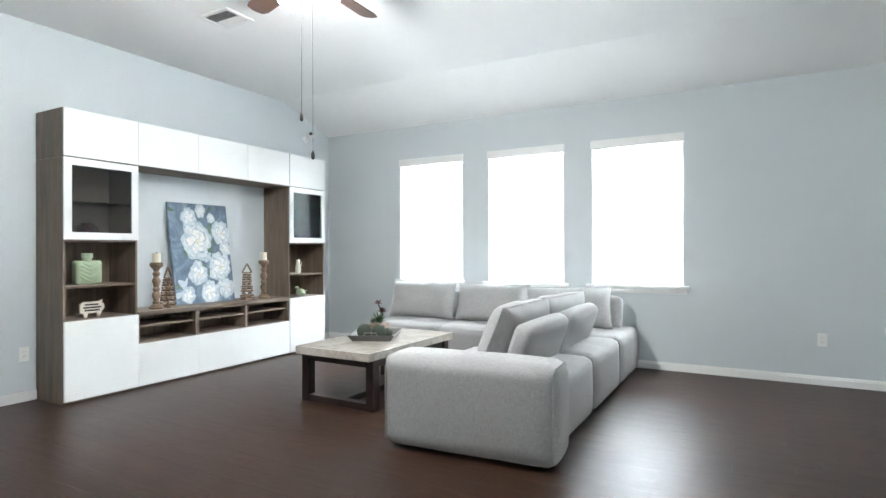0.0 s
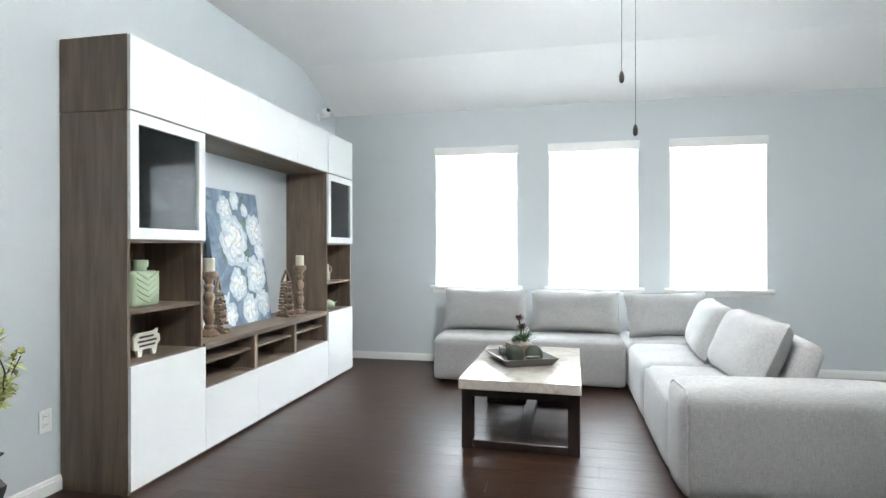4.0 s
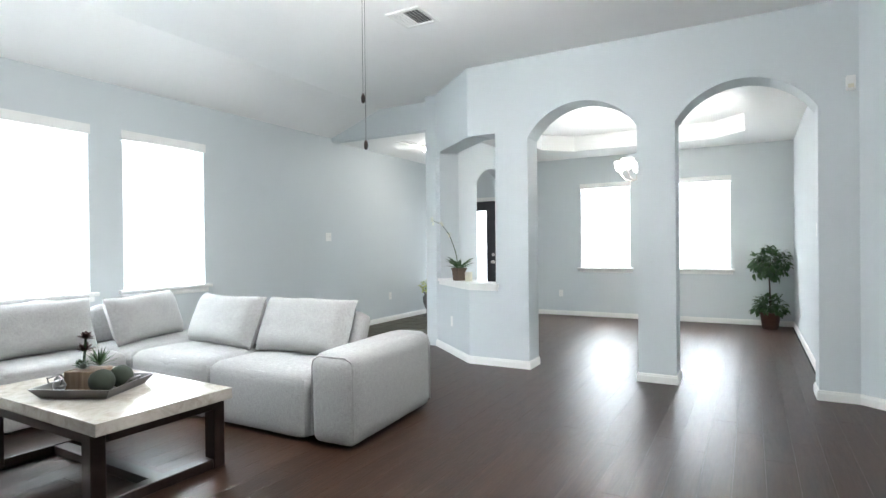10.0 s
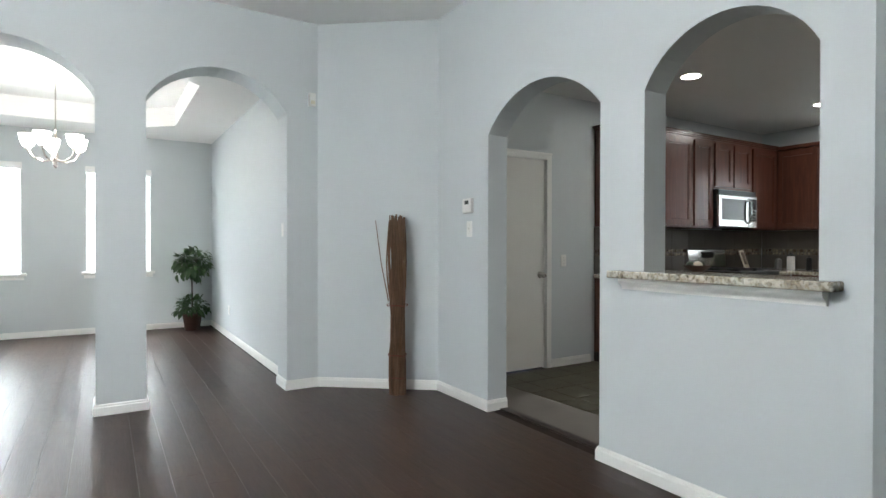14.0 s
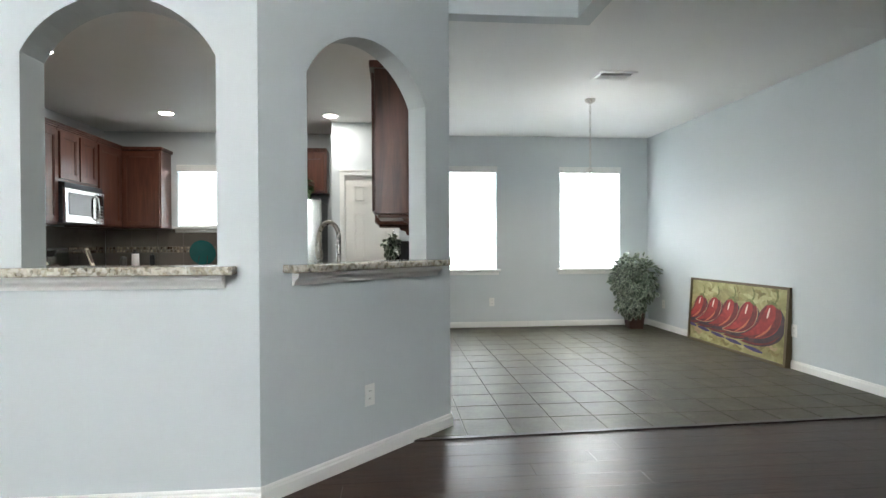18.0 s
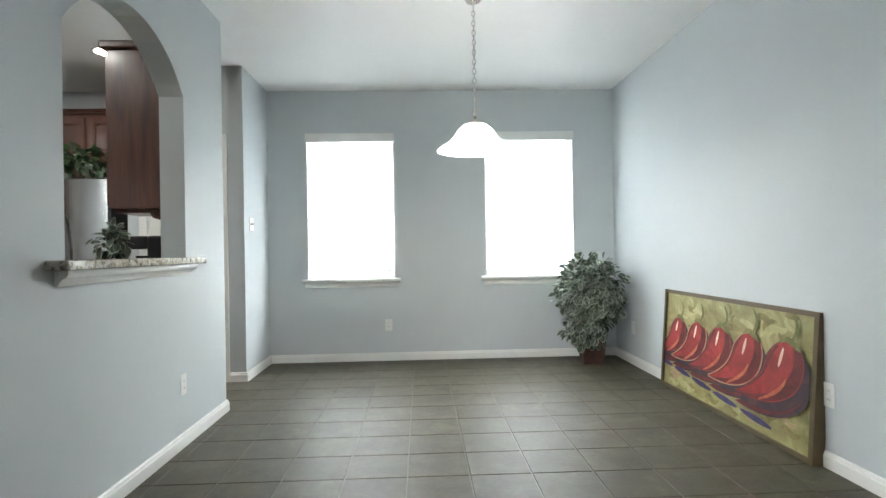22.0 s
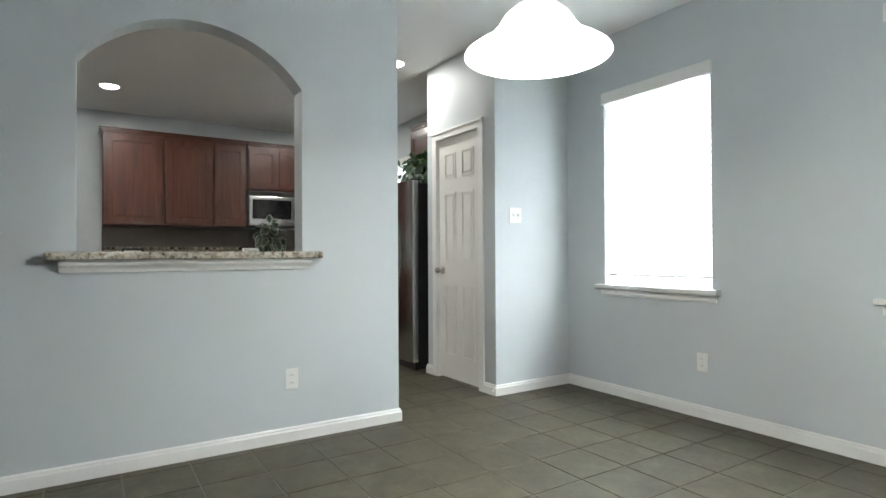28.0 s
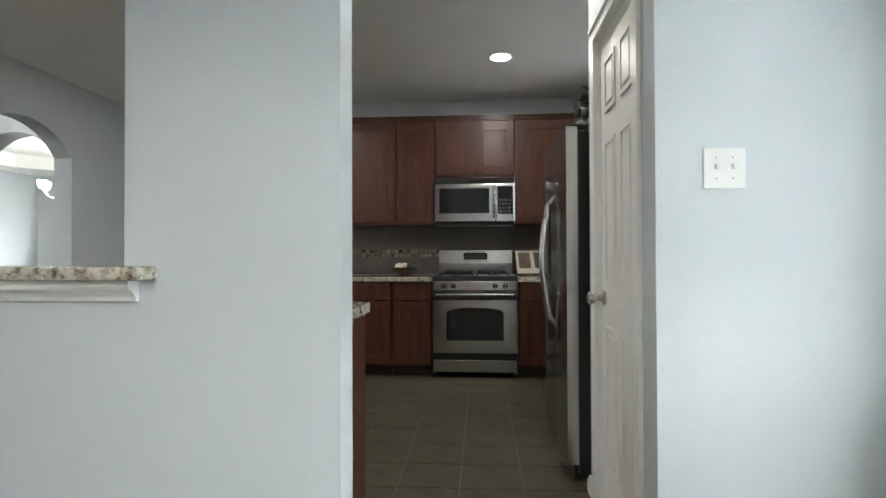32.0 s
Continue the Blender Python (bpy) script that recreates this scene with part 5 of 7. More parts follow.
for v in bb.verts:
    v.co.x *= 1.5
part("body", bb, PEWTER, bd, smooth=True)
part("head", lathe([(0.003, 0.045), (0.014, 0.05), (0.016, 0.062), (0.003, 0.075)], 12, centre=(0.033, 0)), PEWTER, bd, smooth=True)
part("tail", tube([(-0.03, 0, 0.045), (-0.065, 0, 0.075)], 0.008, 6, taper=0.4), PEWTER, bd)
part("legs", tube([(0, 0, 0), (0, 0, 0.02)], 0.006, 6), PEWTER, bd)


# ---------------------------------------------------------------- ceiling fan
CORD = plain("dark_bead_cord", (0.012, 0.011, 0.010), 0.95, spec=0.0)
fan = thing("ceiling_fan", "ceiling fan with dark wooden blades and lit glass shades", "ceiling fan", pose(-0.286, 4.30, 0.125))
part("canopy", lathe([(0.03, 2.86), (0.065, 2.89), (0.075, 2.944)], 20), NICKEL, fan, smooth=True)
part("downrod", lathe([(0.014, 2.84), (0.014, 2.89)], 12), NICKEL, fan)
part("motor", lathe([(0.05, 2.66), (0.10, 2.675), (0.125, 2.71), (0.125, 2.78), (0.09, 2.82), (0.03, 2.845)], 28), NICKEL, fan, smooth=True)
for k in range(5):
    m = pose(0, 0, 2.70, 0, 0, 72 * k + 20)
    part("blade_iron", box((0.11, -0.02, -0.004), (0.24, 0.02, 0.004), 0.003), NICKEL, fan, at=m)
    ol = [(0.20, -0.05), (0.24, -0.062), (0.60, -0.072), (0.655, -0.055), (0.67, 0.0), (0.655, 0.055), (0.60, 0.072), (0.24, 0.062), (0.20, 0.05)]
    part("blade", prism(ol, -0.010, -0.004, plane="XY"), WALNUT, fan, "dark walnut blade", at=m @ pose(0, 0, 0, 12, 0, 0))
part("light_kit", lathe([(0.03, 2.57), (0.055, 2.59), (0.06, 2.659)], 20), NICKEL, fan, smooth=True)
for k in range(3):
    m = pose(0, 0, 2.61, 0, 0, 120 * k + 65) @ pose(0.085, 0, 0, 0, 130, 0)
    part("lamp_arm", tube([(0, 0, -0.06), (0, 0, 0.0)], 0.009, 8), NICKEL, fan, at=m)
    part("glass_shade", lathe([(0.02, 0), (0.035, 0.02), (0.052, 0.055), (0.062, 0.10), (0.058, 0.102), (0.045, 0.05), (0.018, 0.015)], 20), BULB, fan, "glowing glass shade", at=m, smooth=True)
for cx, cy, z0 in ((-0.03, -0.015, 1.835), (0.03, 0.015, 1.61)):
    part("pull_chain", tube([(cx, cy, 2.60), (cx, cy, z0 + 0.05)], 0.0011, 5), CORD, fan)
    part("chain_pendant", lathe([(0.003, z0), (0.010, z0 + 0.008), (0.011, z0 + 0.03), (0.005, z0 + 0.05)], 12, centre=(cx, cy)), ESPRESSO, fan, smooth=True)


# ---------------------------------------------------------------- vents, switches, outlets
def vent(m, w=0.32, d=0.22, n=9, label="white metal ceiling air vent"):
    """A ceiling register; local z points down into the room from the ceiling at 0."""
    t = thing("ceiling_vent", label, "vent", m, "ceiling vents")
    part("frame", prism(rect(-w / 2, w / 2, -d / 2, d / 2), -0.012, 0.0, [rect(-w / 2 + 0.03, w / 2 - 0.03, -d / 2 + 0.03, d / 2 - 0.03)], plane="XY"), WHITEP, t)
    # dark sheet: the duct's shade put into colour behind the louvres
    part("shadow_backing", box((-w / 2 + 0.03, -d / 2 + 0.03, -0.0015), (w / 2 - 0.03, d / 2 - 0.03, -0.0005)), plain("vent_shadow_grey", (0.10, 0.10, 0.10), 0.8), t)
    me = mesh_of("louvre", box((-w / 2 + 0.031, -0.0085, -0.0007), (w / 2 - 0.031, 0.0085, 0.0007)), WHITEP)
    for k in range(n):
        ob = new("louvre", me)
        ob.parent = t
        ob.matrix_local = pose(0, -d / 2 + 0.04 + (d - 0.08) * k / (n - 1), -0.008, 35 if k < n / 2 else -35, 0, 0)


vent(pose(-1.685, 4.873, HIGH, 0, 0, 0), 0.34, 0.27)
vent(pose(1.192, 4.926, HIGH, 0, 0, 0), 0.32, 0.31)
vent(pose(-3.711, -1.284, LOW, 0, 0, 0), 0.34, 0.24)
vent(pose(-0.24, -2.755, LOW, 0, 0, 90), 0.30, 0.20)
vent(pose(4.11, 6.89, FOYER, 0, 0, 0), 0.30, 0.20)


def plate(name, m, w, h, kind, label, group):
    """A wall plate; local x along the wall, -y into the room, centre at the origin."""
    t = thing(name, label, "wall plate", m, group)
    part("cover_plate", box((-w / 2, -0.006, -h / 2), (w / 2, 0.0, h / 2), 0.002, 1), WHITEP, t, "white plastic cover plate")
    if kind == "outlet":
        for s in (-1, 1):
            part("receptacle", box((-0.016, -0.0075, s * 0.021 - 0.014), (0.016, -0.0055, s * 0.021 + 0.014), 0.002, 1), WHITEP, t)
            for dx in (-0.006, 0.006):
                part("slot", box((dx - 0.0012, -0.0078, s * 0.021 - 0.003), (dx + 0.0012, -0.0074, s * 0.021 + 0.006)), BLACK, t)
    else:
        n = {"switch": 1, "double": 2}[kind]
        for k in range(n):
            cx = (k - (n - 1) / 2) * 0.046
            part("toggle", box((cx - 0.005, -0.018, -0.004), (cx + 0.005, -0.0055, 0.012), 0.002, 1), WHITEP, t)
            for s in (-1, 1):
                part("screw", lathe([(0.003, 0), (0.002, 0.001)], 8), NICKEL, t, at=pose(cx, -0.006, s * 0.03, 90, 0, 0))
    return t


def outlet(x, y, z, turn):
    plate("wall_outlet", pose(x, y, z, 0, 0, turn), 0.072, 0.116, "outlet", "white double wall outlet", "wall outlets")


def switch(x, y, z, turn, two=False):
    plate("light_switch", pose(x, y, z, 0, 0, turn), 0.118 if two else 0.072, 0.118, "double" if two else "switch", "white toggle light switch plate", "light switches")


outlet(2.52, 7.75, 0.40, 0)
outlet(4.91, 7.75, 0.41, 0)
switch(3.406, 7.75, 1.365, 0, True)
outlet(-3.12, 4.09, 0.38, 90)

# ---------------------------------------------------------------- entry side: ledge plants, foyer, dining room
def orchid():
    t = thing("orchid_pot", "potted orchid with strap leaves and a bare stem", "plant", pose(2.90, 5.42, 0.835) @ Matrix.Scale(1.28, 4))
    part("pot", lathe([(0.050, 0), (0.055, 0.01), (0.062, 0.09), (0.070, 0.10), (0.070, 0.112), (0.055, 0.108)], 4), BASKET, t, "rough brown stone pot", at=pose(0, 0, 0, 0, 0, 20))
    rng = random.Random(8)
    bm = bmesh.new()
    for i in range(15):
        a = rng.uniform(0, 6.28)
        leaf_blade(bm, (0.02 * math.cos(a), 0.02 * math.sin(a), 0.10), (math.cos(a), math.sin(a), rng.uniform(0.5, 1.6)), rng.uniform(0.12, 0.22), 0.035, 0.35)
    part("leaves", bm, LEAF1, t)
    stalk = [(0, 0.0, 0.10), (-0.01, 0.03, 0.26), (-0.02, 0.08, 0.40), (-0.03, 0.16, 0.50), (-0.04, 0.24, 0.53)]
    part("flower_stalk", tube(stalk, 0.004, 6, taper=0.5), LEAF1, t)
    bl = bmesh.new()
    for p in stalk[2:]:
        for _ in range(10):
            leaf_blade(bl, Vector(p) + Vector((rng.uniform(-0.02, 0.02),) * 3), (rng.uniform(-1, 1), rng.uniform(-1, 1), rng.uniform(-0.5, 0.8)), 0.032, 0.018, 0.2)
    part("blossoms", bl, PETAL, t, "small cream blossoms")


orchid()
jar = thing("glass_candle", "cream candle in a ribbed glass jar on the ledge", "candle", pose(2.84, 5.27, 0.835))
part("jar", lathe([(0.040, 0), (0.042, 0.012), (0.040, 0.03), (0.042, 0.05), (0.040, 0.07), (0.042, 0.09), (0.040, 0.10)], 20), CREAM, jar, smooth=True)
urn = thing("foyer_urn", "dark metal urn with yellow flowers on the foyer floor", "vase", pose(5.70, 7.50, 0))
part("urn", lathe([(0.085, 0), (0.085, 0.015), (0.03, 0.05), (0.025, 0.11), (0.05, 0.15), (0.085, 0.25), (0.09, 0.33), (0.06, 0.38), (0.085, 0.42), (0.075, 0.42)], 24), PEWTER, urn, smooth=True)
part("flowers", foliage((0, 0, 0.52), (0.15, 0.15, 0.11), 220, 0.05, 0.03, random.Random(5), 0.0, 0.2), LEAF3, urn, "yellow-green silk flowers")
for k in range(7):
    part("stem", tube([(0, 0, 0.36), (0.05 * math.cos(k * 0.9), 0.05 * math.sin(k * 0.9), 0.50)], 0.004, 5), LEAF1, urn)
flush = thing("flush_light", "round lit frosted-glass flush ceiling light", "ceiling light", pose(4.575, 6.74, 0))
part("base_ring", lathe([(0.16, FOYER + 0.02 - 0.045), (0.165, FOYER - 0.0005)], 32), WHITEP, flush)
part("dome", lathe([(0.006, FOYER + 0.02 - 0.12), (0.06, FOYER + 0.02 - 0.115), (0.12, FOYER + 0.02 - 0.09), (0.15, FOYER + 0.02 - 0.046)], 32), BULB, flush, "glowing frosted glass", smooth=True)


def chandelier():
    t = thing("chandelier", "five-arm chandelier with lit white glass shades", "chandelier", pose(4.72, 3.80, 0.14))
    part("canopy", lathe([(0.02, 2.74), (0.055, 2.77), (0.06, 2.80)], 20), WHITEP, t)
    part("chain", tube([(0, 0, 2.20), (0, 0, 2.75)], 0.006, 6), NICKEL, t)
    part("column", lathe([(0.006, 1.82), (0.022, 1.85), (0.012, 1.88), (0.03, 1.93), (0.014, 1.98), (0.018, 2.08), (0.008, 2.21)], 18), NICKEL, t, smooth=True)
    for k in range(5):
        m = pose(0, 0, 0, 0, 0, 72 * k + 12)
        part("arm", tube([(0.02, 0, 1.90), (0.10, 0, 1.885), (0.18, 0, 1.92), (0.22, 0, 1.985), (0.225, 0, 2.01)], 0.008, 8), NICKEL, t, at=m)
        part("socket", lathe([(0.03, 2.0), (0.022, 2.02)], 12, centre=(0.225, 0)), NICKEL, t, at=m)
        part("glass_shade", lathe([(0.02, 2.02), (0.045, 2.03), (0.062, 2.07), (0.075, 2.14), (0.071, 2.14), (0.055, 2.07), (0.02, 2.03)], 20, centre=(0.225, 0)), BULB, t, "glowing white glass shade", at=m, smooth=True)


chandelier()


def potted_tree():
    t = thing("topiary_plant", "tall potted artificial plant with two tiers of green leaves", "plant", pose(6.48, 2.33, 0))
    part("pot", lathe([(0.09, 0), (0.10, 0.01), (0.125, 0.20), (0.135, 0.21), (0.135, 0.235), (0.115, 0.23)], 20), TERRACOTTA, t, "dark terracotta pot", smooth=True)
    part("trunk", tube([(0, 0, 0.2), (0.015, 0, 0.45), (-0.015, 0.01, 0.70), (0.0, 0, 0.95)], 0.014, 8, taper=0.6), BARK, t)
    rng = random.Random(31)
    part("lower_leaves", foliage((0, 0, 0.33), (0.24, 0.24, 0.15), 260, 0.085, 0.045, rng, 0.2, 0.25), LEAF1, t)
    part("crown", foliage((0, 0, 0.93), (0.27, 0.27, 0.24), 420, 0.09, 0.05, rng, 0.3, 0.25), LEAF1, t)
    for k in range(6):
        a = k * 1.05
        part("limb", tube([(0, 0, 0.75 + 0.03 * k), (0.1 * math.cos(a), 0.1 * math.sin(a), 0.90 + 0.03 * k), (0.19 * math.cos(a), 0.19 * math.sin(a), 0.95 + 0.02 * k)], 0.006, 5, taper=0.4), BARK, t)


potted_tree()


def twig_bundle():
    t = thing("twig_bundle", "tall bundle of brown willow twigs tied with red wire", "decoration", pose(1.995, 1.375, 0))
    rng = random.Random(77)
    for i in range(64):
        a, r = rng.uniform(0, 6.28), 0.085 * math.sqrt(rng.uniform(0.05, 1))
        h = rng.uniform(1.38, 1.45)
        pts, x, y = [], r * math.cos(a) * 0.9, r * math.sin(a) * 0.8
        ph, amp, wav = rng.uniform(0, 6.28), rng.uniform(0.004, 0.016), rng.uniform(7, 13)
        for k in range(14):
            u = k / 13
            squeeze = (0.80 + 0.25 * u) * (1.0 + 0.14 * math.sin(u * 9.5 + 0.8))
            sway = amp * min(1, 3 * u) * math.sin(wav * u + ph)
            pts.append((x * squeeze + sway + rng.uniform(-0.003, 0.003) + 0.02 * u, y * squeeze + sway * math.cos(ph) + rng.uniform(-0.003, 0.003), h * u))
        part("twig", tube(pts, rng.uniform(0.006, 0.011), 5, taper=0.7), TWIG, t)
    part("stray_twig", tube([(0.02, 0.07, 0.75), (0.05, 0.12, 1.05), (0.075, 0.16, 1.40)], 0.005, 5, taper=0.6), TWIG, t)
    red = plain("red_binding_wire", (0.16, 0.035, 0.02), 0.6)
    for z in (0.14, 0.32, 0.72):
        part("binding", tube([((0.068 + 0.03 * z) * math.cos(k * 0.3142), (0.062 + 0.03 * z) * math.sin(k * 0.3142), z + 0.004 * math.sin(k)) for k in range(21)], 0.004, 5), red, t)


twig_bundle()

pad = thing("thermostat", "white wall keypad with a small dark screen", "thermostat", pose(1.475, BARN, 1.50, 0, 0, 180))
part("body", box((-0.06, -0.026, -0.055), (0.06, -0.0005, 0.055), 0.006), WHITEP, pad)
part("screen", box((-0.025, -0.0275, 0.012), (0.025, -0.0255, 0.04)), BLACK, pad, "dark grey display")
for i in range(4):
    part("button", box((-0.045, -0.0275, -0.008 - 0.011 * i), (0.045, -0.0262, -0.002 - 0.011 * i), 0.001, 1), WHITEP, pad)
switch(1.468, BARN, 1.325, 180)
switch(KEAST, -0.52, 1.05, -90)
sen = thing("wall_sensor", "small white wall sensor", "sensor", pose(2.565, 1.90, 2.42, 0, 0, -90))
part("body", box((-0.03, -0.045, -0.055), (0.03, -0.0005, 0.055), 0.008), WHITEP, sen)
part("window", box((-0.018, -0.0465, -0.04), (0.018, -0.0445, -0.01), 0.002, 1), CREAM, sen)
switch(2.70, 2.105, 1.33, 0)
outlet(EAST, 5.46, 0.38, -90)
outlet(5.5, 2.02, 0.36, 180)
outlet(2.93, 5.536, 0.37, 48)
# nook plates
outlet(BARX, -1.806, 0.35, -90)
outlet(-3.097, SOUTH, 0.355, 180)
outlet(NOOKW, -1.20, 0.355, 90)
outlet(NOOKW, -3.66, 0.34, 90)
switch(NOOKW, -0.11, 1.295, 90)
switch(-1.93, -3.572, 1.345, -90, True)
outlet(-1.575, 0.548, 0.35, DIAG_TURN)
th = thing("thermostat", "small white round-cornered thermostat with a dark display", "thermostat", pose(-5.60, 0.14, 1.455, 0, 0, 180))
part("body", box((-0.075, -0.03, -0.045), (0.075, -0.0005, 0.045), 0.012, 3), WHITEP, th)
part("screen", box((-0.02, -0.0315, -0.02), (0.035, -0.0295, 0.022)), BLACK, th, "dark display")
switch(-6.05, 0.14, 1.29, 180)
tagged(part("floor_threshold", prism([(-1.83, 0.272), (-1.79, 0.314), (-5.42, 0.168), (-5.42, 0.128)], 0.0005, 0.010, plane="XY"), ESPRESSO), "dark wooden threshold strip between planks and tiles", "trim", kind="structure")
tagged(part("floor_threshold", box((0.185, 0.865, 0.0005), (1.23, 0.93, 0.010), 0.003, 1), ESPRESSO), "dark wooden threshold strip", "trim", kind="structure")
stop = thing("door_stop", "small white spring door stop on the baseboard", "door stop", pose(-1.925, -3.39, 0.05, 0, 0, 0))
part("spring", tube([(-0.001, 0.02, 0.0), (-0.03, 0.06, 0.0)], 0.005, 8), NICKEL, stop)
part("tip", tube([(-0.03, 0.06, 0.0), (-0.036, 0.068, 0.0)], 0.008, 8), WHITEP, stop)


# ---------------------------------------------------------------- breakfast nook
def pendant():
    t = thing("pendant_lamp", "lit white bell-shaped glass pendant lamp on a chain", "pendant lamp", pose(-3.79, -2.11, 0))
    part("canopy", lathe([(0.015, LOW - 0.045), (0.045, LOW - 0.03), (0.06, LOW - 0.001)], 24), NICKEL, t, smooth=True)
    z, k = 1.975, 0
    link = [(0.011 * math.cos(a), 0, 0.019 * math.sin(a)) for a in [2 * math.pi * i / 12 for i in range(13)]]
    me = mesh_of("chain_link", tube(link, 0.0026, 5), NICKEL, True)
    while z < LOW - 0.05:
        ob = new("chain_link", me)
        ob.parent = t
        ob.matrix_local = pose(0, 0, z, 0, 0, 90 * (k % 2))
        z += 0.0305
        k += 1
    part("cord", tube([(0.004, 0, 1.930), (-0.004, 0.004, 2.4), (0.003, 0, LOW - 0.04)], 0.002, 5), WHITEP, t)
    part("ring", tube([(0.018 * math.cos(a), 0, 1.952 + 0.018 * math.sin(a)) for a in [2 * math.pi * i / 16 for i in range(17)]], 0.003, 6), NICKEL, t)
    part("fitter", lathe([(0.032, 1.885), (0.034, 1.895), (0.012, 1.915), (0.010, 1.935)], 20), NICKEL, t, smooth=True)
    prof = [(0.034, 1.885), (0.075, 1.875), (0.11, 1.845), (0.135, 1.805), (0.17, 1.765), (0.215, 1.740), (0.243, 1.720), (0.245, 1.714), (0.238, 1.716), (0.165, 1.758), (0.128, 1.798), (0.10, 1.840), (0.07, 1.868), (0.03, 1.878)]
    part("glass_shade", lathe(prof, 40), SHADE, t, "frosted white glass shade", smooth=True)
    part("bulb", lathe([(0.006, 1.750), (0.028, 1.765), (0.03, 1.790), (0.015, 1.840), (0.013, 1.875)], 14), BULB, t, smooth=True)


pendant()


def nook_plant():
    t = thing("ivy_plant", "bushy variegated ivy in a dark square pot in the corner", "plant", pose(-5.03, -3.80, 0))
    part("pot", lathe([(0.125, 0), (0.13, 0.01), (0.165, 0.25), (0.175, 0.255), (0.175, 0.285), (0.15, 0.28)], 4), TERRACOTTA, t, "dark red-brown square pot", at=pose(0, 0, 0, 0, 0, 40))
    rng = random.Random(12)
    part("foliage", foliage((0.02, 0.02, 0.68), (0.37, 0.37, 0.36), 1250, 0.070, 0.056, rng, 0.25, 0.40, tip=0.5), EDGED, t, "grey-green leaves with pale edges")
    bm = foliage((0.10, 0.12, 0.36), (0.24, 0.22, 0.22), 300, 0.066, 0.054, rng, 0.6, 0.3, tip=0.5)
    part("trailing_leaves", bm, EDGED, t)
    part("inner_leaves", foliage((0, 0, 0.58), (0.22, 0.22, 0.26), 260, 0.08, 0.05, rng, 0.2, 0.1), LEAF4, t)
    for k in range(12):
        a = k * 0.55
        part("vine", tube([(0, 0, 0.25), (0.12 * math.cos(a), 0.12 * math.sin(a), 0.5), (0.26 * math.cos(a), 0.26 * math.sin(a), 0.62 + 0.02 * (k % 4))], 0.006, 5, taper=0.4), BARK, t)


nook_plant()


def pepper_outline(u, w, s, grow=0.0, t0=0.0, t1=1.0, side=(1.0, 1.0)):
    """A plump chilli: round shoulders under the stem, its belly swinging down to a tip that curls aside."""
    right, left = [], []
    for k in range(25):
        q = t0 + (t1 - t0) * k / 24
        x, y = 0.16 - 0.04 * q - 0.80 * q ** 2.4, 0.44 - 1.02 * q + 0.24 * q ** 3
        dx, dy = -0.04 - 1.92 * max(q, 0.01) ** 1.4, -1.02 + 0.72 * q * q
        n = math.hypot(dx, dy)
        half = 0.262 * math.sqrt(max(0.0, 1 - (1 - min(1, q / 0.34)) ** 2)) * (1 - max(0.0, (q - 0.40) / 0.60) ** 1.25) + grow
        right.append((u + s * (x - dy / n * half * side[0]), w + s * (y + dx / n * half * side[0])))
        left.append((u + s * (x + dy / n * half * side[1]), w + s * (y - dx / n * half * side[1])))
    return right + left[::-1]


P_FIELD = wash("olive_yellow_paint", (0.13, 0.12, 0.035), (0.25, 0.23, 0.085), (0.40, 0.37, 0.17), 4)
P_RED = wash("red_pepper_paint", (0.12, 0.009, 0.010), (0.24, 0.015, 0.015), (0.36, 0.035, 0.028), 6)
P_SHADOW = wash("purple_shadow_paint", (0.012, 0.009, 0.018), (0.028, 0.016, 0.030), (0.085, 0.035, 0.030), 7)
P_STEM = wash("olive_stem_paint", (0.05, 0.065, 0.012), (0.12, 0.13, 0.03), (0.25, 0.24, 0.09), 14)
P_GLINT = wash("cream_glint_paint", (0.65, 0.45, 0.32), (0.72, 0.58, 0.45), (0.80, 0.75, 0.66), 20)
P_OLIVE = wash("olive_shade_paint", (0.10, 0.09, 0.025), (0.19, 0.16, 0.05), (0.27, 0.23, 0.08), 9)
P_INDIGO = wash("indigo_paint", (0.012, 0.014, 0.06), (0.03, 0.03, 0.12), (0.07, 0.05, 0.13), 12)
P_DARKRED = wash("deep_red_paint", (0.045, 0.006, 0.008), (0.10, 0.010, 0.012), (0.17, 0.02, 0.018), 8)
P_ORANGE = wash("orange_paint", (0.34, 0.045, 0.02), (0.42, 0.09, 0.04), (0.5, 0.18, 0.08), 20)
P_RIM = wash("cream_rim_paint", (0.25, 0.16, 0.08), (0.38, 0.28, 0.15), (0.48, 0.38, 0.22), 15)
P_SWIRL = wash("pale_swirl_paint", (0.30, 0.28, 0.11), (0.38, 0.36, 0.16), (0.46, 0.43, 0.22), 9)


def face(pts, d):
    bm = bmesh.new()
    bm.faces.new([bm.verts.new((u, -d, w)) for u, w in pts])
    return bm


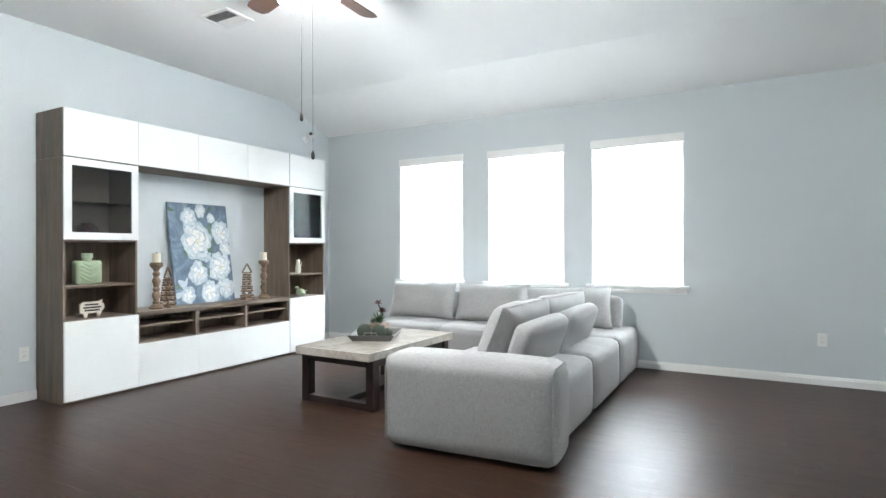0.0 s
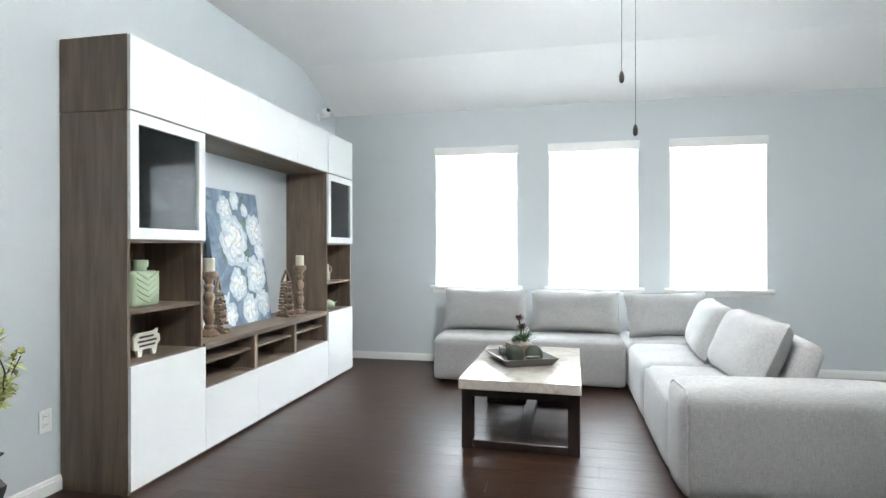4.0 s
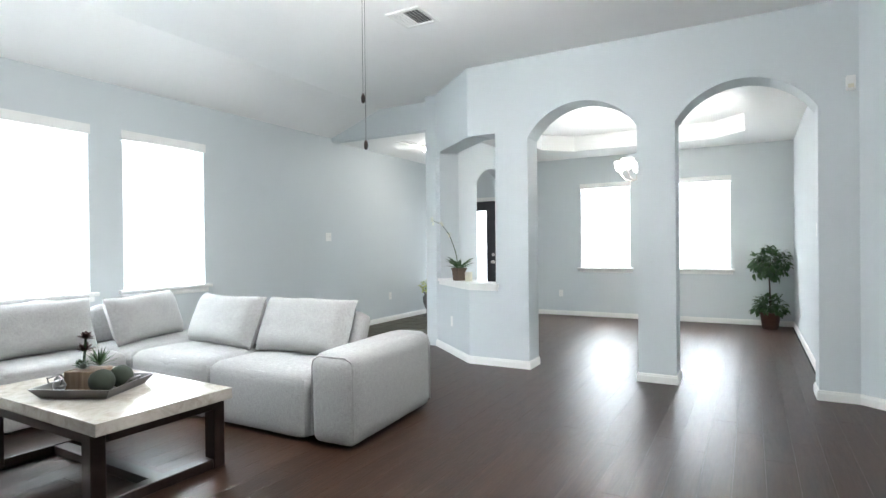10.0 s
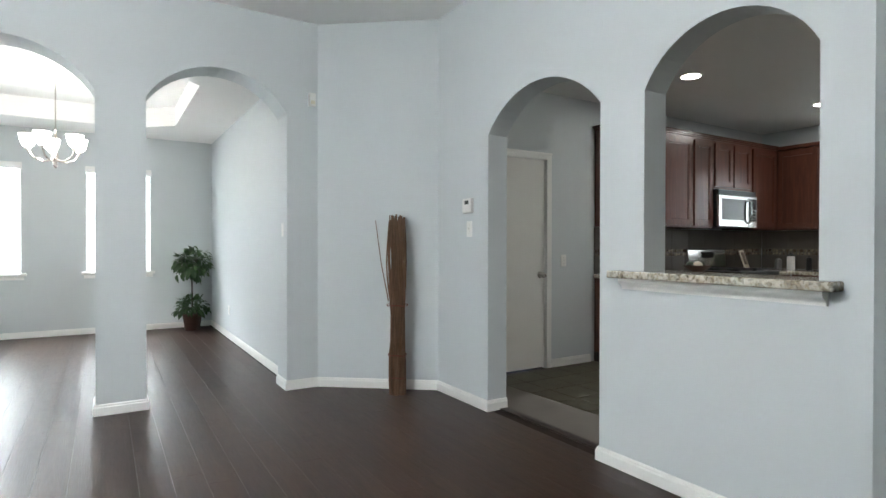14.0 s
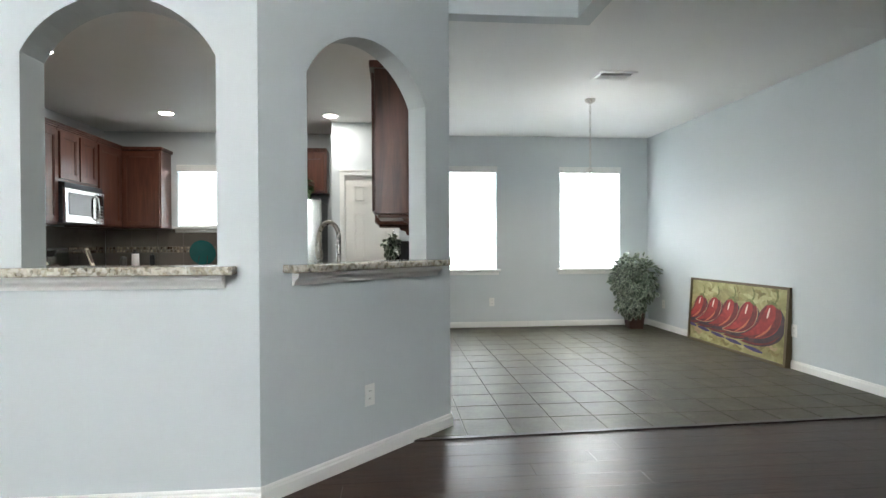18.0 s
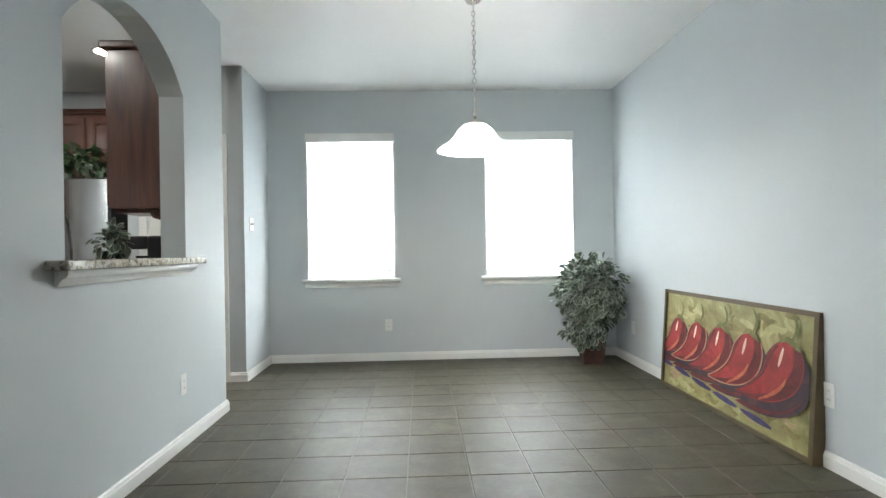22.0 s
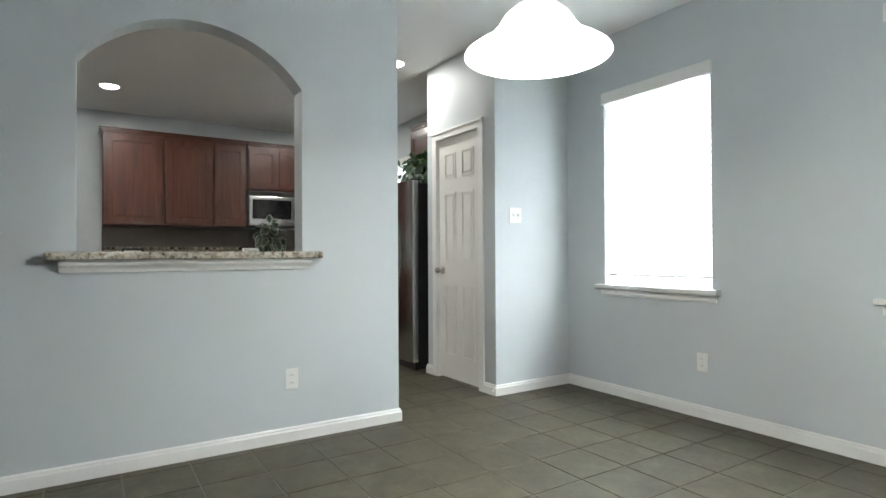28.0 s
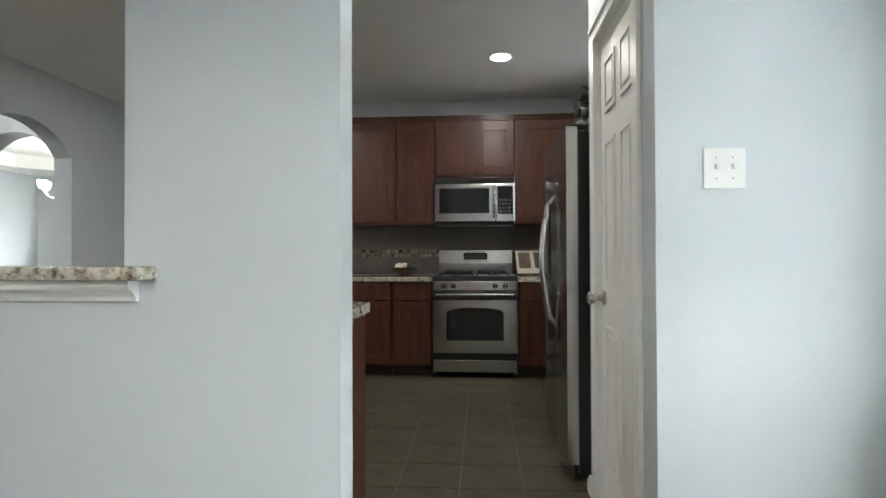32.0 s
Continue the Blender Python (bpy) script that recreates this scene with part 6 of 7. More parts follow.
def pepper_painting():
    W, H = 1.51, 0.80
    t = thing("pepper_painting", "framed painting of five red peppers leaning on the wall", "painting", pose(-5.325, -2.93, 0.002, 0, 0, 90) @ pose(0, 0, 0, -4.0, 0, 0) @ Matrix.Diagonal((1.125, 1, 0.935, 1)))
    gold = plain("dull_bronze_frame", (0.115, 0.085, 0.045), 0.45, 0.3, vary=0.25)
    part("frame", prism(rect(0, W, 0, H), -0.012, 0.05, [rect(0.028, W - 0.028, 0.028, H - 0.028)]), gold, t, "dull bronze frame")
    part("canvas", box((0.028, 0.0, 0.028), (W - 0.028, 0.03, H - 0.028)), P_FIELD, t)
    rng = random.Random(2)
    def inside(pts):
        return [(max(0.032, min(W - 0.032, pu)), max(0.032, min(H - 0.032, pw))) for pu, pw in pts]

    for i in range(34):
        u, w = rng.uniform(0.1, 1.38), rng.uniform(0.44, 0.74)
        r, a0 = rng.uniform(0.05, 0.13), rng.uniform(0, 6.28)
        part("painted_swirl", stroke(inside([(u + r * math.cos(a0 + q), w + 0.6 * r * math.sin(a0 + q)) for q in [0.25 * k for k in range(9)]]), rng.uniform(0.010, 0.024), 0.0006 + 0.00006 * i), P_SWIRL if i % 2 else P_OLIVE, t)
    for i in range(22):
        u, w = rng.uniform(0.1, 1.3), rng.uniform(0.06, 0.20)
        part("painted_dab", stroke(inside([(u + 0.02 * k, w + 0.014 * math.sin(k)) for k in range(8)]), 0.020, 0.0006 + 0.0001 * i), (P_SWIRL, P_OLIVE, P_RIM)[i % 3], t)
    for i, u in enumerate((0.17, 0.42, 0.68, 0.95, 1.25)):
        s = 0.39 + 0.03 * i
        w = 0.425 - 0.008 * i
        d = 0.0034 + 0.0026 * i
        for k, (ox, oy, mat) in enumerate(((0.055, -0.07, P_SHADOW), (0.02, -0.065, P_DARKRED), (0.035, -0.04, P_SHADOW))):
            part("painted_shadow", face(inside([(pu + ox, pw + oy) for pu, pw in pepper_outline(u, w, s, 0.004)]), d + 0.0002 * k), mat, t)
        part("painted_blue", stroke(inside([(u - 0.04 * s - 0.085 * k * s, w - 0.60 * s + 0.004 * k) for k in range(7)]), 0.020, d + 0.0007), P_INDIGO, t)
        part("painted_rim", face(inside(pepper_outline(u, w, s, 0.016)), d + 0.0009), P_RIM if i % 2 else P_SHADOW, t)
        part("painted_pepper", face(inside(pepper_outline(u, w, s)), d + 0.0011), P_RED, t)
        part("painted_shade", face(inside(pepper_outline(u, w, s, -0.006, 0.02, 0.97, (0.97, -0.42))), d + 0.0013), P_DARKRED, t)
        part("painted_shade", face(inside(pepper_outline(u, w, s, -0.004, 0.10, 0.95, (-0.78, 0.97))), d + 0.0013), P_DARKRED, t)
        part("painted_glint", stroke([(u + s * (0.02 + 0.012 * k), w + s * (0.12 + 0.045 * k)) for k in range(6)], 0.011, d + 0.0016), P_GLINT, t)
        part("painted_glow", stroke([(u + s * (0.14 - 0.02 * k - 0.012 * k * k), w + s * (0.02 - 0.07 * k)) for k in range(6)], 0.012, d + 0.0015), P_ORANGE, t)
        part("painted_cap", stroke(inside([(u + s * (0.02 + 0.06 * k), w + s * (0.40 + 0.05 * math.sin(0.9 * k))) for k in range(6)]), 0.018, d + 0.0017), P_STEM, t)
        part("painted_stem", stroke(inside([(u + s * (0.17 + 0.09 * math.sin(0.5 * k)), w + s * (0.42 + 0.055 * k)) for k in range(7)]), 0.013, d + 0.0018), P_STEM, t)


pepper_painting()

# ---------------------------------------------------------------- kitchen
def shaker_door(parent, x0, x1, z0, z1, y=0.0, name="door"):
    """A raised-frame cherry door whose face lies at local y - 0.02."""
    d = part(name, prism(rect(x0, x1, z0, z1), y - 0.021, y - 0.001, [rect(x0 + 0.055, x1 - 0.055, z0 + 0.055, z1 - 0.055)]), CHERRY, parent)
    bead = prism(rect(x0 + 0.0553, x1 - 0.0553, z0 + 0.0553, z1 - 0.0553), y - 0.017, y - 0.002, [rect(x0 + 0.068, x1 - 0.068, z0 + 0.068, z1 - 0.068)])
    part("moulding", bead, CHERRY, d)
    part("panel", box((x0 + 0.0685, y - 0.010, z0 + 0.0685), (x1 - 0.0685, y - 0.002, z1 - 0.0685), 0.002, 1), CHERRY, d)
    return d


def upper_cabinet(label, m, w, z0, z1, depth, doors=1, crown=True, end=0):
    """Local x along the front, front at y = 0, wall at y = depth."""
    c = thing("wall_cabinet", label, "cabinet", m, "cherry wall cabinets")
    part("body", box((0.002, 0, z0), (w - 0.002, depth, z1), 0.003, 1), CHERRY, c)
    for i in range(doors):
        shaker_door(c, 0.008 + i * (w - 0.016) / doors + 0.014, 0.008 + (i + 1) * (w - 0.016) / doors - 0.014, z0 + 0.025, z1 - 0.03)
    if crown:
        bm = bmesh.new()
        for k, (d, h) in enumerate(((0.010, 0.018), (0.022, 0.016), (0.036, 0.014))):
            h0 = z1 + sum((0.018, 0.016, 0.014)[:k])
            box((0.001 - (d if end < 0 else 0), -d, h0 + 0.0005), (w - 0.001 + (d if end > 0 else 0), depth, h0 + h), 0.003, 1, bm)
        part("crown_moulding", bm, CHERRY, c)
    return c


def base_cabinet(label, m, w, depth, doors=1, top=0.862, drawer=True):
    c = thing("base_cabinet", label, "cabinet", m, "cherry base cabinets")
    part("body", box((0.002, 0, 0.10), (w - 0.002, depth, top), 0.003, 1), CHERRY, c)
    part("toe_kick", box((0.002, 0.06, 0.003), (w - 0.002, depth, 0.0995)), ESPRESSO, c)
    each = (w - 0.03) / doors
    for i in range(doors):
        x0, x1 = 0.015 + i * each + 0.006, 0.015 + (i + 1) * each - 0.006
        if drawer:
            part("drawer_front", box((x0, -0.020, top - 0.165), (x1, -0.001, top - 0.02), 0.004, 2), CHERRY, c)
        shaker_door(c, x0, x1, 0.125, top - 0.185 if drawer else top - 0.02)
    return c


EASTW = lambda y: pose(1.71, y, 0, 0, 0, -90)
for ya, yb, nd in ((-0.95, -1.54, 1), (-1.54, -2.06, 1), (-2.06, -2.436, 1), (-3.198, -3.76, 1)):
    upper_cabinet("cherry-stained wall cabinet with a recessed-panel door, closed", EASTW(ya), ya - yb, 1.395, 2.385, 0.365, nd, end=-1 if ya == -0.95 else 0)
upper_cabinet("short cherry-stained wall cabinet with two doors over the microwave", EASTW(-2.437), 0.76, 1.845, 2.385, 0.365, 2)
corner = thing("corner_cabinet", "cherry-stained corner wall cabinet beside the kitchen window", "cabinet", pose(0, 0, 0), "cherry wall cabinets")
part("body", box((1.23, -4.118, 1.395), (1.709, -3.79, 2.385), 0.003, 1), CHERRY, corner)
part("door", prism(rect(1.245, 1.695, 1.42, 2.355), -3.789, -3.77, [rect(1.30, 1.64, 1.475, 2.30)]), CHERRY, corner)
part("panel", box((1.301, -3.7895, 1.476), (1.639, -3.779, 2.299)), CHERRY, corner)
part("crown_moulding", box((1.205, -4.118, 2.3855), (1.709, -3.76, 2.43), 0.006, 2), CHERRY, corner)
part("body", box((1.7105, -4.118, 1.395), (2.075, -3.765, 2.385)), CHERRY, corner)

BASEE = lambda y: pose(1.42, y, 0, 0, 0, -90)
for ya, yb, nd in ((-0.95, -1.54, 1), (-1.54, -2.06, 1), (-2.06, -2.430, 1), (-3.205, -3.54, 1)):
    base_cabinet("cherry-stained base cabinet with a drawer over a panel door", BASEE(ya), ya - yb, 0.655, nd)
base_cabinet("cherry-stained base cabinets under the kitchen window", pose(1.41, -3.53, 0, 0, 0, 180), 1.33, 0.585, 3)

wt = thing("worktop", "speckled granite kitchen worktop beside the range", "counter", pose(0, 0, 0), "granite worktops")
part("slab", box((1.385, -2.430, 0.863), (2.075, -0.93, 0.903), 0.008, 3), GRANITE, wt)
wt = thing("worktop", "speckled granite corner worktop under the kitchen window", "counter", pose(0, 0, 0), "granite worktops")
part("slab", prism([(1.385, -3.205), (2.075, -3.205), (2.075, -4.117), (0.075, -4.117), (0.075, -3.50), (1.385, -3.50)], 0.863, 0.903, plane="XY"), GRANITE, wt)


def backsplash(label, m, length, z0=0.904, band=(1.08, 1.165), z1=1.393, cell=0.305):
    """Dark stone tiles with a band of pebbles. Local x along the wall, room at -y."""
    s = thing("backsplash", label, "backsplash", m, "tiled backsplashes", "structure")
    part("mortar", box((0, -0.006, z0 + 0.001), (length, -0.001, z1)), GROUT, s)
    for lo, hi in ((z0 + 0.003, band[0] - 0.003), (band[1] + 0.003, z1 - 0.002)):
        n = max(1, round(length / cell))
        w = length / n
        data = None
        for i in range(n):
            if data is None:
                data = mesh_of("tile", box((0.002, -0.012, lo), (w - 0.002, -0.0062, hi), 0.0015, 1), SPLASH)
            t = new("tile", data)
            t.parent = s
            t.matrix_local = pose(i * w, 0, 0)
            tagged(t)
    rng = random.Random(int(length * 100))
    bm = bmesh.new()
    x = 0.022
    while x < length - 0.015:
        z = band[0] + 0.020
        while z < band[1] - 0.006:
            r = rng.uniform(0.016, 0.025)
            pts = 8
            cx, cz = x + rng.uniform(-0.004, 0.004), z + rng.uniform(-0.003, 0.003)
            sq = rng.uniform(0.65, 1.0)
            rot = rng.uniform(0, 3.1)
            ring = []
            for yy, k in ((-0.0062, 1.0), (-0.011, 0.85), (-0.013, 0.45)):
                ring.append([bm.verts.new((cx + k * r * (math.cos(a) * math.cos(rot) - sq * math.sin(a) * math.sin(rot)), yy, cz + k * r * (math.cos(a) * math.sin(rot) + sq * math.sin(a) * math.cos(rot)))) for a in [2 * math.pi * j / pts for j in range(pts)]])
            for a, b in zip(ring, ring[1:]):
                for j in range(pts):
                    bm.faces.new((a[j], a[(j + 1) % pts], b[(j + 1) % pts], b[j]))
            bm.faces.new(ring[-1])
            z += 0.042
        x += 0.043
    tagged(part("pebble_band", bm, MOSAIC, s, "band of brown and grey pebbles", smooth=True), "band of brown and grey pebbles", kind="stuff")
    return s


backsplash("dark stone backsplash tiles with a pebble band", pose(KEAST, -0.95, 0, 0, 0, -90), 3.16)
backsplash("dark stone backsplash tiles with a pebble band", pose(2.068, -4.12, 0, 0, 0, 180), 1.98)
backsplash("dark stone backsplash tiles with a pebble band beside the hall arch", pose(-0.09, 0.86, 0, 0, 0, 0), 0.26)


def gas_range():
    r = thing("gas_range", "stainless steel gas range with a black cooktop and oven window", "stove", pose(1.39, -2.438, 0, 0, 0, -90))
    w, d = 0.76, 0.69
    part("body", box((0.004, 0.012, 0.05), (w - 0.004, d, 0.905), 0.004, 1), BLACK, r)
    for lx in (0.05, w - 0.05):
        for ly in (0.08, d - 0.06):
            part("foot", lathe([(0.018, 0.002), (0.016, 0.0495)], 10, centre=(lx, ly)), BLACK, r)
    part("storage_drawer", box((0.006, -0.014, 0.055), (w - 0.006, 0.0115, 0.165), 0.006, 2), STEEL, r, "brushed steel drawer")
    part("drawer_gap", box((0.02, -0.004, 0.168), (w - 0.02, 0.0115, 0.225)), BLACK, r)
    win = [(0.125, 0.34), (w - 0.125, 0.34), (w - 0.125, 0.585), (w - 0.16, 0.615), (w / 2 + 0.1, 0.632), (w / 2 - 0.1, 0.632), (0.16, 0.615), (0.125, 0.585)]
    door = part("oven_door", prism(rect(0.004, w - 0.004, 0.228, 0.70), -0.030, 0.0115, [win]), STEEL, r, "brushed steel oven door")
    part("oven_window", prism(win, -0.022, -0.010), BLACKGLASS, door, "dark glass window")
    part("oven_handle", tube([(0.035, -0.028, 0.735), (0.035, -0.062, 0.748), (w / 2, -0.076, 0.752), (w - 0.035, -0.062, 0.748), (w - 0.035, -0.028, 0.735)], 0.013, 12), STEEL, door, "curved steel bar handle", smooth=True)
    part("door_top", box((0.006, -0.028, 0.705), (w - 0.006, 0.0115, 0.775), 0.004, 1), BLACK, door)
    part("control_panel", box((0.004, -0.026, 0.782), (w - 0.004, 0.0115, 0.868), 0.006, 2), STEEL, r, "brushed steel panel")
    for kx in (0.10, 0.19, w - 0.20, w - 0.11):
        k = part("knob", lathe([(0.026, 0), (0.026, 0.012), (0.021, 0.030), (0.018, 0.034)], 18), BLACK, r, at=pose(kx, -0.0265, 0.825, 90, 0, 0), smooth=True)
        part("pointer", box((-0.003, -0.018, 0.0345), (0.003, 0.018, 0.038), 0.001, 1), STEEL, k)
    part("cooktop", box((0.002, -0.018, 0.8695), (w - 0.002, d - 0.07, 0.915), 0.010, 3), BLACK, r, "black enamel cooktop")
    for gx in (0.07, 0.40):
        bm = bmesh.new()
        for k in range(3):
            tube([(gx, 0.06 + k * 0.24, 0.932), (gx + 0.29, 0.06 + k * 0.24, 0.932)], 0.007, 6, bm)
            tube([(gx + k * 0.145, 0.06, 0.932), (gx + k * 0.145, 0.54, 0.932)], 0.007, 6, bm)
        for cx in (gx, gx + 0.29):
            for cy in (0.06, 0.54):
                tube([(cx, cy, 0.914), (cx, cy, 0.934)], 0.008, 6, bm)
        part("grate", bm, BLACK, r, "black cast-iron grate")
        for by in (0.18, 0.42):
            part("burner", lathe([(0.05, 0.9155), (0.05, 0.922), (0.035, 0.924), (0.035, 0.928), (0.01, 0.929)], 20, centre=(gx + 0.145, by)), BLACK, r)
    hood = [(d - 0.07, 0.90), (d - 0.005, 0.90), (d - 0.005, 1.145), (d - 0.03, 1.165), (d - 0.055, 1.15), (d - 0.075, 1.02)]
    part("backguard", prism(hood, 0.012, w - 0.012, plane="YZ"), STEEL, r, "curved brushed steel backguard")
    part("clock", box((w / 2 - 0.12, d - 0.0735, 1.055), (w / 2 + 0.12, d - 0.060, 1.125), 0.006, 2), BLACKGLASS, r, "black glass clock panel")
    return r


gas_range()


def microwave():
    r = thing("microwave", "stainless over-the-range microwave with a black window", "microwave", pose(1.655, -2.439, 1.41, 0, 0, -90))
    w, h, d = 0.756, 0.425, 0.41
    part("body", box((0.003, 0.012, 0), (w - 0.003, d, h), 0.004, 1), BLACK, r)
    grille = part("vent_grille", box((0.004, -0.012, h - 0.058), (w - 0.004, 0.0115, h - 0.002), 0.006, 2), BLACK, r)
    for k in range(3):
        part("slot", box((0.03, -0.0135, h - 0.047 + k * 0.013), (w - 0.03, -0.0122, h - 0.040 + k * 0.013)), BLACK, grille)
    door = part("door", box((0.004, -0.028, 0.004), (0.575, 0.0115, h - 0.062), 0.008, 2), STEEL, r, "brushed steel door")
    part("window", box((0.045, -0.0315, 0.085), (0.515, -0.0285, h - 0.105), 0.0012, 1), BLACKGLASS, door, "black glass window")
    part("handle", tube([(0.558, -0.026, 0.045), (0.558, -0.062, 0.08), (0.558, -0.068, h / 2 - 0.03), (0.558, -0.062, h - 0.14), (0.558, -0.026, h - 0.10)], 0.012, 12), STEEL, door, "curved steel handle", smooth=True)
    panel = part("control_panel", box((0.579, -0.026, 0.004), (w - 0.004, 0.0115, h - 0.062), 0.006, 2), STEEL, r, "brushed steel panel")
    part("keypad_glass", box((0.592, -0.0295, 0.075), (w - 0.022, -0.0265, h - 0.090), 0.001, 1), BLACKGLASS, panel, "black keypad")
    for i in range(4):
        for j in range(3):
            part("key", box((0.606 + j * 0.042, -0.0312, 0.09 + i * 0.036), (0.632 + j * 0.042, -0.0297, 0.108 + i * 0.036)), PEWTER, panel)
    return r


microwave()


def refrigerator():
    r = thing("refrigerator", "side-by-side stainless refrigerator with black sides and curved handles", "refrigerator", pose(0.055, -3.285, 0, 0, 0, 180))
    w, h, d = 0.90, 1.725, 0.70
    part("body", box((0.005, 0.062, 0.03), (w - 0.005, d, h - 0.02), 0.006, 2), BLACK, r, "matt black cabinet sides")
    part("base_grille", box((0.02, 0.04, 0.004), (w - 0.02, 0.061, 0.075)), BLACK, r)
    part("base_frame", box((0.05, 0.0615, 0.003), (w - 0.05, d - 0.05, 0.0295)), BLACK, r)
    for nm, x0, x1 in (("fridge_door", 0.003, w * 0.56), ("freezer_door", w * 0.56 + 0.006, w - 0.003)):
        n = 14
        prof = [(x0, 0.060), (x0, 0.006)] + [(x0 + (x1 - x0) * (0.02 + 0.96 * k / n), 0.004 - 0.016 * math.sin(math.pi * k / n)) for k in range(n + 1)] + [(x1, 0.006), (x1, 0.060)]
        dr = part(nm, prism(prof, 0.08, h, plane="XY"), STEEL, r, "brushed stainless door")
        hx = w * 0.56 - 0.045 if nm == "fridge_door" else w * 0.56 + 0.051
        part("handle", tube([(hx, 0.0, 0.72), (hx, -0.035, 0.76)] + [(hx, -0.035 - 0.035 * math.sin(math.pi * k / 8), 0.76 + 0.62 * k / 8) for k in range(1, 8)] + [(hx, -0.035, 1.38), (hx, 0.0, 1.42)], 0.013, 10), STEEL, dr, "bowed steel handle", smooth=True)
        part("hinge_cover", box((x0 + 0.02 if nm == "fridge_door" else x1 - 0.10, 0.02, h + 0.0005), (x0 + 0.10 if nm == "fridge_door" else x1 - 0.02, 0.10, h + 0.018), 0.006, 2), BLACK, dr)
    dx0, dx1 = 0.13, 0.36
    disp = part("dispenser", box((dx0, -0.0165, 0.98), (dx1, 0.002, 1.36), 0.006, 2), BLACK, r, "black water and ice dispenser")
    part("display", box((dx0 + 0.02, -0.019, 1.25), (dx1 - 0.02, -0.0168, 1.33), 0.001, 1), BLACKGLASS, disp)
    for i in range(3):
        for j in range(2):
            part("button", box((dx0 + 0.03 + i * 0.06, -0.0205, 1.265 + j * 0.03), (dx0 + 0.07 + i * 0.06, -0.0192, 1.283 + j * 0.03)), PEWTER, disp)
    part("paddle", box((dx0 + 0.07, -0.020, 1.04), (dx1 - 0.07, -0.0168, 1.18), 0.002, 1), PEWTER, disp)
    return r


refrigerator()
upper_cabinet("cherry-stained cabinet with two doors over the refrigerator", pose(0.065, -3.79, 0, 0, 0, 180), 0.92, 1.85, 2.385, 0.325, 2)

# trailing plant on the refrigerator
ivy = thing("potted_plant", "leafy artificial ivy in a dark basket on the refrigerator", "plant", pose(-0.48, -3.60, 1.7265))
part("basket", lathe([(0.07, 0.0), (0.10, 0.06), (0.105, 0.12), (0.09, 0.121), (0.08, 0.09)], 18), BASKET, ivy)
rng = random.Random(77)
part("foliage", foliage((0, 0.02, 0.20), (0.27, 0.16, 0.14), 170, 0.085, 0.055, rng), LEAF1, ivy, "dark green leaves")
part("foliage", foliage((0.02, 0.10, 0.14), (0.25, 0.10, 0.12), 70, 0.08, 0.05, rng), LEAF2, ivy, "pale variegated leaves")

# cabinets hung beside the pass-throughs
def hung_cabinet(y0, y1, x1, label):
    hc = thing("wall_cabinet", label, "cabinet", pose(0, 0, 0), "cherry wall cabinets")
    part("body", box((-1.928, y0, 1.37), (x1, y1, 2.335), 0.004, 2), CHERRY, hc)
    part("bottom_moulding", box((-1.928, y0, 1.345), (x1 - 0.02, y1 - 0.02, 1.3695), 0.006, 2), CHERRY, hc)
    part("corbel", prism([(-1.91, 1.3445), (-1.77, 1.3445), (-1.79, 1.315), (-1.84, 1.30), (-1.85, 1.265), (-1.91, 1.255)], y1 - 0.09, y1 - 0.045, plane="XZ"), CHERRY, hc)
    part("crown_moulding", box((-1.928, y0 - 0.025, 2.3355), (x1 + 0.035, y1 + 0.03, 2.385), 0.012, 3), CHERRY, hc)
    door = part("door", prism(rect(y0 + 0.015, y1 - 0.02, 1.39, 2.31), x1 + 0.001, x1 + 0.020, [rect(y0 + 0.07, y1 - 0.075, 1.445, 2.255)], plane="YZ"), CHERRY, hc)
    part("panel", box((x1 + 0.001, y0 + 0.071, 1.446), (x1 + 0.012, y1 - 0.076, 2.254)), CHERRY, door)


hung_cabinet(-2.36, -2.03, -1.55, "cherry-stained wall cabinet hung beside the nook pass-through")
hung_cabinet(-0.70, -0.14, -1.59, "cherry-stained wall cabinet hung between the pass-throughs")

# sink run behind the bar
run = thing("worktop", "granite worktop of the sink run behind the bar", "counter", pose(0, 0, 0), "granite worktops")
ux, uy = math.cos(radians(DIAG_TURN)), math.sin(radians(DIAG_TURN))    # along the diagonal
nx, ny = -uy, ux                                                      # into the kitchen
p_in = [(-0.06, 0.855), (-1.07, 0.855), (-1.925, -0.03), (-1.925, -2.41), (-1.275, -2.41), (-1.275, -0.26), (-0.78, 0.225), (-0.06, 0.225)]
part("slab", prism(p_in, 0.863, 0.903, plane="XY"), GRANITE, run)
base_cabinet("cherry-stained base cabinets of the sink run", pose(-1.31, -2.40, 0, 0, 0, 90), 2.05, 0.61, 4)
bc = thing("base_cabinet", "cherry-stained diagonal sink cabinet", "cabinet", pose(0, 0, 0), "cherry base cabinets")
part("body", prism([(-0.08, 0.853), (-1.065, 0.853), (-1.92, -0.03), (-1.92, -0.345), (-1.32, -0.345), (-0.80, 0.255), (-0.08, 0.255)], 0.10, 0.862, plane="XY"), CHERRY, bc)
part("toe_kick", prism([(-0.12, 0.85), (-1.06, 0.85), (-1.91, -0.04), (-1.91, -0.34), (-1.37, -0.34), (-0.84, 0.31), (-0.12, 0.31)], 0.003, 0.0995, plane="XY"), ESPRESSO, bc)

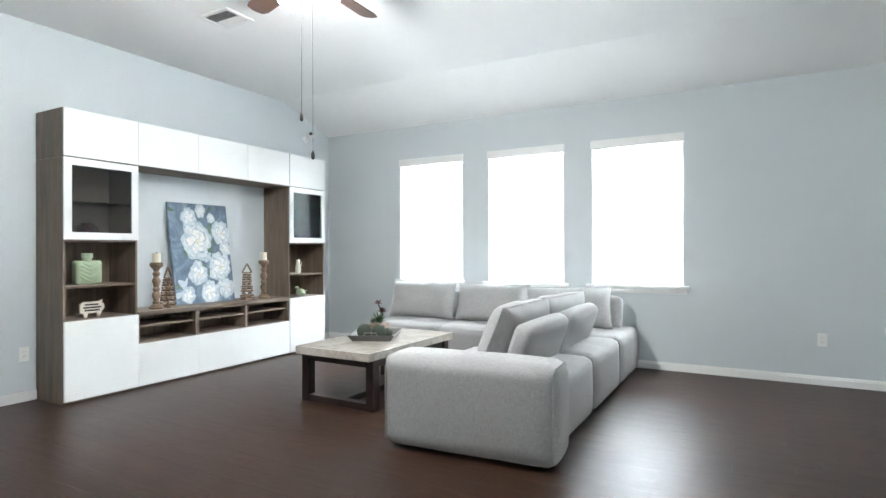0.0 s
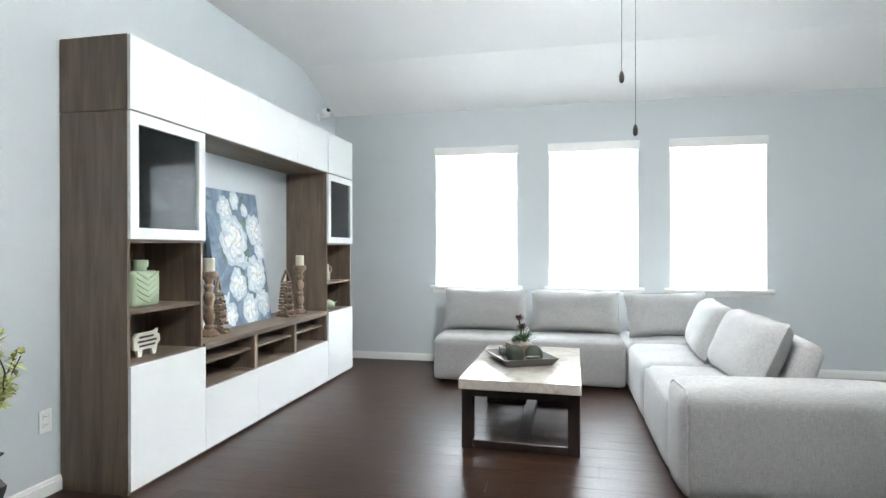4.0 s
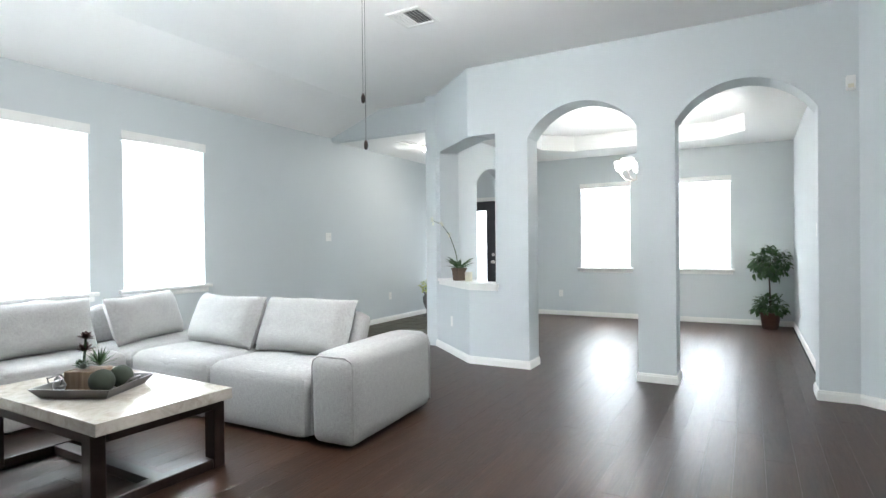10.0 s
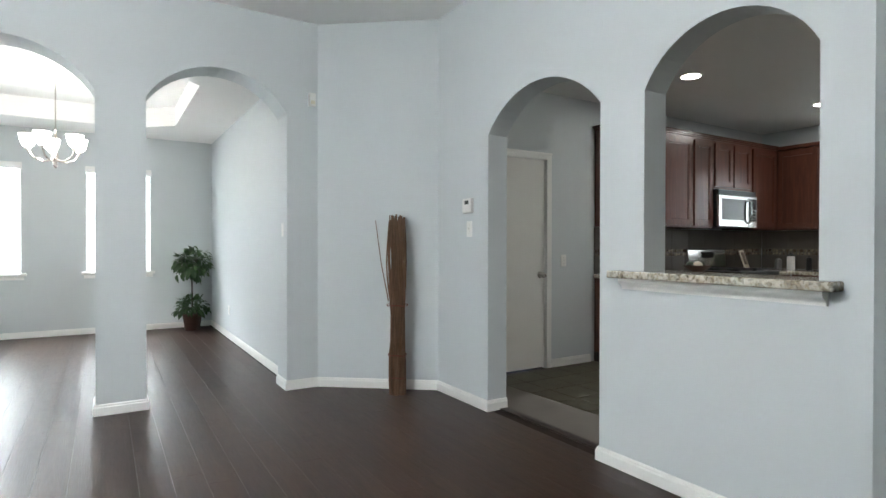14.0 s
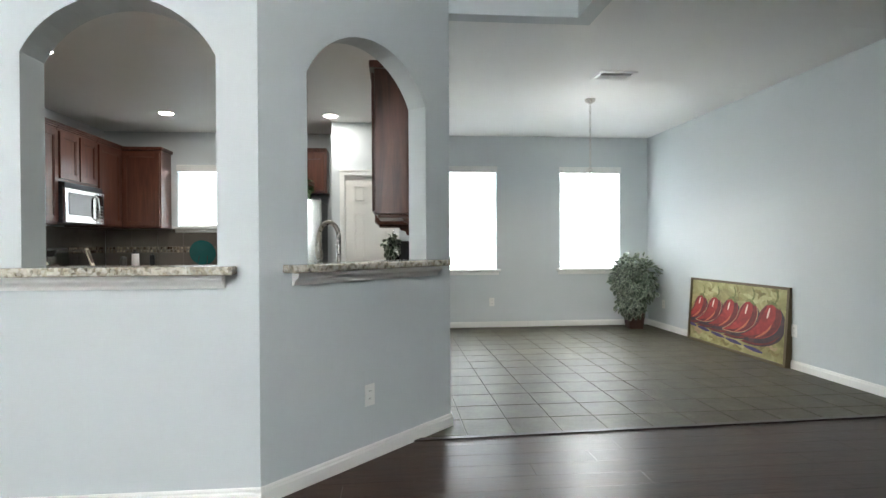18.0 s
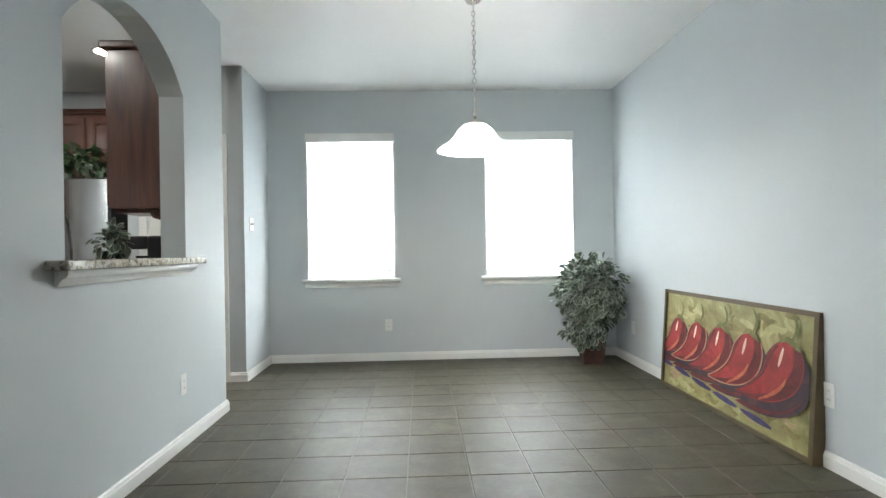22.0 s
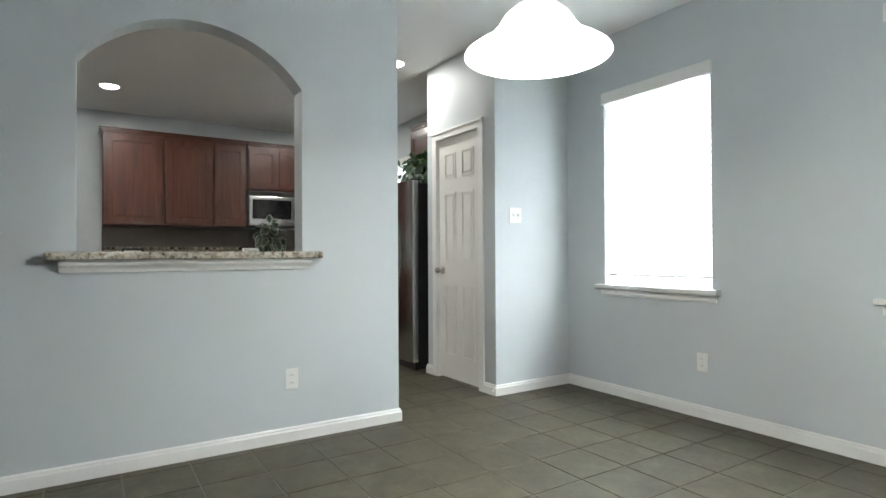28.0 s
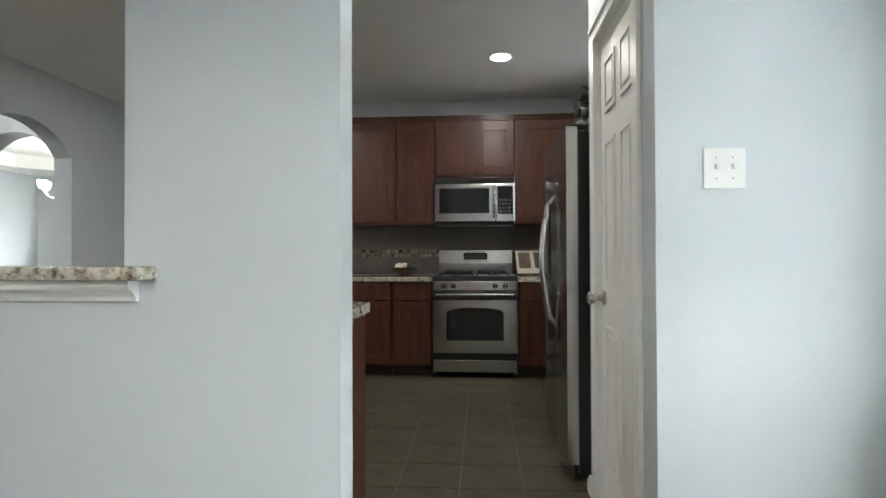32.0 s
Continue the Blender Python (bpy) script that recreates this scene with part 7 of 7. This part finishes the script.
fx, fy = -1.40, 0.37
fa = thing("faucet", "brushed nickel gooseneck kitchen faucet", "faucet", pose(fx, fy, 0.9035, 0, 0, math.degrees(math.atan2(ny, nx))))
part("base", lathe([(0.032, 0), (0.030, 0.012), (0.020, 0.03), (0.018, 0.06)], 20), NICKEL, fa, smooth=True)
part("neck", tube([(0, 0, 0.05), (0, 0, 0.30)] + [(0.09 - 0.09 * math.cos(a), 0, 0.30 + 0.09 * math.sin(a)) for a in [math.pi * k / 12 for k in range(1, 12)]] + [(0.182, 0, 0.27)], 0.0135, 14), NICKEL, fa, smooth=True)
part("spray_head", lathe([(0.014, 0), (0.019, -0.02), (0.021, -0.08), (0.016, -0.10)], 16), NICKEL, fa, at=pose(0.183, 0, 0.27, 0, 8, 0), smooth=True)
part("lever", tube([(0, 0.018, 0.075), (0, 0.05, 0.10), (0, 0.085, 0.15)], 0.007, 8, taper=0.7), NICKEL, fa, smooth=True)
sk = thing("sink", "stainless undermount kitchen sink", "sink", pose(fx + 0.27 * nx, fy + 0.27 * ny, 0.9035, 0, 0, math.degrees(math.atan2(uy, ux))))
part("rim", prism(rect(-0.27, 0.27, -0.15, 0.15), 0.0003, 0.004, [rect(-0.25, 0.25, -0.13, 0.13)], plane="XY"), STEEL, sk)
part("basin", box((-0.249, -0.129, 0.0004), (0.249, 0.129, 0.0016)), PEWTER, sk)


# ---------------------------------------------------------------- things on the worktops
pl = thing("decorative_plate", "round teal glazed plate on a stand against the backsplash", "plate", pose(0.80, -4.0, 0.9035))
part("dish", lathe([(0.05, 0.0), (0.11, 0.006), (0.165, 0.022), (0.170, 0.026), (0.165, 0.028), (0.11, 0.012), (0.02, 0.008)], 32), TEAL, pl, at=pose(0, -0.045, 0.178, -102, 0, 0), smooth=True)
part("stand", tube([(-0.06, 0.06, 0.005), (-0.06, 0.0, 0.012), (-0.05, -0.06, 0.16)], 0.004, 6), BLACK, pl)
part("stand", tube([(0.06, 0.06, 0.005), (0.06, 0.0, 0.012), (0.05, -0.06, 0.16)], 0.004, 6), BLACK, pl)

ck = thing("cookbook", "open cookbook with a brown cover on a stand beside the range", "book", pose(1.80, -3.40, 0.9035, 0, 0, -68))
for sx, mm in ((-1, CREAM), (1, CREAM)):
    pg = part("page", box((min(0, sx * 0.17), -0.006, 0.02), (max(0, sx * 0.17), 0.006, 0.25), 0.003, 1), mm, ck, at=pose(0, 0.03, 0, -18, 0, sx * 6))
    part("picture", box((sx * 0.085 - 0.06, -0.0075, 0.07), (sx * 0.085 + 0.06, -0.0062, 0.23)), BROWNZ, pg)
part("stand", box((-0.14, -0.03, 0.0), (0.14, 0.11, 0.018), 0.004, 1), WALNUT, ck)

bw = thing("bowl", "dark carved wooden bowl on the worktop", "bowl", pose(1.70, -2.14, 0.9035))
part("dish", lathe([(0.05, 0), (0.06, 0.004), (0.10, 0.035), (0.145, 0.075), (0.15, 0.085), (0.138, 0.083), (0.09, 0.045), (0.03, 0.02)], 28), WALNUT, bw, smooth=True)
for i, (ox, oy) in enumerate(((0.0, 0.0), (0.06, 0.03), (-0.05, 0.045), (-0.01, -0.06))):
    part("decorative_ball", lathe([(0.002, -0.042), (0.024, -0.035), (0.040, -0.014), (0.042, 0.004), (0.032, 0.028), (0.012, 0.040), (0.002, 0.042)], 14), MOSS if i % 2 else CREAM, bw, at=pose(ox, oy, 0.085), smooth=True)

for sx, sy, sr, sh, mm, lb in ((1.63, -3.97, 0.045, 0.21, WHITEP, "white ceramic canister beside the window worktop"), (1.43, -3.99, 0.032, 0.17, BLACK, "black pepper mill on the worktop"), (1.77, -3.95, 0.04, 0.14, PEWTER, "small pewter canister on the worktop")):
    cn = thing("canister", lb, "canister", pose(sx, sy, 0.9035), "worktop canisters")
    part("jar", lathe([(sr, 0), (sr * 1.02, 0.01), (sr, sh * 0.75), (sr * 0.9, sh * 0.8)], 20), mm, cn, smooth=True)
    part("lid", lathe([(sr * 0.95, sh * 0.801), (sr * 0.95, sh * 0.88), (sr * 0.3, sh * 0.93), (sr * 0.25, sh)], 20), BLACK if mm is WHITEP else mm, cn, smooth=True)

fr = thing("picture_frame", "small black framed picture leaning on the backsplash", "picture frame", pose(1.98, -1.25, 0.9035, 0, 0, -90))
part("frame", prism(rect(-0.11, 0.11, 0.0, 0.24), -0.008, 0.008, [rect(-0.085, 0.085, 0.025, 0.215)]), BLACK, fr, at=pose(0, 0, 0.002, -12, 0, 0))
part("picture", box((-0.0845, -0.002, 0.0255), (0.0845, 0.004, 0.2145)), CREAM, fr, at=pose(0, 0, 0.002, -12, 0, 0))

vs = thing("canister", "square lattice-cut ceramic canister on the worktop", "canister", pose(1.85, -1.02, 0.9035))
part("body", box((-0.05, -0.05, 0), (0.05, 0.05, 0.19), 0.008, 2), WHITEP, vs)
part("lid", box((-0.045, -0.045, 0.1905), (0.045, 0.045, 0.215), 0.008, 2), PEWTER, vs)

vine = thing("potted_plant", "pale leafy plant in a small clay pot on the worktop", "plant", pose(-1.69, -1.79, 0.9035))
part("pot", lathe([(0.045, 0), (0.062, 0.08), (0.068, 0.082), (0.068, 0.10), (0.058, 0.101), (0.05, 0.08)], 18), TERRACOTTA, vine, smooth=True)
rng = random.Random(31)
part("stem", tube([(0, 0, 0.085), (0.01, 0.01, 0.17), (-0.01, 0.0, 0.25)], 0.006, 6), BARK, vine)
part("foliage", foliage((0, 0, 0.26), (0.085, 0.085, 0.11), 90, 0.058, 0.042, rng, tip=0.3), EDGED, vine, "pale green leaves")

cm = thing("coffee_maker", "dark coffee maker on the worktop", "coffee maker", pose(-1.75, -2.12, 0.9035, 0, 0, 90))
part("body", box((-0.09, 0.02, 0), (0.09, 0.14, 0.30), 0.015, 3), BLACK, cm)
part("base", box((-0.09, -0.11, 0.0), (0.09, 0.0195, 0.03), 0.010, 2), BLACK, cm)
part("brew_head", box((-0.09, -0.10, 0.22), (0.09, 0.0195, 0.30), 0.015, 3), BLACK, cm)
part("carafe", lathe([(0.055, 0.031), (0.068, 0.06), (0.066, 0.13), (0.045, 0.17), (0.048, 0.18)], 20, centre=(0, -0.04)), BLACKGLASS, cm, smooth=True)

oc = thing("orchid", "white orchid in a white pot on the worktop", "plant", pose(0.35, -3.95, 0.9035))
part("pot", lathe([(0.045, 0), (0.06, 0.10), (0.065, 0.105), (0.065, 0.12), (0.055, 0.121), (0.05, 0.10)], 18), WHITEP, oc, smooth=True)
rng = random.Random(9)
bm, bp = bmesh.new(), bmesh.new()
for k in range(6):
    leaf_blade(bm, (0, 0, 0.11), (math.cos(k * 1.05), math.sin(k * 1.05), 0.5), 0.16, 0.045, 0.5)
part("leaves", bm, LEAF1, oc)
part("stem", tube([(0, 0, 0.10), (0.02, 0, 0.28), (0.0, 0.0, 0.45), (-0.08, 0.01, 0.53)], 0.004, 6), LEAF4, oc)
for k in range(7):
    for q in range(5):
        leaf_blade(bp, (-0.012 * k + 0.01, 0.005 * (k % 2), 0.42 + 0.018 * k), (rng.uniform(-1, 1), rng.uniform(-1, 1), rng.uniform(-0.4, 1)), 0.04, 0.03, 0.2)
part("blossoms", bp, PETAL, oc, "white blossoms")

# ---------------------------------------------------------------- recessed lights and lamp light
for lx, ly in ((0.866, -3.036), (1.005, -0.996), (-0.988, -3.035), (-0.98, -0.98)):
    cl = thing("recessed_light", "round recessed ceiling light with a white rim, lit", "light", pose(lx, ly, LOW), "recessed kitchen lights")
    part("trim_ring", lathe([(0.098, -0.001), (0.098, -0.006), (0.090, -0.009), (0.080, -0.006), (0.078, -0.001)], 28), WHITEP, cl, smooth=True)
    part("lens", lathe([(0.076, -0.002), (0.070, -0.0105), (0.02, -0.012)], 24), CAN, cl, "glowing lens")
    area_lamp("recessed_light_lamp", pose(lx, ly, LOW - 0.02), 0.14, 0.14, CAN_WATTS, (1.0, 0.95, 0.87))
for at, watts, rad in (((4.575, 6.74, 2.45), 5, 0.10), ((4.72, 3.80, 2.36), 15, 0.10), ((-3.79, -2.11, 1.73), 15, 0.07)):
    point_lamp("fixture_lamp", at, watts, rad)

# ---------------------------------------------------------------- floor planks and tiles
floor_pieces()
tile_pieces("floor_tile", "taupe ceramic floor tiles with grey grout", -5.45, KEAST, -4.27, 0.90, 0.30, [(EDGE0, EDGE1)],
            keep=lambda x, y: not (x < -1.9 and y > 0.32), own=lambda x, y: x < -0.4)
tile_pieces("floor_foyer", "taupe ceramic foyer floor tiles", 3.5, EAST, 5.93, 7.75, 0.30)
